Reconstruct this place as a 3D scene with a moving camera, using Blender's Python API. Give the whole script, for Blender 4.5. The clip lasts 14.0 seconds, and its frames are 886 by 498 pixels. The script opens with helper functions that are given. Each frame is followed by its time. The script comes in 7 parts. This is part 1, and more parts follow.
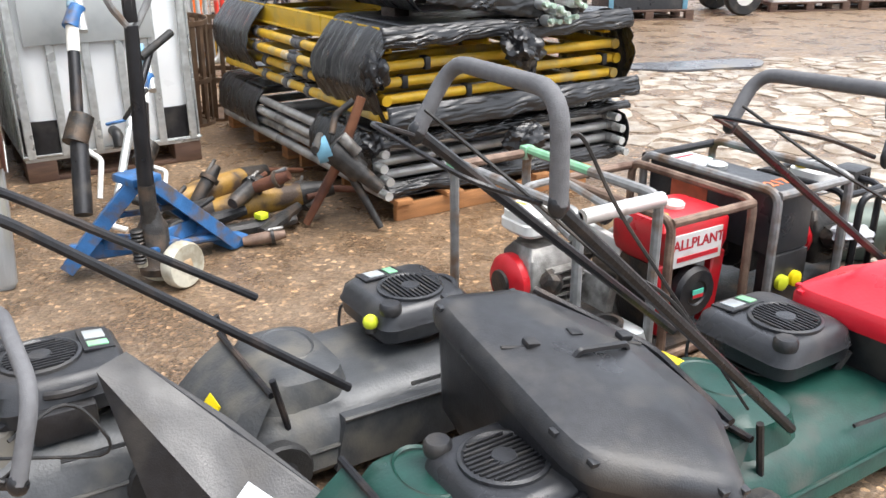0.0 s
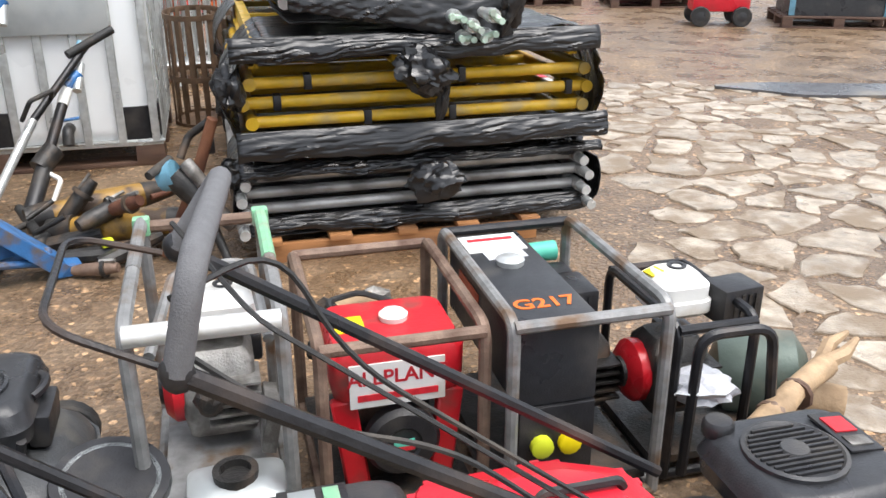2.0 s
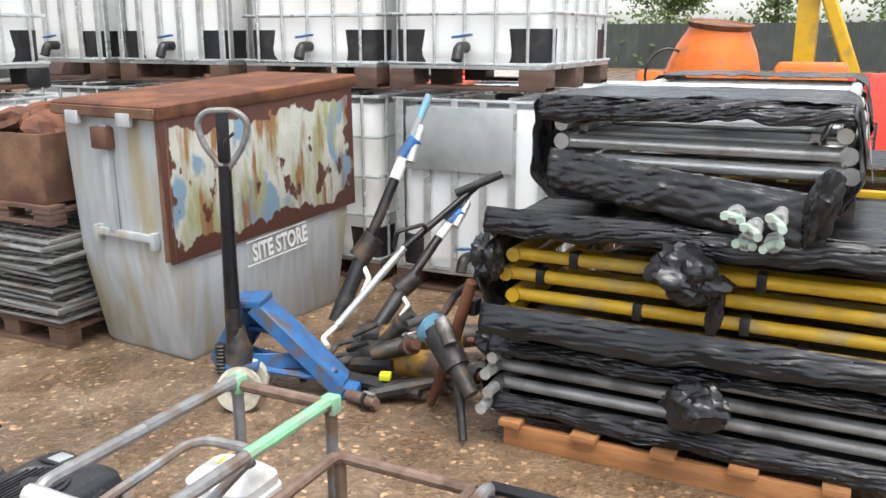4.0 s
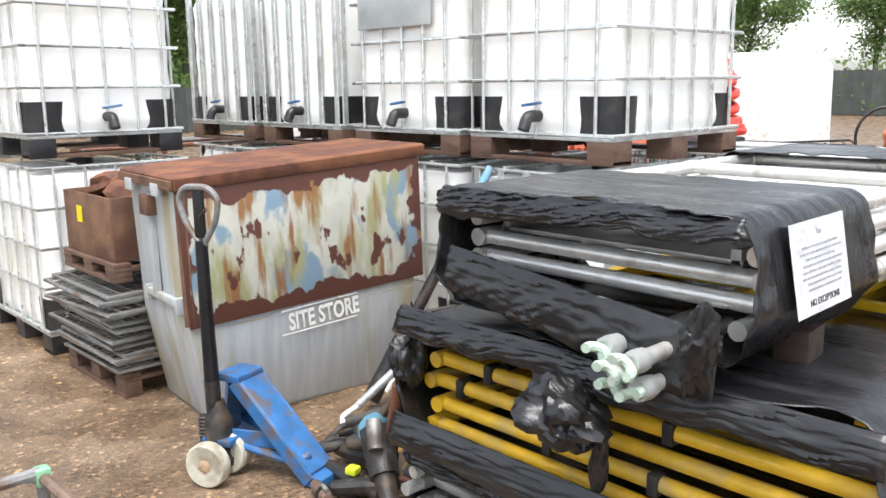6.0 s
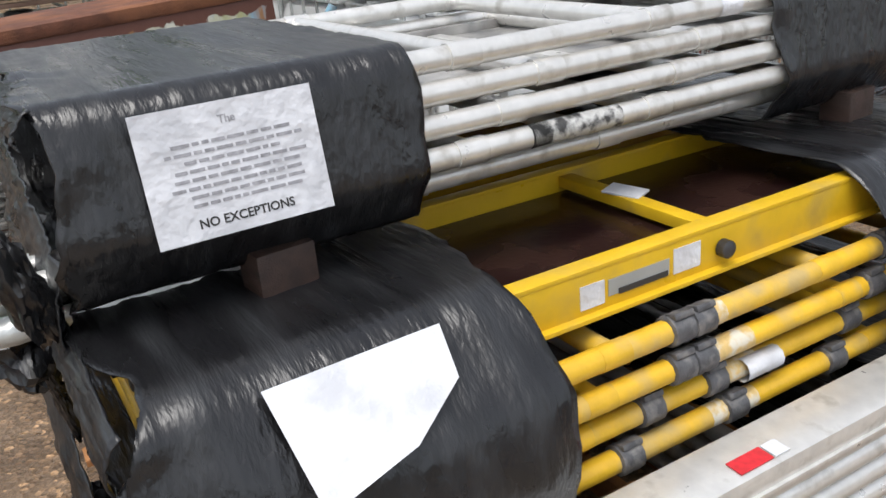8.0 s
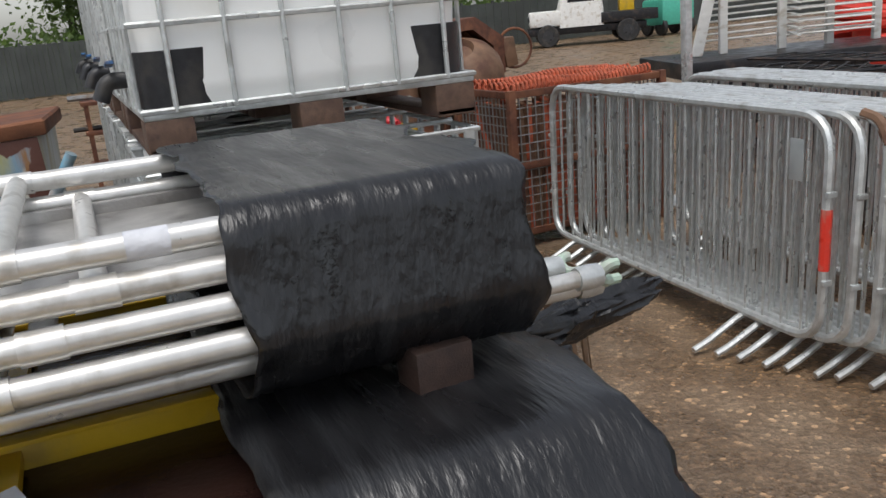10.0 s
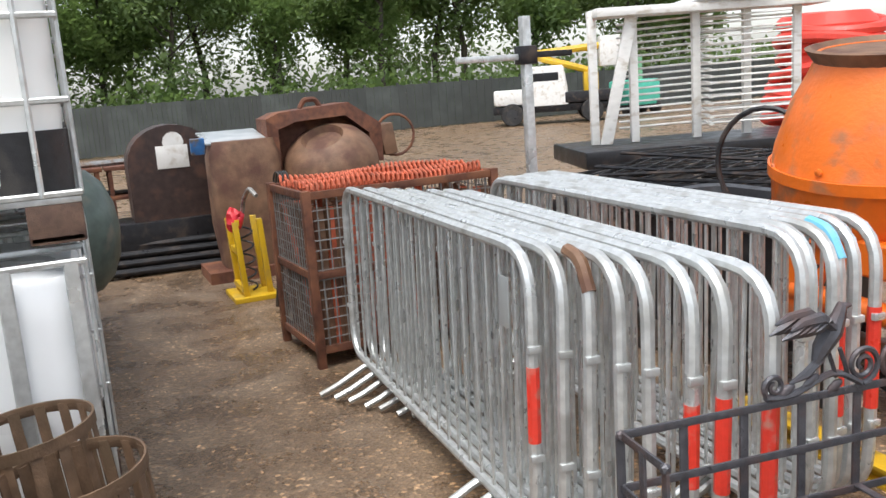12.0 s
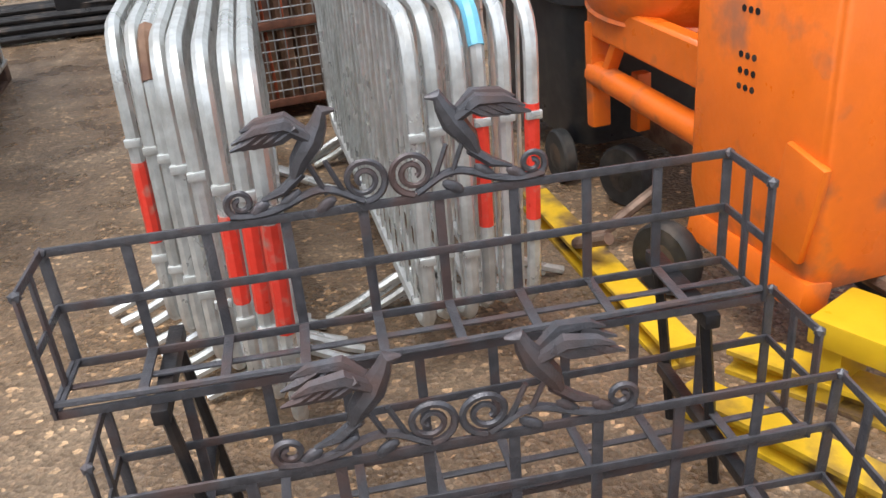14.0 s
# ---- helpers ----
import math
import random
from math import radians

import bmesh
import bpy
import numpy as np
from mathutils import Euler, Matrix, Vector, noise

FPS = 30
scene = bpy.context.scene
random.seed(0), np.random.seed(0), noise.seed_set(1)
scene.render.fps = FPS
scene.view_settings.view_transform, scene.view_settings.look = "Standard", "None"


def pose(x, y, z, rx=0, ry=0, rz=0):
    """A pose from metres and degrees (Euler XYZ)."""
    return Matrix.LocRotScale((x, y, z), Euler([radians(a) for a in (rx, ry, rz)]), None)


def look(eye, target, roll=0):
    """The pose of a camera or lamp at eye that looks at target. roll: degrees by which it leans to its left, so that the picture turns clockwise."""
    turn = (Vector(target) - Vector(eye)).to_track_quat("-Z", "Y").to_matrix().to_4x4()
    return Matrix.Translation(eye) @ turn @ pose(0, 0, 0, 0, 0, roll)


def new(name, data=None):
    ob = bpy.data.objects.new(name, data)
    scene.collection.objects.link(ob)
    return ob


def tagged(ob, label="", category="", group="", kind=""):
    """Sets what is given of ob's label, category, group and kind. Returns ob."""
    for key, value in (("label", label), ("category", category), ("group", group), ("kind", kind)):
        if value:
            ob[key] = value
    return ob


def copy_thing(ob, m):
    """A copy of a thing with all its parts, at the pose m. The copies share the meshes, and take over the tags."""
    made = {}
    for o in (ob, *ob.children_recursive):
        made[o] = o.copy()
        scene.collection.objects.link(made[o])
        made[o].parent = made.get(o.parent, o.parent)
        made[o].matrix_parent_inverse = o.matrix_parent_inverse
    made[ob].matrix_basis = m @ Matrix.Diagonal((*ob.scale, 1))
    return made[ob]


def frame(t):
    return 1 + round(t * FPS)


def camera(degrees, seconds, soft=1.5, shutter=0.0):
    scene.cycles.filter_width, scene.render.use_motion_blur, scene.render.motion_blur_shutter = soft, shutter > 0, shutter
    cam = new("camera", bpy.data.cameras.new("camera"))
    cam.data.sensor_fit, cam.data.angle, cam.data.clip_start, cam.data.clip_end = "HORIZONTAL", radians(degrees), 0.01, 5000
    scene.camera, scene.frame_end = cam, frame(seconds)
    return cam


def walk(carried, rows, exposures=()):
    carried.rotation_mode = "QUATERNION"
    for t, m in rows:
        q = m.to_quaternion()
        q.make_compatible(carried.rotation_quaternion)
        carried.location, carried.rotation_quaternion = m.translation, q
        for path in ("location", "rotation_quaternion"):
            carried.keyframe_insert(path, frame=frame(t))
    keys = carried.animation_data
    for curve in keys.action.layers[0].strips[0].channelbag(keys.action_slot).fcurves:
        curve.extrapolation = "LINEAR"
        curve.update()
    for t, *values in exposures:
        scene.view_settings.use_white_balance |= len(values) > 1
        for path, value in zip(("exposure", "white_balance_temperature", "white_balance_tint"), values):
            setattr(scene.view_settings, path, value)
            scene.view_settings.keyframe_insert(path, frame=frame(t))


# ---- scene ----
cam = camera(55.0, 14.0)
PATH = [
    (0, (-0.001, -0.004, 1.374), (0.982, 1.579, 0.650), -0.4),
    (0.5, (0.436, 0.021, 1.389), (1.417, 1.598, 0.646), 1.0),
    (1, (0.888, 0.018, 1.387), (1.772, 1.646, 0.633), 1.2),
    (1.5, (1.298, 0.032, 1.384), (2.024, 1.735, 0.628), 0.6),
    (2, (1.740, 0.095, 1.380), (2.221, 1.888, 0.633), -0.1),
    (2.5, (2.090, 0.222, 1.395), (2.276, 2.079, 0.676), -0.4),
    (3, (2.383, 0.336, 1.457), (2.218, 2.223, 0.815), -1.0),
    (3.5, (2.699, 0.469, 1.491), (2.166, 2.316, 0.941), -0.9),
    (4, (3.010, 0.659, 1.523), (2.137, 2.392, 1.035), -0.1),
    (4.2, (3.112, 0.740, 1.531), (2.136, 2.421, 1.056), 0.3),
    (6.3, (3.975, 1.914, 1.626), (2.479, 3.182, 1.232), -1.5),
    (6.5, (4.059, 2.076, 1.611), (2.524, 3.281, 1.173), -2.2),
    (7, (4.209, 2.501, 1.565), (2.640, 3.573, 0.940), -3.6),
    (7.5, (4.264, 2.918, 1.558), (2.695, 3.891, 0.786), -5.2),
    (8, (4.397, 3.346, 1.561), (2.769, 4.237, 0.816), -5.4),
    (8.5, (4.474, 3.725, 1.588), (2.786, 4.550, 0.902), -4.6),
    (9, (4.430, 4.156, 1.602), (2.690, 4.918, 0.976), -5.0),
    (9.2, (4.421, 4.318, 1.590), (2.662, 5.054, 0.988), -5.6),
    (11.3, (4.184, 5.828, 1.633), (2.384, 6.608, 1.247), -3.5),
    (11.5, (4.177, 5.977, 1.606), (2.367, 6.749, 1.247), -3.6),
    (12, (4.188, 6.301, 1.606), (2.382, 7.073, 1.225), -4.2),
    (12.5, (4.235, 6.659, 1.570), (2.435, 7.378, 1.078), -4.3),
    (13, (4.291, 7.015, 1.511), (2.514, 7.646, 0.846), -3.9),
    (13.5, (4.309, 7.348, 1.510), (2.566, 7.876, 0.682), -4.9),
    (14, (4.394, 7.757, 1.499), (2.662, 8.209, 0.608), -5.4),
]
walk(cam, [(t, look(eye, target, roll)) for t, eye, target, roll in PATH], [(0, 1.5), (1, 1.52), (2, 1.2), (3, 1.1), (4.2, 1.24), (6.4, 1.42), (7.0, 1.43), (7.5, 1.33), (8.0, 0.7), (8.5, 0.25), (9.0, -0.08), (9.2, -0.08), (11.4, 0.95), (13, 0.95), (14, 0.96)])

# ---- world and light: overcast day ----
world = bpy.data.worlds.new("overcast_sky")
scene.world = world
world.use_nodes = True
wn, wl = world.node_tree.nodes, world.node_tree.links
sky = wn.new("ShaderNodeTexSky")
sky.sky_type, sky.sun_disc = "NISHITA", False
sky.sun_elevation, sky.sun_rotation = radians(69), radians(135)
sky.air_density, sky.dust_density, sky.ozone_density = 1.0, 2.0, 0.6
grey = wn.new("ShaderNodeHueSaturation")
grey.inputs["Saturation"].default_value = 0.38
wl.new(sky.outputs[0], grey.inputs["Color"])
wl.new(grey.outputs[0], wn["Background"].inputs["Color"])
wn["Background"].inputs["Strength"].default_value = 0.15
sun_data = bpy.data.lights.new("sun", "SUN")
sun_data.energy, sun_data.angle, sun_data.color = 1.5, radians(40), (1.0, 0.98, 0.96)
sun = new("sun", sun_data)
sun.matrix_world = look((0, 0, 30), (-8, 8, 0))

# ---- materials ----


def mat(name, base, rough=0.5, metal=0.0, vary=0.25, scale=14.0, bump=0.15, dirt=None, dirt_amount=0.5, dirt_scale=2.5, gloss_vary=0.15, stretch=(1, 1, 1), fine=6.0, coords="Object", spec=0.5, island=0.0, trans=0.0):
    m = bpy.data.materials.new(name)
    m.use_nodes = True
    n, l = m.node_tree.nodes, m.node_tree.links
    b = n["Principled BSDF"]
    tc = n.new("ShaderNodeTexCoord")
    mp = n.new("ShaderNodeMapping")
    mp.inputs["Scale"].default_value = stretch
    l.new(tc.outputs[coords], mp.inputs[0])
    oi = n.new("ShaderNodeObjectInfo")
    add = n.new("ShaderNodeVectorMath")
    l.new(mp.outputs[0], add.inputs[0])
    sc = n.new("ShaderNodeMath")
    sc.operation = "MULTIPLY"
    sc.inputs[1].default_value = 37.0
    l.new(oi.outputs["Random"], sc.inputs[0])
    l.new(sc.outputs[0], add.inputs[1])
    n1, n2, n3 = (n.new("ShaderNodeTexNoise") for _ in range(3))
    for t, s, d in ((n1, scale, 5), (n2, dirt_scale, 6), (n3, scale * fine, 3)):
        t.inputs["Scale"].default_value, t.inputs["Detail"].default_value = s, d
        l.new(add.outputs[0], t.inputs["Vector"])
    hs = n.new("ShaderNodeHueSaturation")
    hs.inputs["Color"].default_value = (*base, 1)
    mr = n.new("ShaderNodeMapRange")
    mr.inputs[1].default_value, mr.inputs[2].default_value = 0.3, 0.7
    mr.inputs[3].default_value, mr.inputs[4].default_value = 1 - vary, 1 + vary
    l.new(n1.outputs[0], mr.inputs[0])
    val = mr.outputs[0]
    if island:
        mi = n.new("ShaderNodeMapRange")
        mi.inputs[3].default_value, mi.inputs[4].default_value = 1 - island, 1 + island
        l.new(oi.outputs["Random"], mi.inputs[0])
        mm = n.new("ShaderNodeMath")
        mm.operation = "MULTIPLY"
        l.new(val, mm.inputs[0])
        l.new(mi.outputs[0], mm.inputs[1])
        val = mm.outputs[0]
    l.new(val, hs.inputs["Value"])
    col = hs.outputs[0]
    if dirt:
        mask = n.new("ShaderNodeMapRange")
        mask.inputs[1].default_value, mask.inputs[2].default_value = 0.62 - 0.3 * dirt_amount, 0.78 - 0.3 * dirt_amount
        l.new(n2.outputs[0], mask.inputs[0])
        mx = n.new("ShaderNodeMix")
        mx.data_type = "RGBA"
        mx.inputs["B"].default_value = (*dirt, 1)
        l.new(mask.outputs[0], mx.inputs["Factor"])
        l.new(col, mx.inputs["A"])
        col = mx.outputs["Result"]
    l.new(col, b.inputs["Base Color"])
    rr = n.new("ShaderNodeMapRange")
    rr.inputs[1].default_value, rr.inputs[2].default_value = 0.3, 0.7
    rr.inputs[3].default_value, rr.inputs[4].default_value = max(0.03, rough - gloss_vary), min(1, rough + gloss_vary)
    l.new(n2.outputs[0], rr.inputs[0])
    l.new(rr.outputs[0], b.inputs["Roughness"])
    b.inputs["Metallic"].default_value = metal
    b.inputs["Specular IOR Level"].default_value = spec
    if trans:
        b.inputs["Subsurface Weight"].default_value = trans
        b.inputs["Subsurface Radius"].default_value = (0.05, 0.05, 0.04)
    if bump:
        bp = n.new("ShaderNodeBump")
        bp.inputs["Strength"].default_value, bp.inputs["Distance"].default_value = min(1, bump), 0.01
        l.new(n3.outputs[0], bp.inputs["Height"])
        l.new(bp.outputs[0], b.inputs["Normal"])
    return m


RUST = (0.12, 0.045, 0.025)
M = {
    "galv": mat("galvanised_steel", (0.60, 0.62, 0.61), 0.36, 0.55, 0.14, 30, 0.14, (0.40, 0.40, 0.38), 0.28, 6),
    "alu": mat("weathered_aluminium", (0.70, 0.69, 0.66), 0.33, 0.55, 0.08, 26, 0.03, (0.45, 0.43, 0.39), 0.20, 14, gloss_vary=0.06),
    "alu_dull": mat("dull_grey_tube", (0.46, 0.45, 0.43), 0.45, 0.5, 0.2, 20, 0.15, (0.2, 0.19, 0.18), 0.5, 5),
    "yellow": mat("yellow_fibreglass", (0.64, 0.40, 0.015), 0.4, 0, 0.08, 12, 0.05, (0.45, 0.30, 0.05), 0.3, 6),
    "yellow_old": mat("worn_yellow_tube", (0.66, 0.40, 0.025), 0.45, 0, 0.12, 16, 0.1, (0.46, 0.33, 0.12), 0.42, 7),
    "yellow_dirty": mat("oily_worn_yellow", (0.36, 0.20, 0.035), 0.5, 0.1, 0.3, 18, 0.3, (0.07, 0.045, 0.03), 0.75, 9),
    "clamp": mat("worn_grey_clamp", (0.10, 0.10, 0.105), 0.5, 0.3, 0.25, 40, 0.2, (0.22, 0.21, 0.20), 0.4, 25),
    "scuffed": mat("scuffed_pale_yellow", (0.60, 0.42, 0.16), 0.55, 0, 0.2, 40, 0.2, (0.62, 0.58, 0.48), 0.5, 30),
    "cream": mat("cream_nylon", (0.58, 0.56, 0.46), 0.5, 0, 0.12, 20, 0.1, (0.3, 0.27, 0.2), 0.4, 9),
    "wrap": mat("black_stretch_film", (0.009, 0.009, 0.010), 0.31, 0, 0.3, 7, 0.42, (0.02, 0.021, 0.023), 0.3, 3.0, gloss_vary=0.12, spec=0.6, stretch=(0.7, 5.0, 2.4), fine=1.8),
    "plastic": mat("white_polyethylene", (0.88, 0.88, 0.85), 0.42, 0, 0.03, 3, 0.03, (0.72, 0.70, 0.62), 0.3, 1.5),
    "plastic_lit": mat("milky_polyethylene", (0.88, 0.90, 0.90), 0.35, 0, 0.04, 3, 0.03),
    "black_plastic": mat("black_plastic", (0.018, 0.018, 0.02), 0.42, 0, 0.3, 30, 0.12, (0.05, 0.045, 0.04), 0.3, 8),
    "grey_plastic": mat("faded_grey_plastic", (0.028, 0.029, 0.032), 0.36, 0, 0.2, 40, 0.12, (0.07, 0.065, 0.06), 0.26, 6),
    "deck": mat("dusty_dark_deck", (0.06, 0.063, 0.066), 0.45, 0.1, 0.2, 20, 0.15, (0.13, 0.12, 0.1), 0.36, 5),
    "green_deck": mat("dark_green_deck", (0.007, 0.047, 0.035), 0.42, 0, 0.2, 20, 0.1, (0.05, 0.06, 0.05), 0.28, 6),
    "red": mat("red_plastic", (0.62, 0.015, 0.03), 0.38, 0, 0.06, 16, 0.06, (0.5, 0.05, 0.05), 0.25, 5),
    "red_paint": mat("red_paint", (0.52, 0.012, 0.02), 0.35, 0, 0.1, 16, 0.06, (0.2, 0.05, 0.04), 0.25, 8),
    "white": mat("white_paint", (0.78, 0.77, 0.73), 0.4, 0, 0.06, 10, 0.06, (0.55, 0.50, 0.42), 0.25, 8),
    "orange": mat("orange_paint", (0.76, 0.155, 0.012), 0.38, 0, 0.08, 8, 0.15, (0.36, 0.12, 0.05), 0.2, 6),
    "rust": mat("rusty_steel", RUST, 0.75, 0.1, 0.35, 18, 0.4, (0.22, 0.09, 0.045), 0.5, 5),
    "rust_pale": mat("faded_rusty_paint", (0.17, 0.092, 0.052), 0.65, 0.05, 0.3, 10, 0.3, (0.10, 0.045, 0.03), 0.5, 4),
    "orange_rust": mat("orange_red_rust", (0.50, 0.11, 0.05), 0.6, 0.0, 0.25, 18, 0.2, (0.3, 0.08, 0.04), 0.4, 9),
    "blue": mat("chipped_blue_paint", (0.035, 0.145, 0.36), 0.45, 0.1, 0.25, 14, 0.2, (0.12, 0.10, 0.09), 0.42, 11),
    "blue_pale": mat("pale_blue_paint", (0.16, 0.36, 0.48), 0.5, 0.1, 0.15, 14, 0.15, (0.3, 0.28, 0.26), 0.35, 6),
    "iron": mat("dark_wrought_iron", (0.085, 0.085, 0.095), 0.4, 0.4, 0.25, 30, 0.25, (0.11, 0.075, 0.07), 0.4, 7),
    "dark": mat("dark_greasy_metal", (0.04, 0.038, 0.036), 0.45, 0.4, 0.35, 25, 0.3, (0.12, 0.085, 0.06), 0.4, 9),
    "engine": mat("grey_cast_metal", (0.30, 0.29, 0.27), 0.5, 0.5, 0.3, 30, 0.3, (0.1, 0.09, 0.08), 0.5, 10),
    "frame_grey": mat("worn_grey_frame", (0.24, 0.24, 0.235), 0.5, 0.3, 0.25, 25, 0.15, (0.16, 0.10, 0.06), 0.35, 9),
    "frame_brown": mat("rusty_brown_frame", (0.22, 0.15, 0.11), 0.6, 0.3, 0.25, 25, 0.25, (0.12, 0.07, 0.05), 0.5, 9),
    "green_paint": mat("green_paint", (0.22, 0.48, 0.28), 0.5, 0.0, 0.15, 20, 0.1, (0.3, 0.3, 0.24), 0.3, 9),
    "pale_green": mat("pale_green_hook", (0.45, 0.58, 0.47), 0.5, 0.1, 0.15, 20, 0.1, (0.4, 0.4, 0.36), 0.4, 9),
    "rubber": mat("black_rubber", (0.02, 0.02, 0.02), 0.65, 0, 0.3, 30, 0.2, (0.07, 0.06, 0.05), 0.35, 8),
    "grip": mat("grey_foam_grip", (0.13, 0.13, 0.135), 0.75, 0, 0.1, 60, 0.25),
    "wood": mat("orange_pallet_wood", (0.42, 0.19, 0.07), 0.65, 0, 0.25, 6, 0.3, (0.25, 0.12, 0.06), 0.4, 3, stretch=(1, 6, 6)),
    "wood_dark": mat("wet_brown_pallet_wood", (0.13, 0.075, 0.05), 0.6, 0, 0.3, 6, 0.3, (0.08, 0.045, 0.035), 0.4, 3, stretch=(1, 6, 6)),
    "wood_wet": mat("soaked_dark_timber", (0.045, 0.026, 0.02), 0.5, 0, 0.3, 8, 0.3, (0.025, 0.016, 0.013), 0.4, 4, stretch=(1, 6, 6)),
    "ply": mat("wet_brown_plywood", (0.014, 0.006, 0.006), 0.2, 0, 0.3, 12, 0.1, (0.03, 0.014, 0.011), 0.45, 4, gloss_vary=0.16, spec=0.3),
    "torn_label": mat("torn_printed_label", (0.55, 0.55, 0.53), 0.5, 0.1, 0.2, 30, 0.3, (0.05, 0.05, 0.05), 0.55, 30),
    "paper": mat("wet_white_paper", (0.62, 0.63, 0.66), 0.55, 0, 0.06, 22, 1.0, (0.5, 0.51, 0.54), 0.4, 9, fine=1.0),
    "ink": mat("grey_print", (0.30, 0.30, 0.32), 0.7, 0, 0.3, 80, 0),
    "black_ink": mat("black_print", (0.03, 0.03, 0.03), 0.6, 0, 0.2, 40, 0),
    "red_ink": mat("red_print", (0.55, 0.02, 0.03), 0.5, 0, 0.2, 60, 0),
    "lime": mat("lime_yellow_plastic", (0.62, 0.68, 0.03), 0.4, 0, 0.05, 10, 0.02),
    "yellow_tag": mat("bright_yellow", (0.80, 0.62, 0.0), 0.45, 0, 0.05, 10, 0.02),
    "teal": mat("mint_plastic", (0.10, 0.52, 0.38), 0.45, 0, 0.08, 10, 0.02),
    "tan": mat("tan_wrapping", (0.42, 0.29, 0.17), 0.7, 0, 0.2, 20, 0.3, (0.25, 0.17, 0.1), 0.4, 8),
    "army": mat("grey_green_steel", (0.10, 0.13, 0.11), 0.5, 0.2, 0.2, 14, 0.12, (0.2, 0.18, 0.14), 0.3, 5),
    "grey_panel": mat("grey_tinplate", (0.45, 0.48, 0.48), 0.4, 0.5, 0.1, 6, 0.06, (0.55, 0.57, 0.56), 0.4, 3),
    "tub": mat("rusty_slat", (0.15, 0.092, 0.055), 0.65, 0.2, 0.3, 16, 0.3, (0.11, 0.07, 0.04), 0.5, 6),
    "hose_red": mat("red_hose", (0.65, 0.05, 0.03), 0.45, 0, 0.1, 10, 0.05),
    "black_steel": mat("black_steel", (0.015, 0.015, 0.017), 0.4, 0.2, 0.3, 20, 0.15, (0.07, 0.05, 0.04), 0.3, 6),
    "mesh_steel": mat("dull_galvanised_mesh", (0.30, 0.30, 0.29), 0.5, 0.5, 0.2, 20, 0.1, (0.18, 0.14, 0.11), 0.4, 5),
    "red_tape": mat("red_reflective_tape", (0.72, 0.05, 0.03), 0.4, 0, 0.08, 40, 0.05, (0.5, 0.2, 0.15), 0.2, 20),
    "blue_tape": mat("blue_tape", (0.16, 0.48, 0.66), 0.45, 0, 0.08, 40, 0.05),
    "leaf": mat("foliage", (0.09, 0.145, 0.045), 0.6, 0, 0.4, 1.2, 0, (0.13, 0.18, 0.065), 0.5, 0.6),
    "bark": mat("bark", (0.07, 0.06, 0.045), 0.85, 0, 0.3, 8, 0.5),
    "fence": mat("weathered_grey_green_boards", (0.06, 0.068, 0.062), 0.75, 0, 0.25, 2, 0.2, (0.06, 0.065, 0.06), 0.5, 0.6, island=0.25),
    "glass_dark": mat("dark_window", (0.02, 0.025, 0.03), 0.08, 0, 0.1, 4, 0),
    "slab": mat("wet_cracked_concrete", (0.385, 0.325, 0.255), 0.42, 0, 0.3, 14, 0.7, (0.22, 0.165, 0.11), 0.58, 6, gloss_vary=0.2, island=0.22),
}

leaf_nodes, leaf_links = M["leaf"].node_tree.nodes, M["leaf"].node_tree.links
leaf_glow = leaf_nodes.new("ShaderNodeBsdfTranslucent")
leaf_glow.inputs["Color"].default_value = (0.24, 0.36, 0.10, 1)
leaf_mix = leaf_nodes.new("ShaderNodeMixShader")
leaf_mix.inputs[0].default_value = 0.45
leaf_links.new(leaf_nodes["Principled BSDF"].outputs[0], leaf_mix.inputs[1])
leaf_links.new(leaf_glow.outputs[0], leaf_mix.inputs[2])
leaf_links.new(leaf_mix.outputs[0], leaf_nodes["Material Output"].inputs["Surface"])

# ---- mesh helpers ----


def bm_new():
    return bmesh.new()


def part(name, bm, material, parent=None, label="", smooth=True, matrix=None):
    me = bpy.data.meshes.new(name)
    bm.normal_update()
    bm.to_mesh(me)
    bm.free()
    me.materials.append(M[material] if isinstance(material, str) else material)
    if smooth:
        me.shade_smooth()
        me.set_sharp_from_angle(angle=radians(38))
    ob = new(name, me)
    if parent:
        ob.parent = parent
    if matrix:
        ob.matrix_local = matrix
    if label:
        ob["label"] = label
    return ob


def piece(name, me, parent, matrix):
    ob = new(name, me)
    ob.parent = parent
    ob.matrix_local = matrix
    return ob


def thing(name, matrix, label, category, group="", kind=""):
    ob = new(name)
    ob.empty_display_size = 0.1
    ob.matrix_world = matrix
    return tagged(ob, label, category, group, kind)


def box(c, s, rot=(0, 0, 0), bevel=0.0, bm=None):
    bm = bm or bm_new()
    r = bmesh.ops.create_cube(bm, size=1, matrix=pose(*c, *rot) @ Matrix.Diagonal((*s, 1)))
    if bevel:
        vs = set(r["verts"])
        es = [e for e in bm.edges if e.verts[0] in vs and e.verts[1] in vs]
        bmesh.ops.bevel(bm, geom=es, offset=min(bevel, 0.45 * min(s)), segments=2, affect="EDGES", profile=0.6)
    return bm


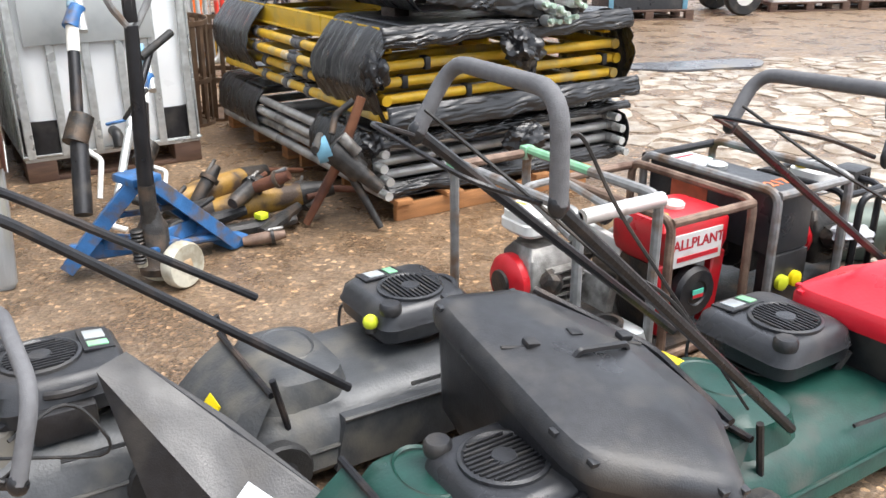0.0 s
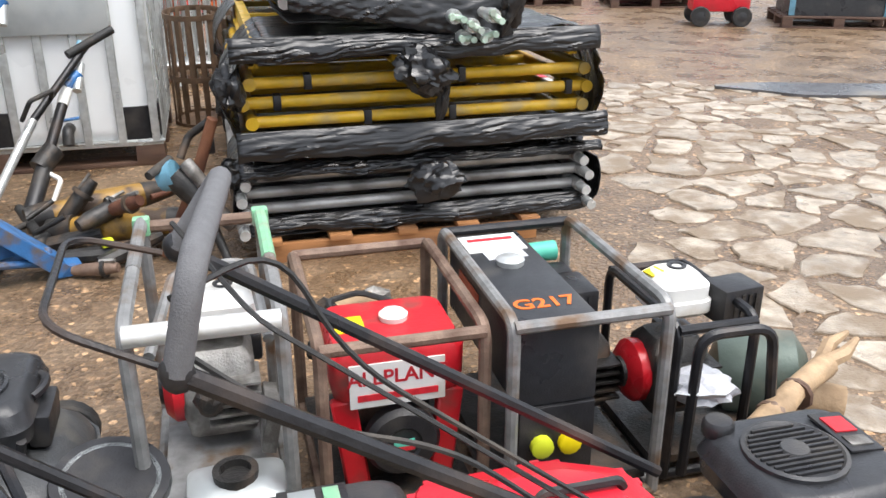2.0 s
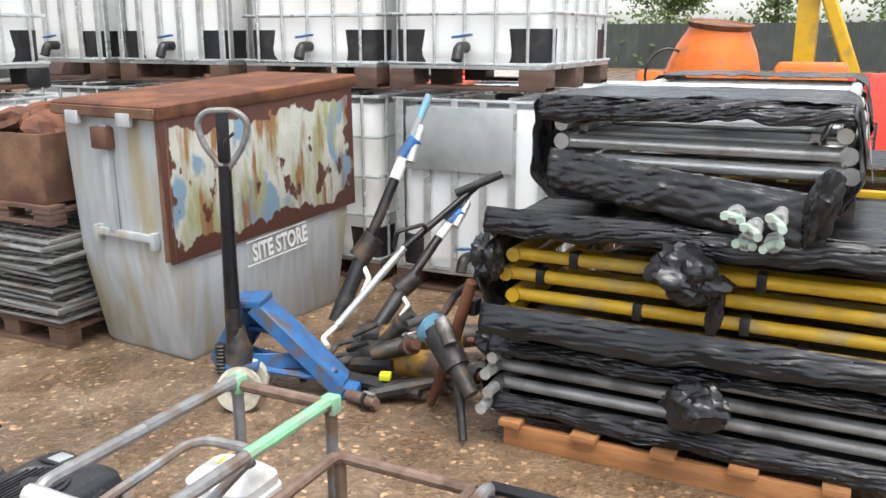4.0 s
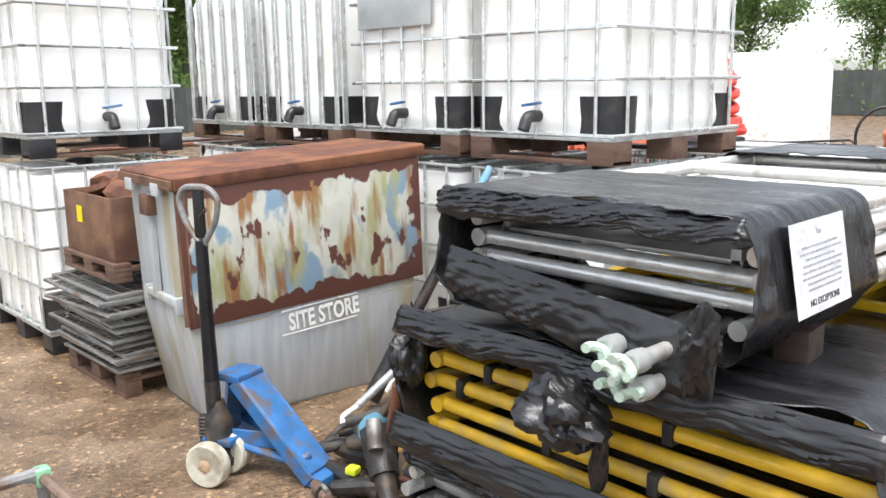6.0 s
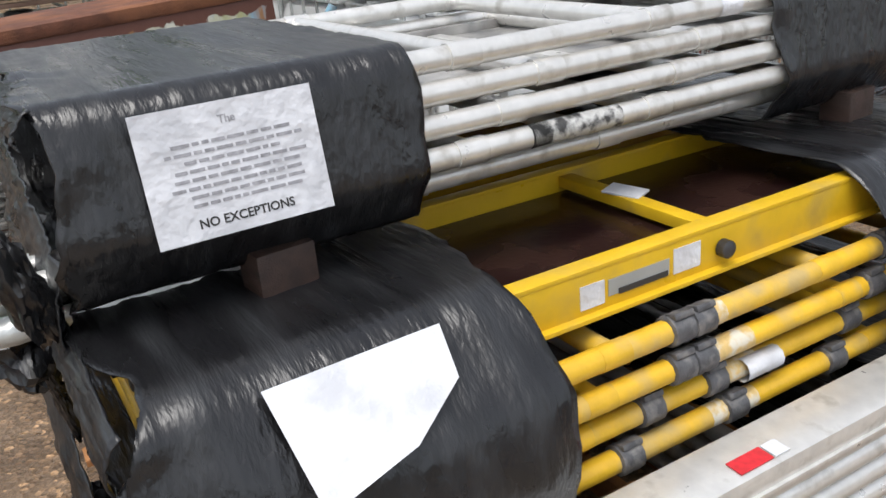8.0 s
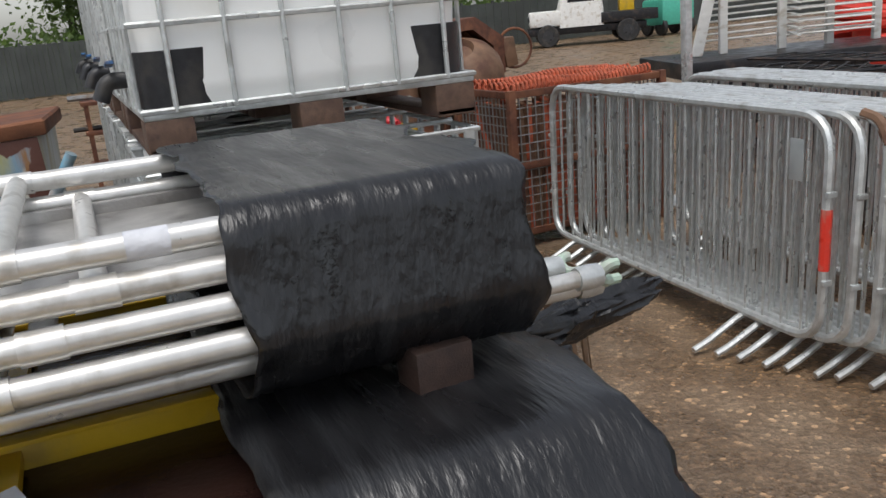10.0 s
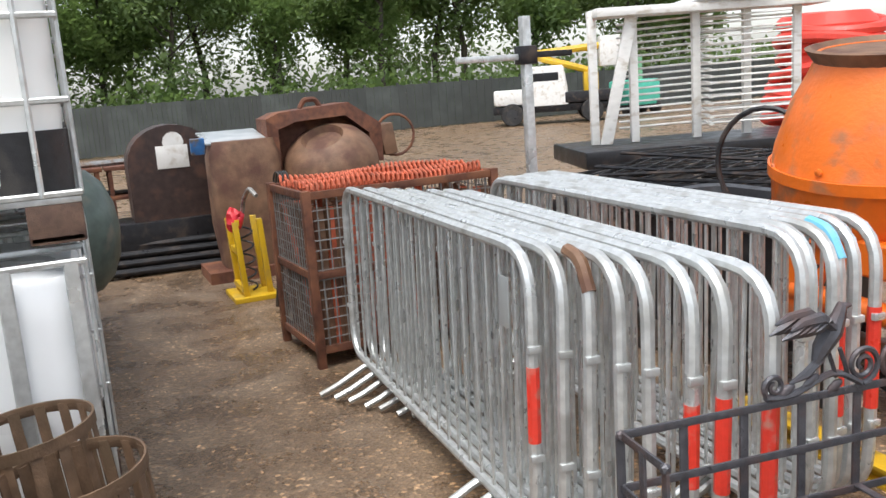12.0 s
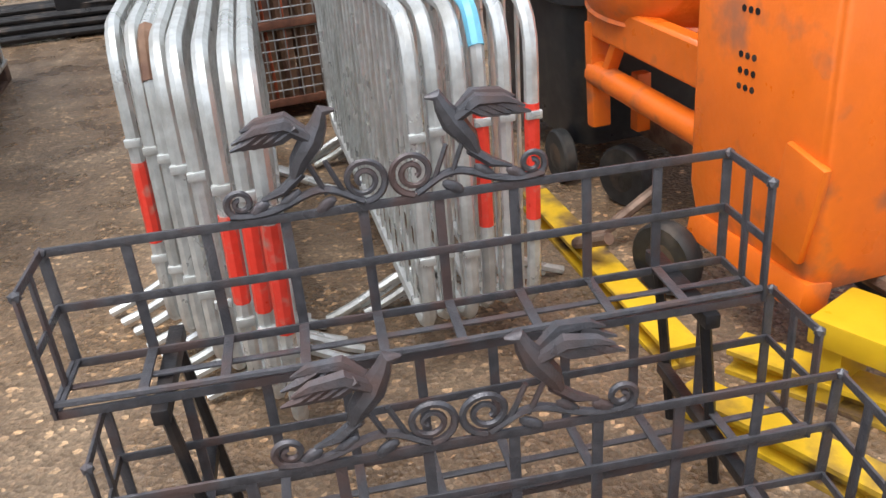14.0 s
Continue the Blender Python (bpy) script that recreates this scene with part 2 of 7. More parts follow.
def slab_between(a, b, w, t, bm=None, bevel=0.0):
    a, b = Vector(a), Vector(b)
    d = b - a
    q = d.to_track_quat("X", "Z").to_matrix().to_4x4()
    bm = bm or bm_new()
    r = bmesh.ops.create_cube(bm, size=1, matrix=Matrix.Translation((a + b) / 2) @ q @ Matrix.Diagonal((d.length, w, t, 1)))
    if bevel:
        vs = set(r["verts"])
        bmesh.ops.bevel(bm, geom=[e for e in bm.edges if e.verts[0] in vs and e.verts[1] in vs], offset=bevel, segments=1, affect="EDGES")
    return bm


def round_path(pts, r, n=5):
    """Rounds the corners of a polyline."""
    pts = [Vector(p) for p in pts]
    out = [pts[0]]
    for a, b, c in zip(pts, pts[1:], pts[2:]):
        d1, d2 = (a - b), (c - b)
        k = min(r, 0.45 * d1.length, 0.45 * d2.length)
        p, q = b + d1.normalized() * k, b + d2.normalized() * k
        for i in range(n + 1):
            t = i / n
            out.append((1 - t) ** 2 * p + 2 * t * (1 - t) * b + t * t * q)
    return out + [pts[-1]]


def tube(pts, r, seg=8, bm=None, round_r=0.0, n=5, closed=False, cap=True):
    bm = bm or bm_new()
    pts = round_path(pts, round_r, n) if round_r else [Vector(p) for p in pts]
    m = len(pts)
    rings, ref = [], None
    for i, p in enumerate(pts):
        if closed:
            d = pts[(i + 1) % m] - pts[i - 1]
        else:
            d = pts[min(i + 1, m - 1)] - pts[max(i - 1, 0)]
        d.normalize()
        if ref is None:
            ref = d.orthogonal().normalized()
        ref = (ref - d * ref.dot(d)).normalized()
        s = d.cross(ref)
        rr = r[i] if isinstance(r, (list, tuple)) else r
        rings.append([bm.verts.new(p + rr * (math.cos(a) * ref + math.sin(a) * s)) for a in (2 * math.pi * k / seg for k in range(seg))])
    for i in range(m if closed else m - 1):
        a, b = rings[i], rings[(i + 1) % m]
        for k in range(seg):
            bm.faces.new((a[k], a[(k + 1) % seg], b[(k + 1) % seg], b[k]))
    if cap and not closed:
        bm.faces.new(rings[0][::-1])
        bm.faces.new(rings[-1])
    return bm


def lathe(profile, seg=20, matrix=Matrix(), bm=None, ring=False):
    """Turns (radius, height) pairs about z."""
    bm = bm or bm_new()
    rings = []
    for r, z in profile:
        rings.append([bm.verts.new(matrix @ Vector((r * math.cos(a), r * math.sin(a), z))) for a in (2 * math.pi * k / seg for k in range(seg))])
    for a, b in zip(rings, rings[1:] + rings[:1] if ring else rings[1:]):
        for k in range(seg):
            bm.faces.new((a[k], a[(k + 1) % seg], b[(k + 1) % seg], b[k]))
    if not ring:
        bm.faces.new(rings[0][::-1])
        bm.faces.new(rings[-1])
    return bm


def clump(size, seed=0, rough=0.4, sub=3, matrix=Matrix(), freq=2.0, bm=None):
    """A crumpled lump."""
    bm = bm or bm_new()
    r = bmesh.ops.create_icosphere(bm, subdivisions=sub, radius=1)
    off = Vector((seed * 7.1, seed * 3.3, seed))
    for v in r["verts"]:
        k = 1 + rough * 0.7 * noise.noise(v.co * freq + off) - 0.45 * rough * abs(noise.noise(v.co * freq * 2.6 + off)) + 0.2 * rough * noise.noise(v.co * freq * 6 + off)
        v.co = matrix @ Vector([a * b * k for a, b in zip(v.co, size)])
    return bm


def loft(sections, bm=None, cap=True):
    """Joins rings of points of equal number."""
    bm = bm or bm_new()
    rings = [[bm.verts.new(p) for p in s] for s in sections]
    n = len(rings[0])
    for a, b in zip(rings, rings[1:]):
        for k in range(n):
            bm.faces.new((a[k], a[(k + 1) % n], b[(k + 1) % n], b[k]))
    if cap:
        bm.faces.new(rings[0][::-1])
        bm.faces.new(rings[-1])
    return bm


def rrect(w, d, r, z, n=4, cx=0.0, cy=0.0):
    """A rounded rectangle at height z, as points."""
    out = []
    r = min(r, w / 2 - 1e-4, d / 2 - 1e-4)
    for sx, sy, a0 in ((1, 1, 0), (-1, 1, 90), (-1, -1, 180), (1, -1, 270)):
        for i in range(n + 1):
            a = radians(a0 + 90 * i / n)
            out.append(Vector((cx + sx * (w / 2 - r) + r * math.cos(a), cy + sy * (d / 2 - r) + r * math.sin(a), z)))
    return out


def words(text, size, material, parent, matrix, name="lettering", depth=0.0006, bold=0.02):
    """Lettering of the built-in font as a mesh part."""
    cu = bpy.data.curves.new(name, "FONT")
    cu.offset, cu.resolution_u = size * bold, 3
    cu.body, cu.size, cu.extrude, cu.align_x, cu.align_y = text, size, depth, "CENTER", "CENTER"
    tmp = bpy.data.objects.new(name, cu)
    me = bpy.data.meshes.new_from_object(tmp)
    bpy.data.objects.remove(tmp)
    me.materials.append(M[material])
    ob = new(name, me)
    ob.parent = parent
    ob.matrix_local = matrix
    return ob


def film(section, y0, y1, ny=44, nx=120, amp=0.012, seed=0, open_edges=(0.0, 0.0), a0=0.0, a1=1.0, pinch=0.0):
    """Stretch film round a section of (x, z) points, from y0 to y1, creased and with ragged ends; a0..a1: the part of the way round."""
    pts = [Vector((p[0], 0, p[1])) for p in section]
    pts.append(pts[0])
    ln = [(b - a).length for a, b in zip(pts, pts[1:])]
    tot = sum(ln)

    def at(u):
        u = (u % 1.0) * tot
        for a, b, q in zip(pts, pts[1:], ln):
            if u <= q:
                return a.lerp(b, u / q)
            u -= q
        return pts[-1].copy()

    mid = sum(pts[:-1], Vector()) / (len(pts) - 1)
    bm = bm_new()
    grid = []
    for j in range(ny + 1):
        row = []
        for i in range(nx + 1):
            u = a0 + (a1 - a0) * i / nx
            p = sum((at(u + k * 0.003) for k in range(-2, 3)), Vector()) / 5
            v = j / ny
            e0 = open_edges[0] * (noise.noise(Vector((u * 14, seed, 1))) + 0.4 * noise.noise(Vector((u * 50, seed, 4))))
            e1 = open_edges[1] * (noise.noise(Vector((u * 14, seed, 7))) + 0.4 * noise.noise(Vector((u * 50, seed, 9))))
            y = y0 + e0 + (y1 + e1 - y0 - e0) * v
            if p.x > 3.27:
                p.x -= pinch * max(0.0, 1 - v / 0.65) * min(1.0, (p.x - 3.27) / 0.12)
            loose = max(0.0, 1 - v * 5) + max(0.0, 1 - (1 - v) * 9) * 0.5
            q = Vector((u * tot * 1.7 + 0.4 * y, y * 15 + 1.5 * noise.noise(Vector((u * tot * 2, y * 2, seed))), seed * 3.7))
            k = 0.55 * (abs(noise.noise(q)) - 0.25) + 0.35 * (abs(noise.noise(Vector((q.x * 1.6, q.y * 2.3, q.z)))) - 0.25)
            c = Vector((u * tot * 9 + y * 3, y * 6 - u * tot * 4, seed * 1.9))
            k += loose * (1.3 * (abs(noise.noise(c)) - 0.2) + 0.7 * (abs(noise.noise(c * 2.3)) - 0.2))
            out = (p - mid).normalized()
            row.append(bm.verts.new(p + out * amp * k + Vector((0, y, 0))))
        grid.append(row)
    for a, b in zip(grid, grid[1:]):
        for i in range(nx):
            bm.faces.new((a[i], a[i + 1], b[i + 1], b[i]))
    return bm


def solid(ob, t=0.004):
    md = ob.modifiers.new("thickness", "SOLIDIFY")
    md.thickness = t
    return ob

# ---- ground ----


def ground_material():
    m = bpy.data.materials.new("wet_brown_grit")
    m.use_nodes = True
    n, l = m.node_tree.nodes, m.node_tree.links
    b = n["Principled BSDF"]
    tc = n.new("ShaderNodeTexCoord")

    def tex(scale, detail=6, rough=0.6):
        t = n.new("ShaderNodeTexNoise")
        t.inputs["Scale"].default_value, t.inputs["Detail"].default_value, t.inputs["Roughness"].default_value = scale, detail, rough
        l.new(tc.outputs["Object"], t.inputs["Vector"])
        return t

    def ramp(src, stops):
        r = n.new("ShaderNodeValToRGB")
        e = r.color_ramp.elements
        e[0].position, e[0].color = stops[0][0], (*stops[0][1], 1)
        e[1].position, e[1].color = stops[-1][0], (*stops[-1][1], 1)
        for p, c in stops[1:-1]:
            k = e.new(p)
            k.color = (*c, 1)
        l.new(src, r.inputs[0])
        return r.outputs[0]

    def mix(a, bb, f, kind="MIX"):
        x = n.new("ShaderNodeMix")
        x.data_type, x.blend_type = "RGBA", kind
        if isinstance(f, float):
            x.inputs["Factor"].default_value = f
        else:
            l.new(f, x.inputs["Factor"])
        l.new(a, x.inputs["A"])
        l.new(bb, x.inputs["B"])
        return x.outputs["Result"]

    big, mid, small, grit = tex(0.5), tex(2.6), tex(22), tex(90, 4)
    c1 = ramp(mid.outputs[0], [(0.3, (0.072, 0.050, 0.034)), (0.5, (0.16, 0.113, 0.074)), (0.7, (0.29, 0.225, 0.158))])
    c2 = ramp(big.outputs[0], [(0.35, (0.27, 0.165, 0.085)), (0.65, (0.17, 0.118, 0.078))])
    col = mix(c1, c2, 0.45)
    vo = n.new("ShaderNodeTexVoronoi")
    vo.inputs["Scale"].default_value = 55
    l.new(tc.outputs["Object"], vo.inputs["Vector"])
    peb = ramp(vo.outputs["Color"], [(0.0, (0.45, 0.42, 0.38)), (0.6, (0.95, 0.95, 0.95)), (0.8, (1.3, 1.25, 1.2)), (1.0, (4.6, 4.3, 3.8))])
    col = mix(col, peb, 0.75, "MULTIPLY")
    gr = ramp(grit.outputs[0], [(0.3, (0.6, 0.6, 0.6)), (0.7, (1.4, 1.4, 1.4))])
    col = mix(col, gr, 0.7, "MULTIPLY")
    l.new(col, b.inputs["Base Color"])
    wet = n.new("ShaderNodeMapRange")
    wet.inputs[1].default_value, wet.inputs[2].default_value = 0.38, 0.62
    wet.inputs[3].default_value, wet.inputs[4].default_value = 0.16, 0.55
    l.new(mid.outputs[0], wet.inputs[0])
    l.new(wet.outputs[0], b.inputs["Roughness"])
    hm = n.new("ShaderNodeMath")
    hm.operation = "ADD"
    l.new(vo.outputs["Distance"], hm.inputs[0])
    l.new(grit.outputs[0], hm.inputs[1])
    bp = n.new("ShaderNodeBump")
    bp.inputs["Strength"].default_value, bp.inputs["Distance"].default_value = 0.65, 0.010
    l.new(hm.outputs[0], bp.inputs["Height"])
    l.new(bp.outputs[0], b.inputs["Normal"])
    return m


M["ground"] = ground_material()
gb = bm_new()
bmesh.ops.create_grid(gb, x_segments=8, y_segments=8, size=400)
ground = tagged(part("ground", gb, "ground", None, "wet brown gritty yard ground with worn concrete", smooth=False), category="ground", kind="structure")

# ---- pallets and tanks ----


def pallet(m, w, d, material, label, h=0.13, boards=6, group=""):
    p = thing("pallet", m, label, "pallet", group)
    for y in (-d / 2 + 0.05, 0, d / 2 - 0.05):
        for x in (-w / 2 + 0.06, 0, w / 2 - 0.06):
            part("block", box((x, y, 0.022 + (h - 0.066) / 2), (0.12, 0.095, h - 0.066), bevel=0.004), material, p)
        part("bottom_board", box((0, y, 0.011), (w, 0.1, 0.022), bevel=0.003), material, p)
    for x in (-w / 2 + 0.06, 0, w / 2 - 0.06):
        part("stringer_board", box((x, 0, h - 0.033), (0.12, d, 0.021), bevel=0.003), material, p)
    for i in range(boards):
        y = -d / 2 + 0.05 + i * (d - 0.1) / (boards - 1)
        part("deck_board", box((0, y, h - 0.011), (w, 0.095, 0.021), bevel=0.003), material, p)
    return p


def ibc(m, w=1.0, d=1.22, h=1.02, style="grid", plate=False, valve=True, label="", base="wood", milky=False):
    """A caged tank; its front is at -y."""
    t = thing("caged_tank", m, label, "IBC tank", "caged tanks in the yard")
    z0 = 0.14
    for sx in (-1, 1):
        for sy in (-1, 0, 1):
            part("foot", box((sx * (w / 2 - 0.09), sy * (d / 2 - 0.09), 0.06), (0.16, 0.16, 0.12), bevel=0.008), "wood_dark" if base == "wood" else "black_plastic", t)
    part("skid", box((0, -d / 2 + 0.09, 0.012), (w - 0.02, 0.15, 0.024), bevel=0.003), "wood_dark", t)
    part("skid", box((0, d / 2 - 0.09, 0.012), (w - 0.02, 0.15, 0.024), bevel=0.003), "wood_dark", t)
    part("base_tray", box((0, 0, 0.13), (w - 0.02, d - 0.02, 0.022), bevel=0.004), "galv", t)
    secs = [rrect(w - 0.09, d - 0.09, 0.09, z0 + 0.01), rrect(w - 0.06, d - 0.06, 0.1, z0 + 0.05)]
    for k in range(9):
        zz = z0 + 0.09 + k * (h - 0.2) / 8
        g = 0.012 if k % 2 else 0.0
        secs.append(rrect(w - 0.055 - g, d - 0.055 - g, 0.1, zz))
    secs += [rrect(w - 0.1, d - 0.1, 0.1, z0 + h - 0.05), rrect(w - 0.3, d - 0.3, 0.1, z0 + h - 0.03)]
    bottle = part("bottle", loft(secs), "plastic_lit" if milky else "plastic", t)
    part("lid", lathe([(0.09, 0), (0.09, 0.03), (0.07, 0.04)], 16, pose(0, 0, z0 + h - 0.032)), "black_plastic", bottle)
    for sx in (-1, 1):
        for sy in (-1, 1):
            part("corner_guard", loft([rrect(0.26, 0.26, 0.1, z0 + 0.012, cx=sx * (w / 2 - 0.152), cy=sy * (d / 2 - 0.152)), rrect(0.27, 0.27, 0.1, z0 + 0.2, cx=sx * (w / 2 - 0.154), cy=sy * (d / 2 - 0.154))]), "black_plastic", t)
    W, D = w / 2 - 0.008, d / 2 - 0.008
    levels = [z0 + 0.008, z0 + h * 0.28, z0 + h * 0.52, z0 + h * 0.76, z0 + h] if style == "grid" else [z0 + 0.008, z0 + h]
    for z in levels:
        part("cage_rail", tube([(-W, -D, z), (W, -D, z), (W, D, z), (-W, D, z)], 0.0105, 6, closed=True), "galv", t)
    if style == "grid":
        xs = [-W + 0.11 + i * (2 * W - 0.22) / 4 for i in range(5)]
        ys = [-D + 0.11 + i * (2 * D - 0.22) / 5 for i in range(6)]
        a, b = tube([(0, 0, z0), (0, 0, z0 + h)], 0.0095, 6), "galv"
    else:
        xs = [-W + 0.04 + i * (2 * W - 0.08) / 5 for i in range(6)]
        ys = [-D + 0.04 + i * (2 * D - 0.08) / 6 for i in range(7)]
        a, b = loft([rrect(0.046, 0.014, 0.005, z0, 1), rrect(0.046, 0.014, 0.005, z0 + h, 1)]), "galv"
    first = part("cage_bar", a, b, t)
    spots = [(x, s * D, 0) for x in xs for s in (-1, 1)] + [(s * W, y, 90) for y in ys for s in (-1, 1)]
    first.matrix_local = pose(spots[0][0], spots[0][1], 0)
    for x, y, r in spots[1:]:
        piece("cage_bar", first.data, t, pose(x, y, 0, 0, 0, r))
    for sx in (-0.25, 0.25):
        part("top_bar", tube([(sx * w, -D, z0 + h + 0.012), (sx * w, D, z0 + h + 0.012)], 0.011, 6), "galv", t)
    if plate:
        part("label_plate", box((-0.06 * w, -D - 0.014, z0 + h * 0.78), (w * 0.68, 0.008, h * 0.36), bevel=0.003), "grey_panel", t)
    if valve:
        v = part("valve", tube([(0, -D + 0.05, z0 + 0.10), (0, -D - 0.07, z0 + 0.10), (0, -D - 0.10, z0 + 0.03)], 0.032, 10, round_r=0.03), "black_plastic", t)
        part("valve_handle", slab_between((-0.05, -D - 0.05, z0 + 0.155), (0.07, -D - 0.05, z0 + 0.17), 0.03, 0.014, bevel=0.003), "blue", v)
    return t


upper_z = 1.215
row = (("grid", 0.90, "white caged tank with black corner guards on a wooden pallet"), ("grid", -0.17, "white caged tank with a grey label plate"), ("rib", -1.30, "white ribbed caged tank"), ("rib", -2.42, "white ribbed caged tank"))
for i, (st, x, lab) in enumerate(row):
    ibc(pose(x, 5.72, upper_z), style=st, plate=(i == 1), label=lab)
ibc(pose(0.94, 5.70, 0), style="rib", plate=True, milky=True, label="milky white tank with wide grey ribs and tin plate")
for x in (-0.17, -1.30, -2.42):
    ibc(pose(x, 5.72, 0), style="grid", label="white caged tank under another tank")
ibc(pose(-2.12, 3.86, 0, 0, 0, 90), style="grid", label="white caged tank on black feet on the ground", base="plastic")
ibc(pose(-2.16, 3.86, upper_z, 0, 0, 90), style="grid", label="white caged tank stacked on another tank", base="plastic")

# ---- site store bin ----


def store_material():
    m = mat("pale_grey_green_paint", (0.43, 0.46, 0.47), 0.5, 0, 0.14, 9, 0.2, (0.37, 0.33, 0.22), 0.42, 3.2, stretch=(2.2, 2.2, 0.35))
    return m


def mural_material():
    """Peeling painted panel: cream, blue and green runs over rust, bare rusted steel where the paint has gone."""
    m = mat("peeling_painted_panel", (0.50, 0.50, 0.43), 0.6, 0, 0.1, 8, 0.25)
    n, l = m.node_tree.nodes, m.node_tree.links
    b = n["Principled BSDF"]
    tc = n.new("ShaderNodeTexCoord")

    def tex(scale, stretch, seed):
        mp = n.new("ShaderNodeMapping")
        mp.inputs["Scale"].default_value, mp.inputs["Location"].default_value = stretch, (seed, seed, seed)
        l.new(tc.outputs["Object"], mp.inputs[0])
        t = n.new("ShaderNodeTexNoise")
        t.inputs["Scale"].default_value, t.inputs["Detail"].default_value = scale, 5
        l.new(mp.outputs[0], t.inputs["Vector"])
        return t.outputs[0]

    def over(col, tint, src, lo, hi):
        r = n.new("ShaderNodeMapRange")
        r.inputs[1].default_value, r.inputs[2].default_value = lo, hi
        l.new(src, r.inputs[0])
        x = n.new("ShaderNodeMix")
        x.data_type = "RGBA"
        l.new(r.outputs[0], x.inputs["Factor"])
        l.new(col, x.inputs["A"])
        x.inputs["B"].default_value = (*tint, 1)
        return x.outputs["Result"]

    col = b.inputs["Base Color"].links[0].from_socket
    col = over(col, (0.20, 0.30, 0.38), tex(5.5, (1, 1, 0.6), 3.0), 0.53, 0.58)
    col = over(col, (0.33, 0.33, 0.17), tex(7.0, (1, 1, 0.3), 8.0), 0.49, 0.62)
    col = over(col, (0.26, 0.13, 0.05), tex(11.0, (1, 1, 0.18), 5.0), 0.53, 0.62)
    col = over(col, (0.10, 0.035, 0.022), tex(7.0, (1, 1, 0.6), 12.0), 0.61, 0.63)
    sep = n.new("ShaderNodeSeparateXYZ")
    l.new(tc.outputs["Object"], sep.inputs[0])

    def m1(op, a, bb):
        x = n.new("ShaderNodeMath")
        x.operation = op
        for i, v in enumerate((a, bb)):
            if isinstance(v, (int, float)):
                x.inputs[i].default_value = v
            else:
                l.new(v, x.inputs[i])
        return x.outputs[0]

    ragged = m1("MULTIPLY", m1("SUBTRACT", tex(7.0, (1, 1, 0.8), 21.0), 0.5), 0.26)
    ey = m1("SUBTRACT", m1("ABSOLUTE", sep.outputs[1], 0), 0.615)
    ez = m1("SUBTRACT", m1("ABSOLUTE", sep.outputs[2], 0), 0.262)
    edge = m1("ADD", m1("MAXIMUM", ey, ez), ragged)
    col = over(col, (0.095, 0.034, 0.022), edge, -0.004, 0.004)
    l.new(col, b.inputs["Base Color"])
    return m


M["store"], M["mural"] = store_material(), mural_material()
store = thing("site_store_bin", pose(-0.05, 4.13, 0, 0, 0, -5), "pale grey steel site store bin with peeling rusty panel", "storage bin")


def lean(z_front, z_back, w, d, r=0.02):
    """A ring of the bin's body, higher at the back."""
    return [Vector((p.x, p.y, z_front + (z_back - z_front) * (p.y / d + 0.5))) for p in rrect(w, d, r, 0, 2)]


part("body", loft([lean(0.0, 0.0, 0.58, 1.10), lean(0.03, 0.03, 0.61, 1.14), lean(0.50, 0.53, 0.655, 1.30), lean(1.17, 1.25, 0.69, 1.34)]), "store", store)
part("lid", loft([lean(1.165, 1.245, 0.735, 1.40, 0.01), lean(1.172, 1.252, 0.745, 1.41, 0.012), lean(1.222, 1.302, 0.745, 1.41, 0.012), lean(1.232, 1.312, 0.725, 1.39, 0.01)]), "rust", store, "rusty brown steel lid")
part("lid_edge", slab_between((-0.36, -0.712, 1.192), (0.36, -0.712, 1.192), 0.012, 0.045, bevel=0.003), "rust_pale", store, "flaking paint along the lid edge")
for x in (-0.20, 0.16):
    part("lid_hinge", box((x, -0.712, 1.16), (0.09, 0.025, 0.06), bevel=0.005), "store", store)
pp = part("painted_panel", box((0, 0, 0), (0.010, 1.36, 0.665), bevel=0.002), "mural", store, "peeling cream, blue and rust panel")
pp.matrix_local = pose(0.349, 0.0, 0.875, 2.8, 1.5, 0)
part("corner_angle", slab_between((0.326, -0.655, 0.52), (0.345, -0.672, 1.17), 0.05, 0.012, bevel=0.002), "rust_pale", store, "rust-edged corner angle")
part("seam", slab_between((0.322, -0.63, 0.49), (0.322, 0.63, 0.52), 0.012, 0.014, bevel=0.003), "store", store)
part("latch_bar", box((0.05, -0.672, 0.62), (0.42, 0.03, 0.035), bevel=0.004), "store", store)
part("latch_post", box((-0.02, -0.678, 0.88), (0.045, 0.03, 0.50), bevel=0.004), "store", store, "rust-streaked latch post")
part("latch_box", box((-0.03, -0.69, 1.07), (0.11, 0.05, 0.10), bevel=0.006), "rust_pale", store)
for x in (-0.15, 0.25):
    part("latch_lug", box((x, -0.672, 0.61), (0.03, 0.045, 0.08), bevel=0.005), "store", store)
words("SITE STORE", 0.125, "white", store, pose(0.338, 0.06, 0.462, 90, 0, 90) @ pose(0, 0, 0, 0, 0, 4) @ Matrix.Diagonal((0.66, 1, 1, 1)), name="stencil_lettering", bold=0.03)
for k in (-1, 1):
    part("stencil_line", slab_between((0.339, -0.19, 0.452 + 0.062 * k), (0.339, 0.26, 0.480 + 0.062 * k), 0.003, 0.006), "white", store)

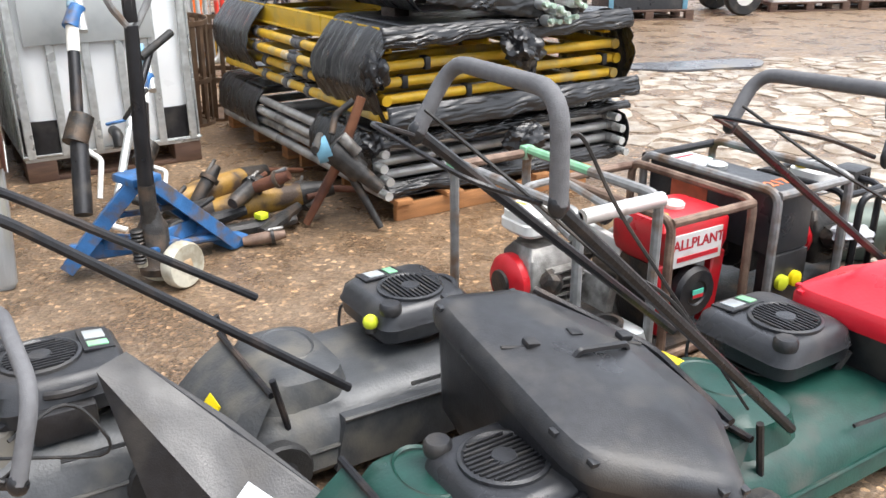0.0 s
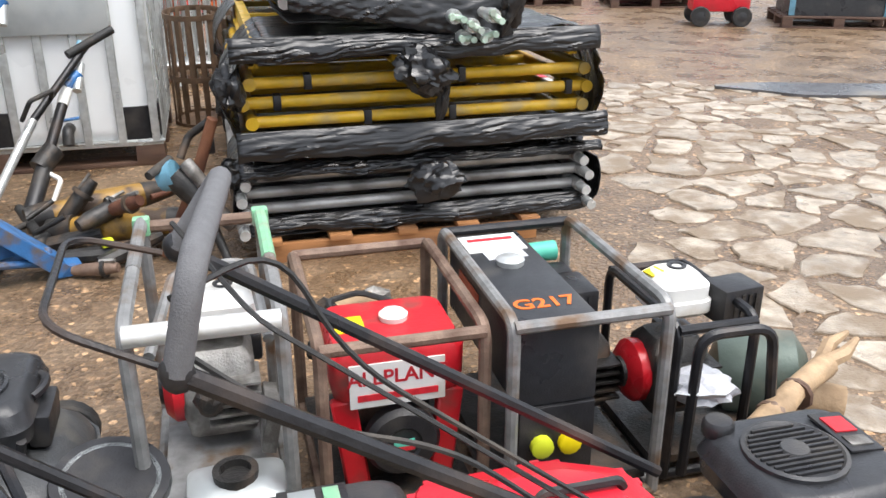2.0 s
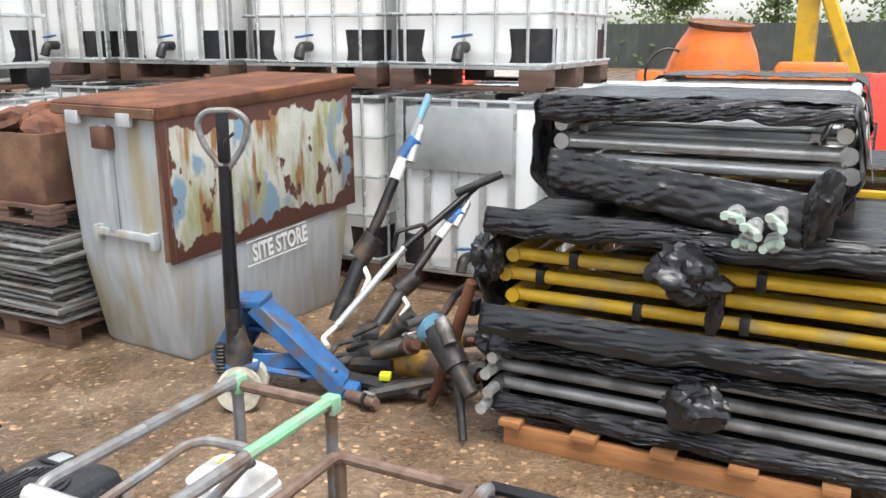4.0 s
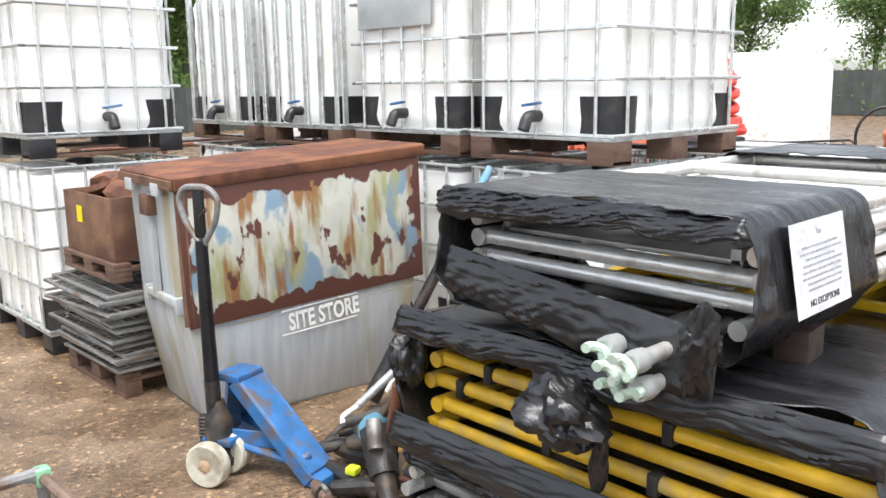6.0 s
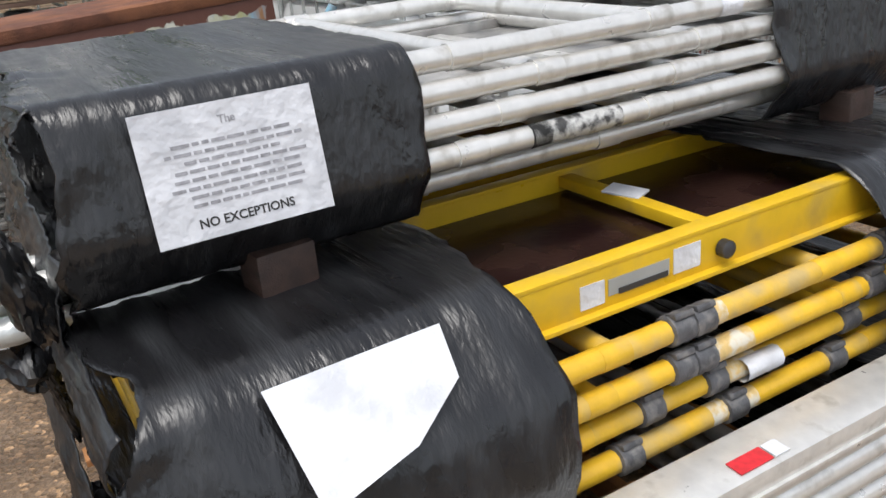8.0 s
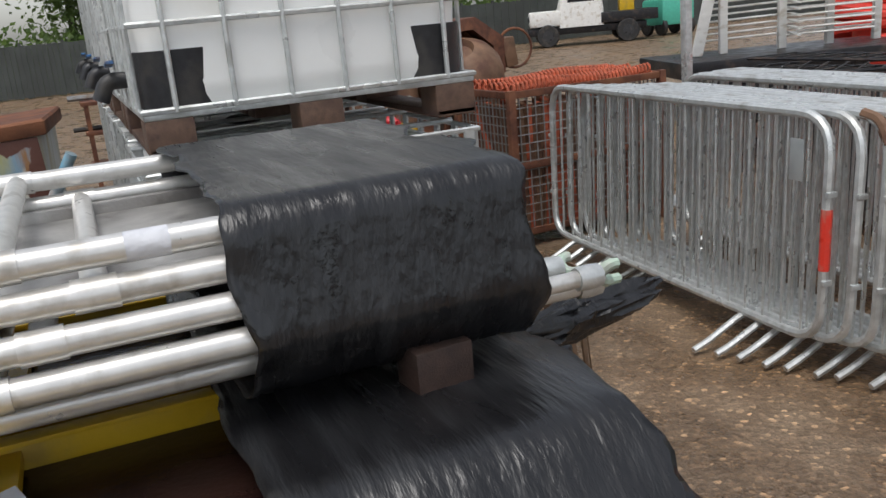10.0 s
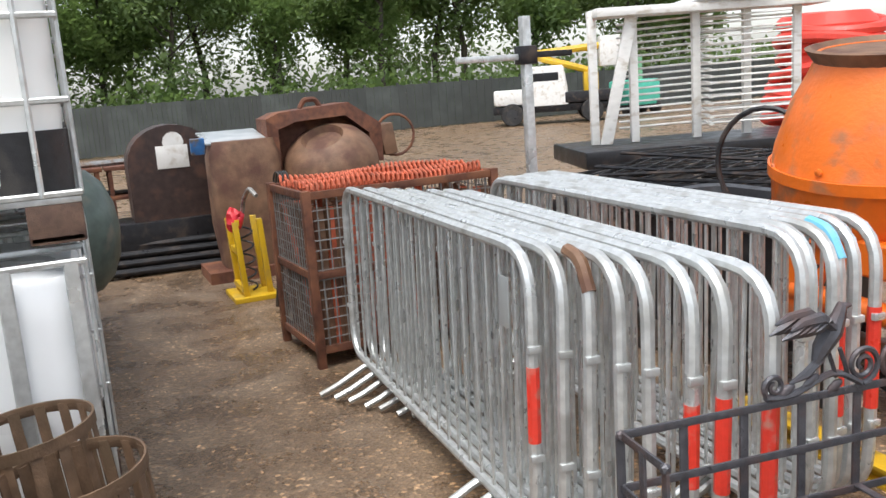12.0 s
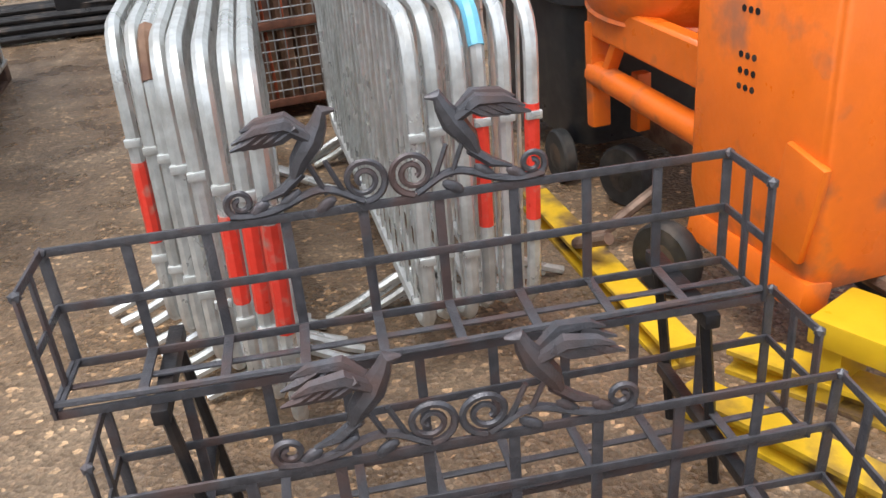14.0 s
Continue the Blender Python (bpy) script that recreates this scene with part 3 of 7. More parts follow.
# ---- mesh panels and scrap box beside the bin ----
low = pallet(pose(-0.86, 3.98, 0), 0.8, 1.2, "wood_dark", "dark wet wooden pallet under mesh panels")
for k in range(13):
    mp = thing("mesh_panel", pose(-0.86 + random.uniform(-0.04, 0.04), 3.95 + random.uniform(-0.06, 0.06), 0.135 + k * 0.036, random.uniform(-1.5, 1.5), random.uniform(-2, 2), random.uniform(-4, 4)), "dull galvanised welded mesh panel in a stack", "mesh panel", "stacked mesh panels")
    if k == 0:
        long_wire = part("wire", tube([(-0.38, -0.62, 0.014), (-0.38, 0.62, 0.014)], 0.004, 4), "mesh_steel", mp)
        cross_wire = part("wire", tube([(-0.38, -0.62, 0.021), (0.38, -0.62, 0.021)], 0.004, 4), "mesh_steel", mp)
        fr = part("edge_frame", tube([(-0.39, -0.63, 0.017), (0.39, -0.63, 0.017), (0.39, 0.63, 0.017), (-0.39, 0.63, 0.017)], 0.012, 5, closed=True), "mesh_steel", mp)
    else:
        piece("wire", long_wire.data, mp, Matrix())
        piece("wire", cross_wire.data, mp, Matrix())
        piece("edge_frame", fr.data, mp, Matrix())
    for i in range(1, 13):
        piece("wire", long_wire.data, mp, pose(i * 0.0633, 0, 0))
    for j in range(1, 19):
        piece("wire", cross_wire.data, mp, pose(0, j * 0.0688, 0))
pallet(pose(-0.84, 3.86, 0.625), 0.72, 0.95, "wood_dark", "dark pallet under a rusty scrap box", 0.10, 5)
scrap = thing("scrap_box", pose(-0.86, 3.84, 0.727), "open rusty steel box full of scrap", "scrap box")
for c, s in (((0, -0.42, 0.17), (0.66, 0.012, 0.34)), ((0, 0.42, 0.17), (0.66, 0.012, 0.34)), ((-0.33, 0, 0.17), (0.012, 0.84, 0.34)), ((0.33, 0, 0.17), (0.012, 0.84, 0.34))):
    part("side_plate", box(c, s, bevel=0.003), "rust_pale", scrap)
part("floor_plate", box((0, 0, 0.008), (0.64, 0.82, 0.012)), "rust_pale", scrap)
part("yellow_label", box((-0.1, -0.429, 0.22), (0.07, 0.004, 0.09)), "yellow_tag", scrap)
random.seed(4)
for k in range(22):
    x, y = random.uniform(-0.26, 0.26), random.uniform(-0.36, 0.36)
    part("scrap_piece", clump((random.uniform(0.05, 0.12), random.uniform(0.05, 0.14), random.uniform(0.03, 0.07)), k, 0.5, 2, pose(x, y, random.uniform(0.26, 0.40), random.uniform(-40, 40), random.uniform(-40, 40), random.uniform(0, 180))), "rust", scrap, smooth=False)

# ---- wrapped scaffold stack ----
fp = thing("pallet", pose(2.47, 4.03, 0), "orange-brown wooden pallet under wrapped tubes", "pallet")
for y in (-0.58, 0.0, 0.58):
    part("stringer_board", box((0, y, 0.042), (1.2, 0.035, 0.084), bevel=0.004), "wood", fp)
for k in range(5):
    part("deck_board", box((-0.56 + 0.28 * k, -0.015, 0.099), (0.085 + 0.01 * (k % 2), 1.23, 0.024), (0, 0, 0.6 * (k % 3 - 1)), bevel=0.003), "wood", fp)
pallet(pose(2.47, 5.35, 0), 1.2, 1.1, "wood", "orange-brown wooden pallet under wrapped tubes", 0.12)


def ladder_frame(z, x0, x1, y0, y1, r, rungs, material, label, ends=None, name="tower_frame", collars=()):
    f = thing(name, pose((x0 + x1) / 2, (y0 + y1) / 2, z), label, "scaffold frame", name + " bundle")
    hx, hy = (x1 - x0) / 2, (y1 - y0) / 2
    for s in (-1, 1):
        st = part("stile", tube([(s * hx, -hy, 0), (s * hx, hy, 0)], r, 10), material, f)
        for y in rungs:
            part("joint", tube([(s * hx, y - 0.035 - (y0 + y1) / 2, 0), (s * hx, y + 0.035 - (y0 + y1) / 2, 0)], r * (1.13 if material == "alu" else 1.04), 10), material, st)
        for y in collars:
            yy = y - (y0 + y1) / 2
            cl = part("collar", lathe([(r * 1.02, -0.030), (r * 1.28, -0.027), (r * 1.34, -0.012), (r * 1.24, 0.0), (r * 1.34, 0.012), (r * 1.28, 0.027), (r * 1.02, 0.030)], 12, pose(s * hx, yy, 0, 90)), "clamp" if material != "alu" else "galv", st, "dark grey clamp collar")
            part("jaw", box((s * (hx + 0.006), yy + 0.004, r * 1.25), (0.03, 0.052, 0.014), (0, -18 * s, 0), bevel=0.004), "clamp", cl)
    if name == "guardrail_panel":
        for s in (-1, 1):
            part("worn_patch", tube([(s * hx, 0.1 * math.sin(z * 90) - 0.12, 0), (s * hx, 0.1 * math.sin(z * 90) + 0.02, 0)], r + 0.0008, 10, cap=False), "scuffed", f, "scuffed pale paint")
    if name == "grey_frame":
        for s in (-1, 1):
            part("spigot", tube([(s * hx, -hy - 0.07, 0), (s * hx, -hy, 0)], r * 0.85, 10), "galv", f, "bare metal spigot end")
    for y in rungs:
        part("rung", tube([(-hx, y - (y0 + y1) / 2, 0), (hx, y - (y0 + y1) / 2, 0)], r * 0.92, 10), material, f)
    if name == "guardrail_panel":
        for x in (-0.50 + 0.3 * math.sin(z * 47), 0.33 + 0.25 * math.sin(z * 31)):
            part("clip", box((x + 0.07 * math.sin(z * 60), rungs[0] - (y0 + y1) / 2, 0), (0.032, 0.062, 0.062), bevel=0.006), "black_plastic", f, "black plastic clip")
    return f


for i in range(4):
    ladder_frame(0.155 + i * 0.062, 1.80 + 0.02 * (i % 2), 3.30 - 0.02 * (i % 2), 3.44 + 0.02 * i, 5.68, 0.026, (3.50 + 0.02 * i, 4.1, 4.7, 5.3, 5.62), "alu_dull", "dull grey aluminium tower frame, wrapped in black film", name="grey_frame")
for i in range(4):
    ladder_frame(0.50 + i * 0.078, 1.84 + 0.03 * (i % 2), 3.30 - 0.015 * (i % 2), 3.50, 5.66, 0.026, (3.53, 4.15 + 0.05 * i, 5.1 - 0.06 * i, 5.62), "yellow_old", "worn yellow tube frame with dark collars", name="guardrail_panel", collars=(4.32 + 0.07 * i, 4.62 - 0.05 * i, 4.95 + 0.06 * i))
for i in range(5):
    ladder_frame(1.035 + i * 0.062, 2.03, (2.90, 2.966, 2.954, 2.938, 2.922)[i], 3.53 + 0.012 * (i % 3), 5.62 - 0.012 * i, 0.0255, [3.72 + 0.012 * i, 4.235, 4.755, 5.27] if i == 4 else ([3.57] if i in (1, 2) else []) + [4.1 + 0.11 * i, 4.62 + 0.09 * i, 5.4], "alu", "silver aluminium tower frame with riveted joints", name="silver_frame")
# platforms with yellow edge beams
for x0, x1 in ((2.66, 3.225), (1.90, 2.45)):
    pf = thing("tower_platform", pose((x0 + x1) / 2, 4.60, 0.80), "yellow edged platform with wet brown plywood deck", "platform", "tower platforms")
    hw = (x1 - x0) / 2
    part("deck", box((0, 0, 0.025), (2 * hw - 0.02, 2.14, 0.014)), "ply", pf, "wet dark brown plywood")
    for s in (-1, 1):
        beam = bm_new()
        box((s * hw, 0, 0.045), (0.014, 2.18, 0.10), bevel=0.003, bm=beam)
        box((s * (hw + 0.006), 0, 0.0), (0.04, 2.18, 0.010), bevel=0.002, bm=beam)
        box((s * (hw - 0.014), 0, 0.096), (0.045, 2.18, 0.010), bevel=0.002, bm=beam)
        part("edge_beam", beam, "yellow", pf)
    for y in (-0.56, 0.08, 0.72):
        part("cross_bar", box((0, y, 0.06), (2 * hw - 0.02, 0.045, 0.03), bevel=0.003), "yellow", pf)
    if x0 > 2.5:
        part("tape", box((-0.05, 0.09, 0.079), (0.10, 0.06, 0.006), (4, 3, 20), bevel=0.002), "paper", pf, "peeling grey tape")
        part("knob", lathe([(0.02, 0), (0.02, 0.02), (0.012, 0.026)], 12, pose(hw + 0.01, 0.05, 0.045, 0, 90, 0)), "black_plastic", pf)
        part("sticker", box((hw + 0.0085, -0.05, 0.05), (0.002, 0.075, 0.055)), "paper", pf, "white safety sticker")
        part("sticker", box((hw + 0.0085, -0.30, 0.042), (0.002, 0.06, 0.05)), "paper", pf, "white safety sticker")
        part("sticker", box((hw + 0.0085, -0.18, 0.045), (0.002, 0.16, 0.035)), "grey_panel", pf, "grey instruction sticker")
        part("sticker_bar", box((hw + 0.0105, -0.17, 0.032), (0.002, 0.13, 0.012)), "black_ink", pf)
for x, y in ((2.935, 3.79), (2.94, 5.45), (2.12, 3.85), (2.12, 5.45)):
    tagged(part("timber_packer", box((x, y, 0.946), (0.09, 0.12, 0.118), (0, 0, 6), bevel=0.006), "wood_wet"), "dark brown timber packing block between bundles", "timber block", "packing blocks")

# braces whose hooked ends stick out of the top bundle


def brace(m, label, n=1):
    b = thing("tower_brace", m, label, "scaffold brace", "braces with pale green hooks")
    part("tube", tube([(0, 0, 0), (0, 0.46, 0)], 0.021, 10), "alu", b)
    for y, r in ((0.0, 0),):
        hk = [(0.026 * math.cos(radians(a)), -0.03 + 0.026 * math.sin(radians(a)), 0) for a in range(-20, 230, 25)]
        part("hook", tube([(p[0], p[1], p[2]) for p in hk], 0.013, 8), "pale_green", b, "pale green hook", matrix=pose(0, y, 0, 0, 0, r))
        part("hook_collar", lathe([(0.027, -0.03), (0.03, 0), (0.027, 0.03)], 10, pose(0, y + (0.03 if y == 0 else -0.03), 0, 90)), "galv", b)
    return b


for x, z, y in ((2.66, 0.985, 3.33), (2.72, 0.955, 3.29), (2.79, 0.995, 3.25), (2.70, 0.905, 3.33), (2.78, 0.915, 3.30)):
    brace(pose(x, y, z, random.uniform(-0.5, 0.5), random.uniform(-60, 60), random.uniform(-0.8, 0.8)), "aluminium brace tube with pale green hooks")
for x, z, y in ((2.66, 0.99, 5.90), (2.73, 0.955, 5.96), (2.78, 0.995, 5.93)):
    brace(pose(x, y, z, 0, 40 * (x - 2.7) * 20, 180), "aluminium brace tube with pale green hooks")
panel = thing("deck_panel", pose(2.47, 4.58, 1.185), "dull grey aluminium deck panel inside the top bundle", "platform")
part("sheet", box((0, 0, 0), (0.80, 1.96, 0.014), bevel=0.002), "alu_dull", panel)
for x in (-0.38, 0.38):
    part("edge_channel", box((x, 0, 0.012), (0.03, 1.96, 0.045), bevel=0.004), "alu_dull", panel)
for y in (-0.7, 0.05, 0.8):
    part("stiffener", box((0, y, 0.014), (0.70, 0.05, 0.012), bevel=0.003), "alu", panel)

# black film round the bundles
top_sec = [(2.0, 1.325), (2.925, 1.328), (2.965, 1.30), (2.985, 1.19), (3.008, 1.085), (2.93, 0.972), (2.03, 0.972), (1.965, 1.05), (1.962, 1.29)]
mid_sec = [(1.93, 0.925), (2.6, 0.915), (3.20, 0.932), (3.246, 0.916), (3.385, 0.768), (3.42, 0.64), (3.385, 0.48), (3.33, 0.455), (1.86, 0.455), (1.76, 0.64), (1.77, 0.74), (1.86, 0.87)]
low_sec = [(1.84, 0.415), (3.24, 0.415), (3.37, 0.34), (3.36, 0.2), (3.3, 0.118), (1.84, 0.118), (1.76, 0.2), (1.77, 0.33)]
wraps = (
    ("film_wrap", top_sec, 3.43, 4.10, 3, (0.05, 0.015), 0.018), ("film_wrap", top_sec, 5.10, 5.66, 4, (0.03, 0.05), 0.016),
    ("film_wrap", mid_sec, 3.42, 4.12, 5, (0.06, 0.03), 0.024), ("film_wrap", mid_sec, 5.06, 5.72, 6, (0.03, 0.06), 0.02),
    ("film_wrap", low_sec, 3.45, 4.2, 7, (0.05, 0.04), 0.016), ("film_wrap", low_sec, 5.0, 5.74, 8, (0.04, 0.05), 0.014))
for nm, sec, y0, y1, sd, oe, amp in wraps:
    w_ob = part(nm, film(sec, y0, y1, seed=sd, open_edges=oe, amp=amp, pinch=0.08 if sd == 5 else 0.0), "wrap")
    solid(w_ob, 0.003)
    tagged(w_ob, "creased glossy black stretch film round a tube bundle", "plastic film", "black film wraps")


def drape(x0, x1, z0, z1, y, seed, sag=0.03, nx=70, nz=24, slope=0.0, top=0.0):
    """Loose film hanging across the open end of a bundle."""
    bm = bm_new()
    g = []
    for j in range(nz + 1):
        rr = []
        for i in range(nx + 1):
            u, v = i / nx, j / nz
            low_edge = z0 + slope * u + 0.035 * noise.noise(Vector((u * 4, seed, 0))) + 0.012 * noise.noise(Vector((u * 15, seed, 5)))
            z = z1 + top * u + (low_edge - z1 - top * u) * v
            k = 0.8 * abs(noise.noise(Vector((u * 17 + v * 5, v * 2.5 - u * 3, seed)))) + 0.35 * abs(noise.noise(Vector((u * 5 - v * 2, v * 7 + u * 4, seed)))) + 0.3 * abs(noise.noise(Vector((u * 41 + v * 9, v * 6, seed))))
            rr.append(bm.verts.new((x0 + (x1 - x0) * u, y - 0.017 * k - sag * math.sin(v * 2.2), z)))
        g.append(rr)
    for a, b in zip(g, g[1:]):
        for i in range(nx):
            bm.faces.new((a[i], a[i + 1], b[i + 1], b[i]))
    return bm


for k, (x0, x1, z0, z1, y, sl) in enumerate(((1.80, 3.30, 0.835, 0.925, 3.42, 0.0), (1.80, 3.34, 0.46, 0.575, 3.38, 0.02), (1.80, 3.36, 0.365, 0.425, 3.46, 0.02), (1.82, 3.3, 0.122, 0.195, 3.47, 0.0), (1.99, 2.96, 1.245, 1.325, 3.44, 0.02), (2.03, 2.92, 1.02, 1.15, 3.43, -0.15))):
    dr = part("film_flap", drape(x0, x1, z0, z1, y, k + 2, slope=sl, top=-0.10 if k == 5 else 0.0), "wrap")
    solid(dr, 0.003)
    tagged(dr, "loose black film flap hanging off a bundle", "plastic film", "loose film flaps")
for k, (x, y, z, s, rr) in enumerate(((2.53, 3.33, 0.785, (0.125, 0.10, 0.085), 20), (2.62, 3.38, 0.655, (0.025, 0.02, 0.10), 10), (2.58, 3.36, 0.33, (0.12, 0.06, 0.08), -15), (1.79, 3.46, 0.72, (0.06, 0.07, 0.10), 0), (1.80, 3.5, 0.38, (0.08, 0.06, 0.06), 0), (2.62, 5.98, 0.84, (0.06, 0.25, 0.05), 6), (2.45, 5.84, 0.70, (0.25, 0.14, 0.07), 0), (3.22, 3.52, 0.40, (0.09, 0.05, 0.05), 0), (2.9, 3.36, 1.03, (0.05, 0.04, 0.12), 10))):
    tagged(part("crumpled_film", clump(s, k + 3, 0.6, 4, pose(x, y, z, rr, rr, rr), 1.7), "wrap"), "crumpled bunch of black stretch film", "plastic film", "crumpled film bunches")

# notices stuck on the film


def notice(m, w, h, label, pts=None, lines=8, head=None, foot=None):
    ob = thing("paper_notice", m, label, "paper notice", "paper notices on the stack")
    bm = bm_new()
    shape = pts or [(-w / 2, -h / 2), (w / 2, -h / 2), (w / 2, h / 2), (-w / 2, h / 2)]
    lo = [bm.verts.new((x, y, 0)) for x, y in shape]
    hi = [bm.verts.new((x, y, 0.0015)) for x, y in shape]
    bm.faces.new(lo[::-1])
    bm.faces.new(hi)
    for i in range(len(lo)):
        bm.faces.new((lo[i - 1], lo[i], hi[i], hi[i - 1]))
    part("sheet", bm, "paper", ob, smooth=False)
    for k in range(lines):
        ww, pl = w * random.uniform(0.5, 0.8), bm_new()
        xx = -ww / 2
        while xx < ww / 2:
            wd = random.uniform(0.03, 0.1) * w
            box((xx + wd / 2, h * (0.22 - 0.065 * k), 0.002), (wd, h * 0.026, 0.0008), bm=pl)
            xx += wd + 0.015 * w
        part("print_line", pl, "ink", ob)
    if head:
        words(head, h * 0.085, "ink", ob, pose(0, h * 0.36, 0.002), "heading")
    if foot:
        words(foot, h * 0.10, "black_ink", ob, pose(0, -h * 0.38, 0.002), "footer")
    return ob


notice(pose(3.004, 3.727, 1.186, 80, 0, 91.5), 0.316, 0.222, "crumpled white printed notice stuck on black film", head="The", foot="NO EXCEPTIONS")
notice(pose(3.323, 3.78, 0.864, 44, 0, 90), 0.30, 0.22, "torn white paper stuck on black film", pts=[(-0.155, 0.065), (0.162, 0.075), (0.152, -0.022), (0.04, -0.10), (-0.13, -0.145)], lines=0)
notice(pose(3.425, 5.18, 0.738, 66, 0, 86), 0.27, 0.19, "creased white notice stuck on black film", lines=6)
for x, y, z, ln, mt, lab in ((2.9918, 4.48, 1.097, 0.24, "torn_label", "torn pale label on a silver tube"), (2.9918, 4.38, 1.097, 0.05, "black_ink", "black printed label on a silver tube"), (2.948, 4.98, 1.283, 0.07, "paper", "small white label on a silver tube"), (3.3275, 4.70, 0.578, 0.11, "paper", "white and green label on a yellow tube")):
    tagged(part("tube_label", tube([(x - 0.0255, y - ln / 2, z), (x - 0.0255, y + ln / 2, z)], 0.0262 if x < 3.1 else 0.027, 10, cap=False), mt), lab, "label", "labels on tubes")
# loose silver tubes at the foot of the stack
for k in range(14):
    x, z = 3.42 + 0.061 * (k % 2), 0.031 + 0.061 * (k // 2)
    tagged(part("loose_tube", tube([(x, 4.0 + 0.04 * math.sin(3 * k), z), (x, 5.75 + 0.06 * math.sin(2 * k), z)], 0.03, 12), "alu"), "silver aluminium tube stacked beside the bundle", "tube", "loose aluminium tubes")

plank = thing("aluminium_plank", pose(3.445, 4.86, 0.427), "flat silver aluminium plank lying on loose tubes", "plank")
part("deck_profile", box((0, 0, 0.045), (0.125, 1.78, 0.09), (0, 3, 0), bevel=0.014), "alu", plank)
part("edge_rib", box((0.064, 0, 0.030), (0.010, 1.77, 0.014), (0, 3, 0), bevel=0.003), "alu", plank)
part("red_label", box((0.03, -0.38, 0.0915), (0.04, 0.09, 0.002), (0, 3, 0)), "red_ink", plank, "red and white printed label")
part("white_label", box((0.03, -0.31, 0.0915), (0.04, 0.04, 0.002), (0, 3, 0)), "paper", plank)

# ---- crowd barriers ----


def barrier(m, label, red=0.0, tint=None, plate=0.0):
    """Lies along x from 0 to 2.3, standing; feet stick out to -y."""
    b = thing("crowd_barrier", m, label, "crowd barrier", "stacked crowd barriers")
    r = 0.0205
    part("tube_frame", tube([(0.02, 0, 0.6), (0.02, 0, 0.16), (2.28, 0, 0.16), (2.28, 0, 1.085), (0.02, 0, 1.085), (0.02, 0, 0.6)], r, 8, round_r=0.16), "galv", b)
    bar = None
    for i in range(19):
        x = 0.13 + i * 2.04 / 18
        if bar is None:
            bar = part("bar", tube([(0, 0, 0.165), (0, 0, 1.08)], 0.0068, 5), "galv", b, matrix=pose(x, 0, 0))
        else:
            piece("bar", bar.data, b, pose(x, 0, 0))
    for x in (0.28, 1.82):
        part("foot", tube([(x, 0.27, 0.02), (x, 0.19, 0.05), (x, 0, 0.15), (x, -0.19, 0.05), (x, -0.27, 0.02)], 0.016, 7, round_r=0.04), "galv", b)
    for x, z in ((2.28, 0.78), (2.28, 0.42), (0.02, 0.78), (0.02, 0.42)):
        part("hook", box((x + (0.016 if x > 1 else -0.016), 0, z), (0.018, 0.046, 0.024), bevel=0.004), "galv", b)
    if red:
        part("red_band", tube([(2.28, 0, 0.47), (2.28, 0, 0.47 + red)], r + 0.0015, 8), "red_tape", b, "red reflective band")
    if tint:
        part("tape_band", tube([(2.28 - 0.13, 0, 1.085), (2.28 - 0.05, 0, 1.07), (2.28, 0, 0.98)], r + 0.002, 8, round_r=0.04), tint, b)
    if plate:
        part("tag_plate", box((plate, -0.022, 0.90), (0.075, 0.004, 0.17), bevel=0.001), "grey_panel", b, "flat grey tag plate")
    return b


for k in range(8):
    q = Matrix.Translation((-0.322 + 0.096 * k + 0.02 * math.sin(3 * k), 7.63 + 0.052 * k, 0)) @ pose(0, 0, 0, -1.5 + 0.7 * math.sin(5 * k), 0, -3.0 - 0.25 * k)
    barrier(q, "galvanised crowd barrier with a red band" if k in (0, 5, 6, 7) else "galvanised crowd barrier, scuffed", red=(0.25, 0, 0, 0, 0, 0.24, 0.27, 0.28)[k], tint="rust_pale" if k == 2 else None, plate=2.13 if k == 0 else 0)
for k in range(6):
    q = Matrix.Translation((0.06 - 0.008 * k + 0.02 * math.sin(4 * k), 8.355 + 0.062 * k, 0)) @ pose(0, 0, 0, -1 + 0.6 * math.sin(7 * k), 0, -3.0 + 0.1 * k)
    barrier(q, "galvanised crowd barrier with blue and red tape" if k in (3, 4, 5) else "galvanised crowd barrier, scuffed", red=(0, 0, 0, 0.34, 0, 0.34)[k], tint="blue_tape" if k == 3 else None)

# ---- lawnmowers ----


def wheel(parent, c, r=0.1, w=0.045, hub="grey_plastic", axis=(90, 0, 0)):
    m = Matrix.Translation(c) @ pose(0, 0, 0, *axis)
    wh = part("wheel", lathe([(r * 0.62, -w / 2), (r * 0.93, -w / 2), (r, -w / 3), (r, w / 3), (r * 0.93, w / 2), (r * 0.62, w / 2)], 20, m), "rubber", parent)
    part("hub", lathe([(r * 0.2, -w / 2 - 0.006), (r * 0.6, -w / 2 + 0.002), (r * 0.6, w / 2 - 0.002), (r * 0.2, w / 2 + 0.006)], 14, m), hub, wh)
    return wh


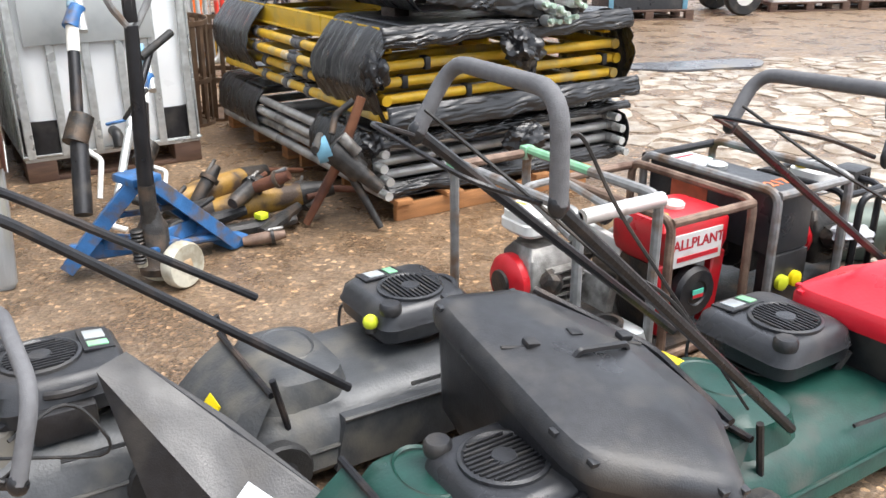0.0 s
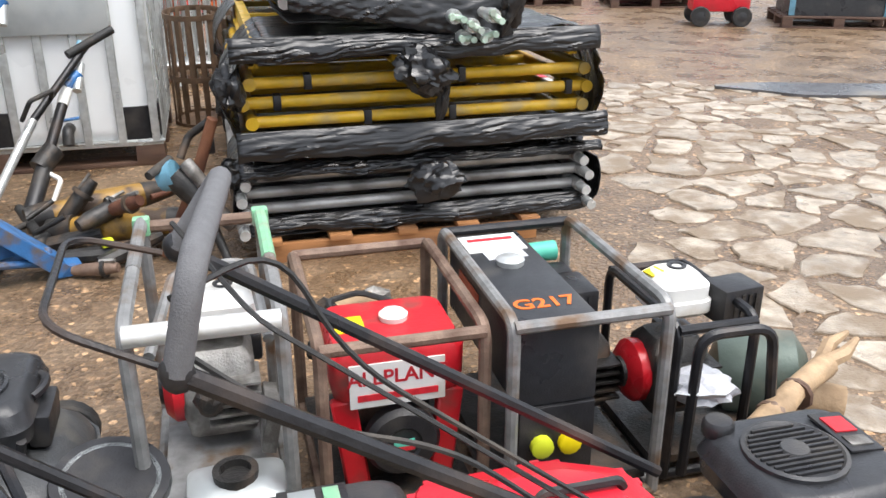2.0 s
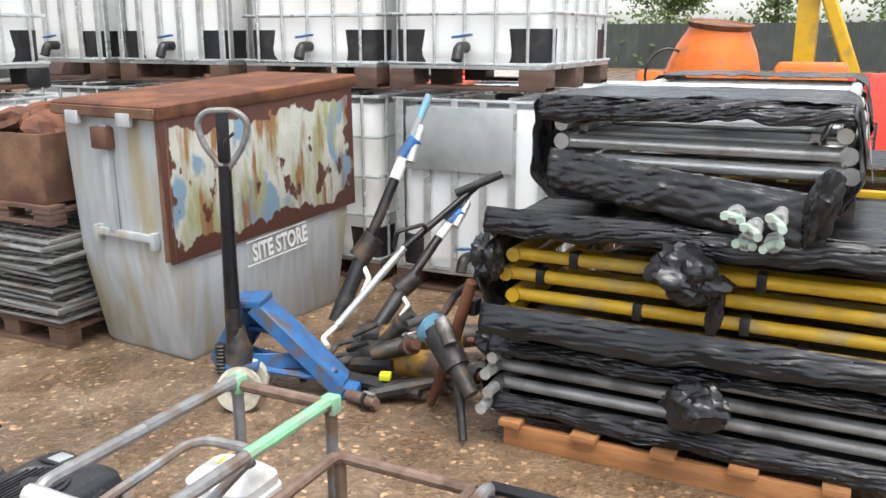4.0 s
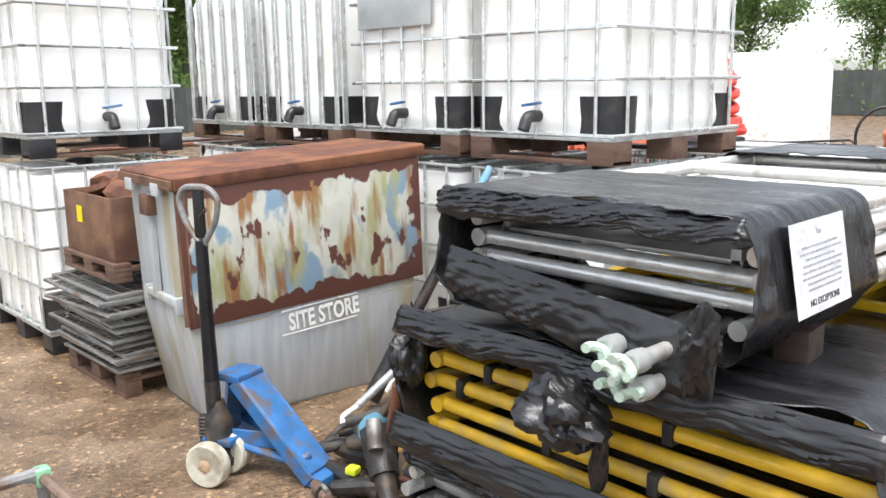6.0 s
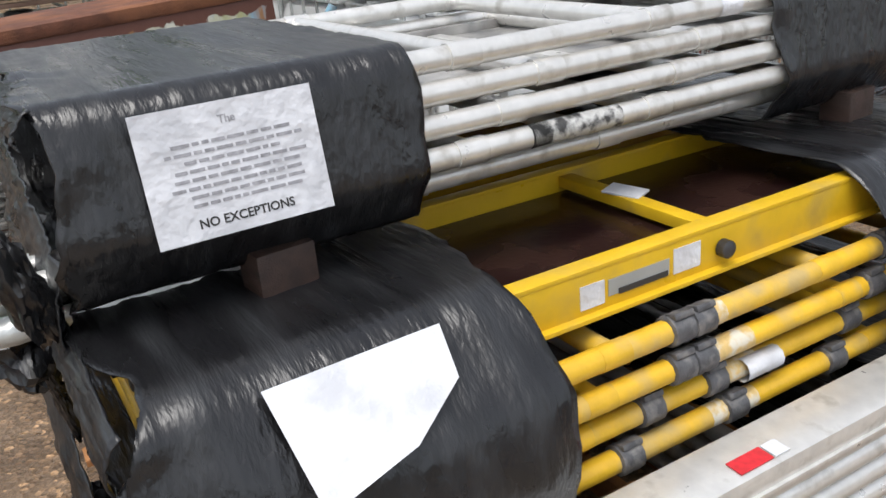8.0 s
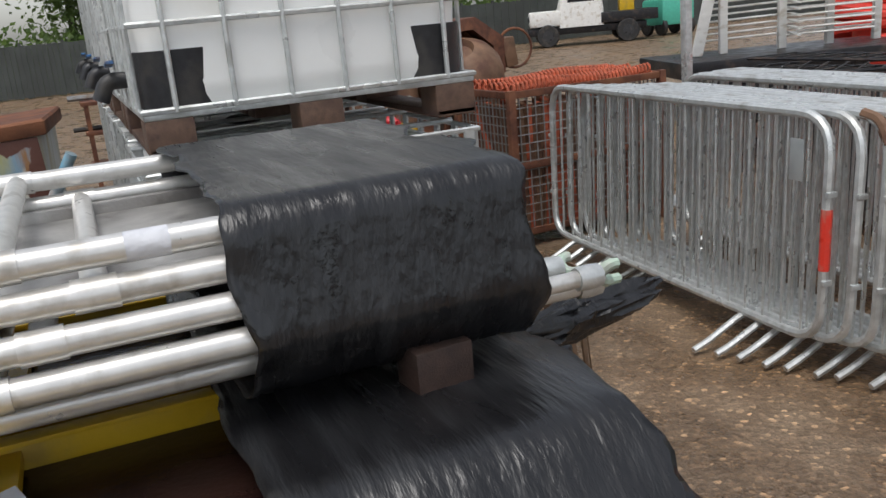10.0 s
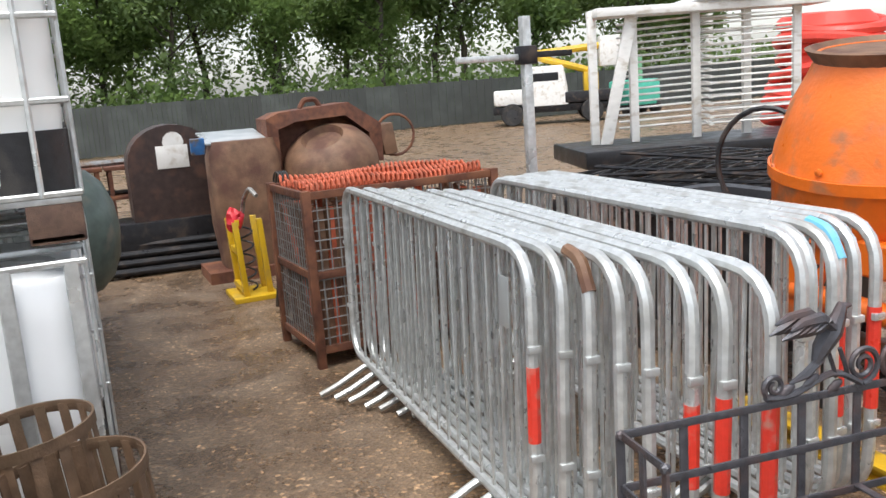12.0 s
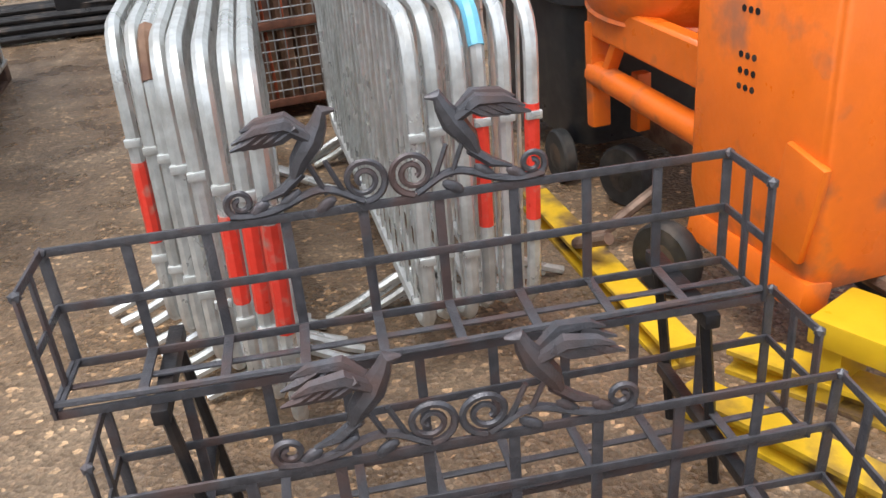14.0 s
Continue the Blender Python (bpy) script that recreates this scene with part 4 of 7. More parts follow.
def mower_engine(t, x, y, z0, z1, logo="grey_panel", bulb=True, turn=0):
    w = 0.32
    zb = z1 - 0.115
    e = part("engine_cover", loft([rrect(w - 0.05, w - 0.07, 0.04, zb), rrect(w - 0.01, w - 0.03, 0.045, zb + 0.012), rrect(w, w - 0.02, 0.05, zb + 0.05), rrect(w + 0.008, w - 0.012, 0.05, zb + 0.054), rrect(w, w - 0.02, 0.05, zb + 0.062), rrect(w - 0.015, w - 0.035, 0.05, z1 - 0.022), rrect(w - 0.05, w - 0.07, 0.05, z1 - 0.006), rrect(w - 0.07, w - 0.09, 0.05, z1 - 0.004)]), "grey_plastic", t, "dark grey engine cover", matrix=pose(x, y, 0, 0, 0, turn))
    for k in range(5):
        part("cooling_fin", lathe([(0.10, z0 - 0.02 + 0.02 * k), (0.125, z0 - 0.018 + 0.02 * k), (0.125, z0 - 0.012 + 0.02 * k), (0.10, z0 - 0.010 + 0.02 * k)], 16), "dark", e)
    part("crankcase", lathe([(0.15, z0 - 0.05), (0.155, z0 - 0.02), (0.105, z0 - 0.005), (0.10, zb + 0.01)], 18), "dark", e)
    d = part("recoil_disc", lathe([(0.098, z1 - 0.006), (0.098, z1 + 0.004), (0.090, z1 + 0.007), (0.084, z1 + 0.001), (0.03, z1 + 0.001), (0.026, z1 + 0.009), (0.012, z1 + 0.010)], 28, pose(-0.035, 0.0, 0)), "grey_plastic", e, "round slotted starter cover")
    for k in range(11):
        yy = -0.07 + 0.014 * k
        hw = math.sqrt(max(0.0, 0.084 ** 2 - yy * yy))
        part("slat", box((-0.035, yy, z1 + 0.004), (2 * hw, 0.005, 0.007), bevel=0.001), "black_plastic", d)
    part("fuel_cap", lathe([(0.03, 0), (0.032, 0.008), (0.032, 0.024), (0.026, 0.032), (0.01, 0.034)], 14, pose(-0.125, 0.115, z1 - 0.02)), "black_plastic", e)
    part("badge", box((0.10, 0.03, z1 - 0.001), (0.075, 0.13, 0.006), (0, 5, 0), bevel=0.002), "black_plastic", e)
    part("badge_print", box((0.10, 0.05, z1 + 0.0035), (0.05, 0.05, 0.004), (0, 5, 0), bevel=0.001), logo, e, "pale worn badge")
    part("badge_print", box((0.10, -0.005, z1 + 0.0035), (0.05, 0.03, 0.004), (0, 5, 0), bevel=0.001), "engine" if logo != "grey_panel" else "green_paint", e)
    part("pull_handle", tube([(-0.05, -0.145, z1 - 0.035), (-0.02, -0.165, z1 - 0.03), (0.03, -0.165, z1 - 0.03), (0.06, -0.145, z1 - 0.035)], 0.011, 7, round_r=0.02), "black_plastic", e)
    part("filter_box", box((-0.02, -0.155, zb + 0.01), (0.15, 0.05, 0.085), (6, 0, 0), bevel=0.014), "black_plastic", e)
    part("dipstick", tube([(-0.13, -0.11, z0 + 0.02), (-0.15, -0.13, zb + 0.03)], 0.012, 8), "black_plastic", e)
    mf = part("exhaust_guard", box((0.165, -0.02, z0 + 0.045), (0.05, 0.19, 0.085), (0, 8, 0), bevel=0.016), "alu", e, "pressed silver exhaust guard")
    for k in range(5):
        part("guard_slot", box((0.191, -0.02, z0 + 0.015 + 0.015 * k), (0.006, 0.14, 0.006), (0, 8, 0)), "dark", mf)
    part("spark_lead", tube([(0.12, 0.10, zb), (0.17, 0.13, zb + 0.02), (0.16, 0.15, z0), (0.08, 0.15, z0 - 0.01)], 0.005, 5, round_r=0.03), "rubber", e)
    if bulb:
        b = (-0.098, 0.165, z1 - 0.045)
        part("primer_bulb", clump((0.023, 0.023, 0.023), 1, 0.02, 2, pose(*b)), "lime", e, "lime yellow primer bulb")
        part("bulb_seat", tube([(b[0], b[1], b[2] - 0.03), (b[0], b[1], b[2] - 0.014)], 0.016, 8), "black_plastic", e)
    return e


def mower(m, label, deck="deck", engine=(0.12, 0, 0.2, 0.38), bars=None, loop=None, bulb=True, logo="grey_panel", length=0.86, width=0.5, ehub="grey_plastic", turn=0):
    t = thing("lawnmower", m, label, "lawnmower", "lawnmowers in a row")
    L, W = length, width
    part("deck", loft([rrect(L, W, 0.12, 0.05), rrect(L + 0.03, W + 0.03, 0.13, 0.07), rrect(L - 0.02, W - 0.02, 0.12, 0.16), rrect(L - 0.1, W - 0.1, 0.12, 0.205), rrect(L - 0.3, W - 0.2, 0.1, 0.225)]), deck, t)
    part("deck_ridge", loft([rrect(0.30, W - 0.1, 0.1, 0.19, cx=-L / 2 + 0.2), rrect(0.22, W - 0.16, 0.08, 0.27, cx=-L / 2 + 0.22), rrect(0.14, W - 0.25, 0.06, 0.285, cx=-L / 2 + 0.22)]), deck, t)
    for sx in (-1, 1):
        for sy in (-1, 1):
            wheel(t, (sx * (L / 2 - 0.09), sy * (W / 2 - 0.005), 0.085), 0.085, hub=ehub)
    mower_engine(t, *engine, logo=logo, bulb=bulb, turn=turn)
    if deck == "deck" and length > 0.8:
        part("side_skirt", loft([[Vector((a, -W / 2 + b, c)) for a, b, c in ((-0.20, 0.02, 0.05), (0.34, 0.02, 0.05), (0.34, -0.022, 0.05), (-0.20, -0.022, 0.05))], [Vector((a, -W / 2 + b, c)) for a, b, c in ((-0.16, 0.03, 0.185), (0.30, 0.03, 0.175), (0.30, -0.012, 0.175), (-0.16, -0.012, 0.185))]]), deck, t, "flat side skirt")
        part("skirt_lip", tube([(-0.165, -W / 2 - 0.012, 0.187), (0.305, -W / 2 - 0.012, 0.177)], 0.007, 6), deck, t)
    part("deck_seam", tube([Vector((p.x, p.y, 0.118)) for p in rrect(L + 0.012, W + 0.012, 0.125, 0)], 0.006, 5, closed=True), deck, t)
    part("rear_hood", loft([[Vector((-L / 2 + a, b, c)) for a, b, c in ((0.02, -W / 2 + 0.03, 0.14), (0.02, W / 2 - 0.03, 0.14), (-0.09, W / 2 - 0.05, 0.10), (-0.09, -W / 2 + 0.05, 0.10))], [Vector((-L / 2 + a, b, c)) for a, b, c in ((0.11, -W / 2 + 0.06, 0.275), (0.11, W / 2 - 0.06, 0.275), (0.03, W / 2 - 0.08, 0.235), (0.03, -W / 2 + 0.08, 0.235))]]), deck, t, "sloping rear discharge hood")
    part("hood_hinge", tube([(-L / 2 + 0.10, -W / 2 + 0.05, 0.28), (-L / 2 + 0.10, W / 2 - 0.05, 0.28)], 0.009, 7), "black_steel", t)
    part("recess_rim", lathe([(0.075, 0), (0.082, 0.004), (0.086, 0)], 22, pose(-L / 2 + 0.235, 0.03, 0.284) @ Matrix.Diagonal((0.8, 1.2, 1, 1)), ring=True), deck, t)
    part("yellow_warning_label", box((-L / 2 - 0.028, -0.06, 0.197), (0.004, 0.08, 0.085), (0, 39, 0)), "yellow_tag", t)
    part("deck_hose", tube([(0.05, -W / 2 + 0.02, 0.21), (0.2, -W / 2 - 0.01, 0.225), (0.32, -W / 2 + 0.05, 0.19)], 0.006, 5, round_r=0.04), "rubber", t)
    if bars and length > 0.75:
        for sy in (-1, 1):
            part("handle_bracket", tube([(-L / 2 + 0.14, sy * (W / 2 - 0.04), 0.15), (-L / 2 + 0.10, sy * (W / 2 - 0.035), 0.33)], 0.009, 7), "black_steel", t)
    if bars:
        for b in bars:
            part("handle_bar", tube(b, 0.0125, 8, round_r=0.05), "black_steel", t)
    if loop:
        hb = part("handle_loop", tube(loop, 0.0165, 10, round_r=0.07, n=6), "grip", t, "grey foam covered handle loop")
        l0, l1 = Vector(loop[0]), Vector(loop[-1])
        for p in (l0, l1):
            part("hinge", clump((0.021, 0.016, 0.026), 2, 0.15, 2, Matrix.Translation(p)), "black_plastic", hb)
        part("bail_lever", tube([l0 + Vector((-0.02, 0.02, 0)), l0 + Vector((-0.14, 0.05, 0.05)), l1 + Vector((-0.14, -0.05, 0.05)), l1 + Vector((-0.02, -0.02, 0))], 0.005, 6, round_r=0.05), "black_steel", hb)
        a, z = Vector(bars[0][0]), Vector(bars[0][-1])
        pts = [a.lerp(z, k / 12) + Vector((0.0, 0.012, 0.014 + 0.02 * math.sin(k * 1.1))) for k in range(13)]
        part("control_cable", tube([l1 + Vector((0, -0.03, 0.05)), l1.lerp(l0, 0.4) + Vector((0.1, 0, -0.06))] + pts[3:], 0.0042, 5, round_r=0.04), "rubber", hb)
        part("control_cable", tube([l0 + Vector((0, 0.02, 0.08)), l0 + Vector((0.12, 0.1, 0.1)), l0 + Vector((0.2, 0.08, -0.06)), a + Vector((-0.1, 0.05, 0.06))], 0.004, 5, round_r=0.1), "rubber", hb)
    return t


def local(m, pts):
    i = m.inverted()
    return [tuple(i @ Vector(p)) for p in pts]


m1 = pose(0.93, 1.97, 0)
mower(m1, "dusty dark mower with black engine and lime bulb", engine=(0.19, 0.05, 0.2, 0.37), bars=[local(m1, [(0.80, 1.75, 0.25), (0.09, 1.75, 0.845), (-0.2, 1.78, 1.0)]), local(m1, [(0.72, 2.18, 0.36), (0.15, 2.18, 0.765), (-0.15, 2.15, 0.95)])], turn=90)
m2 = pose(1.74, 1.21, 0)
mm2 = mower(m2, "green mower with black engine and grey foam handle loop", "green_deck", (0.13, 0.09, 0.19, 0.365), bars=[local(m2, [(1.58, 1.01, 0.26), (0.85, 1.01, 0.935)]), local(m2, [(1.60, 1.41, 0.34), (0.82, 1.41, 0.985)])], loop=local(m2, [(0.85, 1.01, 0.94), (0.845, 1.01, 1.125), (0.90, 1.41, 1.115), (0.82, 1.41, 0.985)]), bulb=False, length=0.80, turn=90)
m3 = pose(2.70, 1.16, 0)
mower(m3, "black mower with red and white badge and grey handle loop", "black_plastic", (0.06, 0.06, 0.2, 0.43), bars=[local(m3, [(2.46, 0.95, 0.40), (1.67, 0.95, 0.91)]), local(m3, [(2.52, 1.35, 0.33), (1.66, 1.35, 0.905)])], loop=local(m3, [(1.67, 0.95, 0.91), (1.70, 0.95, 1.04), (1.74, 1.35, 1.02), (1.66, 1.35, 0.905)]), bulb=False, logo="red_ink", length=0.72)
m4 = pose(0.07, 2.10, 0)
mower(m4, "black mower with silver exhaust guard and grey handle", "deck", (0.10, 0.0, 0.2, 0.375), bars=[local(m4, [(-0.2, 1.9, 0.26), (0.02, 1.5, 0.42)]), local(m4, [(-0.22, 2.3, 0.26), (-0.3, 2.1, 0.5)])], loop=local(m4, [(0.02, 1.5, 0.42), (0.075, 1.53, 0.58), (0.06, 1.86, 0.63), (-0.25, 2.0, 0.5)]), length=0.7, bulb=False)
m5 = pose(0.86, 1.27, 0)
t5 = mower(m5, "low green mower with black engine cover", "green_deck", (0.06, -0.08, 0.14, 0.335), bulb=False, length=0.66, width=0.44)
flap = thing("mower_rear_flap", Matrix(), "black plastic rear flap with a torn white sticker", "mower flap")
fb = bm_new()
fa = [(0.23, 1.80, 0.46), (0.29, 1.82, 0.47), (0.46, 1.64, 0.33), (0.62, 1.42, 0.17), (0.47, 1.36, 0.10), (0.28, 1.60, 0.13)]
lo = [fb.verts.new(p) for p in fa]
hi = [fb.verts.new((p[0] - 0.012, p[1] - 0.01, p[2] - 0.006)) for p in fa]
fb.faces.new(lo)
fb.faces.new(hi[::-1])
for i in range(6):
    fb.faces.new((lo[i - 1], hi[i - 1], hi[i], lo[i]))
bmesh.ops.recalc_face_normals(fb, faces=fb.faces)
part("flap", fb, "black_plastic", flap, smooth=False)
part("stand", box((0.40, 1.54, 0.06), (0.30, 0.06, 0.12), (0, 0, -50), bevel=0.02), "black_plastic", flap)
part("torn_sticker", box((0.465, 1.465, 0.205), (0.13, 0.045, 0.004), (32, 30, -48), bevel=0.001), "paper", flap)


def grass_box(m, outline, z0, z1, top, body, label, crown=0.03, ribs=True, lettering=""):
    t = thing("grass_box", m, label, "grass box", "mower grass boxes")
    c = sum((Vector((*p, 0)) for p in outline), Vector()) / len(outline)

    def ring(k, z):
        pts = [Vector((c.x + (p[0] - c.x) * k, c.y + (p[1] - c.y) * k, z)) for p in outline]
        out = []
        n = len(pts)
        for i in range(n):
            a, b, d = pts[i - 1], pts[i], pts[(i + 1) % n]
            for q in (0.0, 0.33, 0.67, 1.0):
                s0, s1 = b.lerp(a, 0.16), b.lerp(d, 0.16)
                out.append((1 - q) ** 2 * s0 + 2 * q * (1 - q) * b + q * q * s1)
        return out

    part("bin", loft([ring(0.72, z0), ring(0.80, z0 + 0.03), ring(0.95, z1 - 0.07)]), body, t, "black ribbed grass bin")
    lid = part("lid", loft([ring(0.985, z1 - 0.072), ring(1.0, z1 - 0.06), ring(1.0, z1 - 0.03), ring(0.95, z1 - 0.008), ring(0.86, z1), ring(0.55, z1 + crown * 0.7), ring(0.48, z1 + crown)]), top, t)
    if ribs:
        for k in range(5):
            part("vent_slot", box((c.x + 0.10 + 0.0 * k, c.y - 0.13 + 0.014 * k, z1 + 0.004), (0.07, 0.005, 0.008)), body, lid)
    part("carry_handle", tube([(c.x - 0.06, c.y + 0.03, z1 + crown - 0.004), (c.x - 0.05, c.y + 0.03, z1 + crown + 0.012), (c.x + 0.09, c.y + 0.03, z1 + crown + 0.012), (c.x + 0.10, c.y + 0.03, z1 + crown - 0.004)], 0.009, 6, round_r=0.01), body, lid)
    for p in ring(0.975, z1 - 0.02)[::2]:
        part("rim_clip", box(p, (0.02, 0.02, 0.012), bevel=0.003), top, lid)
    return t


gb2 = grass_box(Matrix(), [(0.95, 1.00), (1.24, 0.82), (1.40, 1.05), (1.40, 1.36), (1.22, 1.62), (0.95, 1.62)], 0.16, 0.475, "grey_plastic", "black_plastic", "large faded black mower grass box with pale lettering", 0.02, False)
for x, y in ((1.06, 1.345), (1.20, 1.36), (1.33, 1.325)):
    part("lid_clip", box((x, y, 0.492), (0.035, 0.03, 0.016), (0, 0, -6), bevel=0.005), "black_plastic", gb2)
part("frame_rail", tube([(1.40, 1.02, 0.455), (1.42, 1.30, 0.46), (1.27, 1.60, 0.46)], 0.011, 7, round_r=0.05), "black_steel", gb2, "black steel frame rail")
part("lid_seam", tube([(0.99, 1.36, 0.478), (1.10, 1.33, 0.488), (1.22, 1.36, 0.49), (1.37, 1.30, 0.478)], 0.005, 6), "black_plastic", gb2)
part("lid_flap", loft([[Vector(p) for p in ((1.02, 1.02, 0.472), (1.24, 0.90, 0.472), (1.36, 1.06, 0.472), (1.37, 1.28, 0.474), (1.12, 1.32, 0.474))], [Vector(p) for p in ((1.08, 1.06, 0.484), (1.23, 0.98, 0.484), (1.31, 1.08, 0.484), (1.31, 1.24, 0.486), (1.13, 1.27, 0.486))]]), "grey_plastic", gb2, "folded front half of the lid", smooth=False)
tilt = pose(1.18, 1.30, 0.44, 11, 9, 0) @ pose(-1.18, -1.30, -0.475)
gb2.matrix_world = tilt
words("TER", 0.075, "white", gb2, pose(1.125, 0.925, 0.33, 78, 0, -31), "lettering")
gb3 = grass_box(Matrix(), [(2.02, 0.94), (2.36, 0.90), (2.46, 1.08), (2.42, 1.30), (2.28, 1.37), (2.00, 1.36)], 0.11, 0.405, "red", "black_plastic", "bright red mower grass box with black base", 0.045)
part("pale_lettering", box((2.22, 0.905, 0.30), (0.05, 0.006, 0.035), (0, 0, -6)), "white", gb3)
part("pale_lettering", box((2.31, 0.90, 0.31), (0.035, 0.006, 0.035), (0, 0, -6)), "white", gb3)
tagged(part("yellow_label", box((1.52, 1.36, 0.30), (0.12, 0.05, 0.005), (20, 25, -35)), "yellow_tag"), "yellow warning label on a mower chute", "label")

# ---- framed machines ----


def small_engine(t, x, y, z, tank=None, body="engine", s=1.0, recoil="red_paint", turn=-90):
    e = part("engine_block", loft([rrect(0.17 * s, 0.15 * s, 0.02, 0), rrect(0.18 * s, 0.17 * s, 0.02, 0.05 * s), rrect(0.15 * s, 0.16 * s, 0.02, 0.17 * s), rrect(0.10 * s, 0.12 * s, 0.02, 0.2 * s)]), body, t, matrix=pose(x, y, z, 0, 0, turn))
    for k in range(5):
        part("cooling_fin", box((0.07 * s, 0.03 * s, (0.04 + 0.025 * k) * s), (0.10 * s, 0.12 * s, 0.006)), body, e)
    part("recoil_cover", lathe([(0.085 * s, 0), (0.085 * s, 0.03 * s), (0.065 * s, 0.05 * s), (0.03 * s, 0.055 * s)], 18, pose(-0.01, -0.075 * s, 0.09 * s, 90)), recoil, e)
    part("recoil_hub", lathe([(0.045 * s, 0.04 * s), (0.04 * s, 0.062 * s), (0.02 * s, 0.064 * s)], 14, pose(-0.01, -0.075 * s, 0.09 * s, 90)), "dark", e)
    part("exhaust", box((-0.09 * s, 0.06 * s, 0.14 * s), (0.08 * s, 0.09 * s, 0.07 * s), bevel=0.012), "black_plastic", e)
    part("carburettor", clump((0.04 * s, 0.035 * s, 0.04 * s), 3, 0.4, 2, pose(0.11 * s, -0.03, 0.11 * s)), "dark", e, smooth=False)
    if tank:
        w, d, z0, z1 = tank
        tk = part("fuel_tank", loft([rrect(w - 0.03, d - 0.03, 0.03, z0), rrect(w, d, 0.035, z0 + 0.015), rrect(w, d, 0.035, z0 + 0.045), rrect(w - 0.012, d - 0.012, 0.035, z0 + 0.05), rrect(w - 0.012, d - 0.012, 0.035, z1 - 0.02), rrect(w - 0.05, d - 0.05, 0.035, z1)]), "white", t, "white fuel tank", matrix=pose(x + 0.01, y + 0.02, 0))
        part("filler", lathe([(0.024, z1 - 0.004), (0.026, z1 + 0.004), (0.017, z1 + 0.004), (0.012, z1 - 0.002)], 16, pose(0.02, 0.03, 0)), "black_steel", tk)
        part("yellow_label", box((-w * 0.32, 0.02, z1 - 0.004), (0.04, 0.04, 0.004), (0, -10, 12)), "yellow_tag", tk)
    return e


def tube_cage(t, x0, x1, y0, y1, z1, r, front, sides, back):
    """Two side hoops, joined at front and back."""
    for x, mt in ((x0, sides), (x1, sides)):
        part("side_hoop", tube([(x, y0, 0.02), (x, y0, z1), (x, y1, z1), (x, y1, 0.02)], r, 9, round_r=0.05), mt, t)
        part("bottom_rail", tube([(x, y0, 0.02), (x, y1, 0.02)], r, 8), sides, t)
    part("front_bar", tube([(x0, y0, z1 - 0.012), (x1, y0, z1 - 0.012)], r, 9), front, t)
    part("back_bar", tube([(x0, y1, z1 - 0.012), (x1, y1, z1 - 0.012)], r, 9), back, t)
    part("bottom_bar", tube([(x0, y0, 0.025), (x1, y0, 0.025)], r, 8), sides, t)
    part("bottom_bar", tube([(x0, y1, 0.025), (x1, y1, 0.025)], r, 8), sides, t)


pump = thing("plate_pump", Matrix(), "grey tube framed engine pump with white tank and red recoil", "engine pump")
tube_cage(pump, 1.515, 1.825, 1.71, 2.36, 0.60, 0.0165, "alu", "frame_grey", "frame_brown")
part("padded_bar", tube([(1.515, 1.70, 0.592), (1.825, 1.70, 0.592)], 0.024, 10), "alu", pump, "silver wrapped front bar")
for x in (1.515, 1.825):
    part("green_end", tube([(x, 2.02, 0.601), (x, 2.355, 0.601)], 0.0172, 9), "green_paint" if x > 1.6 else "frame_grey", pump)
    part("corner_socket", box((x, 2.36, 0.59), (0.045, 0.04, 0.05), bevel=0.008), "green_paint", pump, "green corner socket")
part("inner_hoop", tube([(1.55, 1.78, 0.50), (1.60, 2.1, 0.56), (1.78, 2.12, 0.56), (1.80, 1.8, 0.50)], 0.013, 8, round_r=0.06), "frame_grey", pump)
part("base_plate", box((1.67, 1.97, 0.10), (0.27, 0.52, 0.012), bevel=0.003), "frame_grey", pump)
part("pump_head", loft([rrect(0.24, 0.17, 0.03, 0.106, cx=1.70, cy=1.77), rrect(0.22, 0.15, 0.03, 0.16, cx=1.70, cy=1.77), rrect(0.15, 0.1, 0.03, 0.18, cx=1.70, cy=1.77)]), "grey_panel", pump)
part("pump_port", lathe([(0.05, 0.17), (0.052, 0.20), (0.036, 0.20), (0.034, 0.183)], 16, pose(1.70, 1.765, 0)), "dark", pump)
small_engine(pump, 1.68, 2.10, 0.14, (0.205, 0.17, 0.395, 0.49), s=1.1)
part("side_box", box((1.79, 1.93, 0.22), (0.035, 0.17, 0.10), (0, 12, 0), bevel=0.004), "engine", pump)
drum = thing("blower_drum", pose(1.44, 1.70, 0.19), "pale grey round blower duct on the ground", "blower duct")
part("shell", lathe([(0.10, -0.16), (0.115, -0.15), (0.115, 0.09), (0.1, 0.10), (0.09, 0.10), (0.085, -0.02)], 22, pose(0, 0, 0, 14, 8, 0)), "grey_panel", drum)
part("rim", lathe([(0.118, 0.07), (0.122, 0.085), (0.118, 0.1)], 22, pose(0, 0, 0, 14, 8, 0)), "black_plastic", drum)

gen = thing("red_generator", Matrix(), "red generator in a rusty frame with a white sign", "generator")
tube_cage(gen, 1.90, 2.275, 1.72, 2.285, 0.505, 0.0155, "frame_brown", "frame_brown", "frame_brown")
tank = part("fuel_tank", loft([rrect(0.25, 0.20, 0.03, 0.30, cx=2.085, cy=1.895), rrect(0.30, 0.235, 0.03, 0.325, cx=2.085, cy=1.895), rrect(0.315, 0.25, 0.03, 0.36, cx=2.085, cy=1.895), rrect(0.32, 0.25, 0.03, 0.435, cx=2.085, cy=1.895), rrect(0.29, 0.22, 0.04, 0.462, cx=2.085, cy=1.895)]), "red_paint", gen, "red fuel tank")
part("filler_cap", lathe([(0.034, 0.459), (0.036, 0.475), (0.028, 0.482)], 12, pose(2.10, 1.90, 0)), "white", tank, "white filler cap")
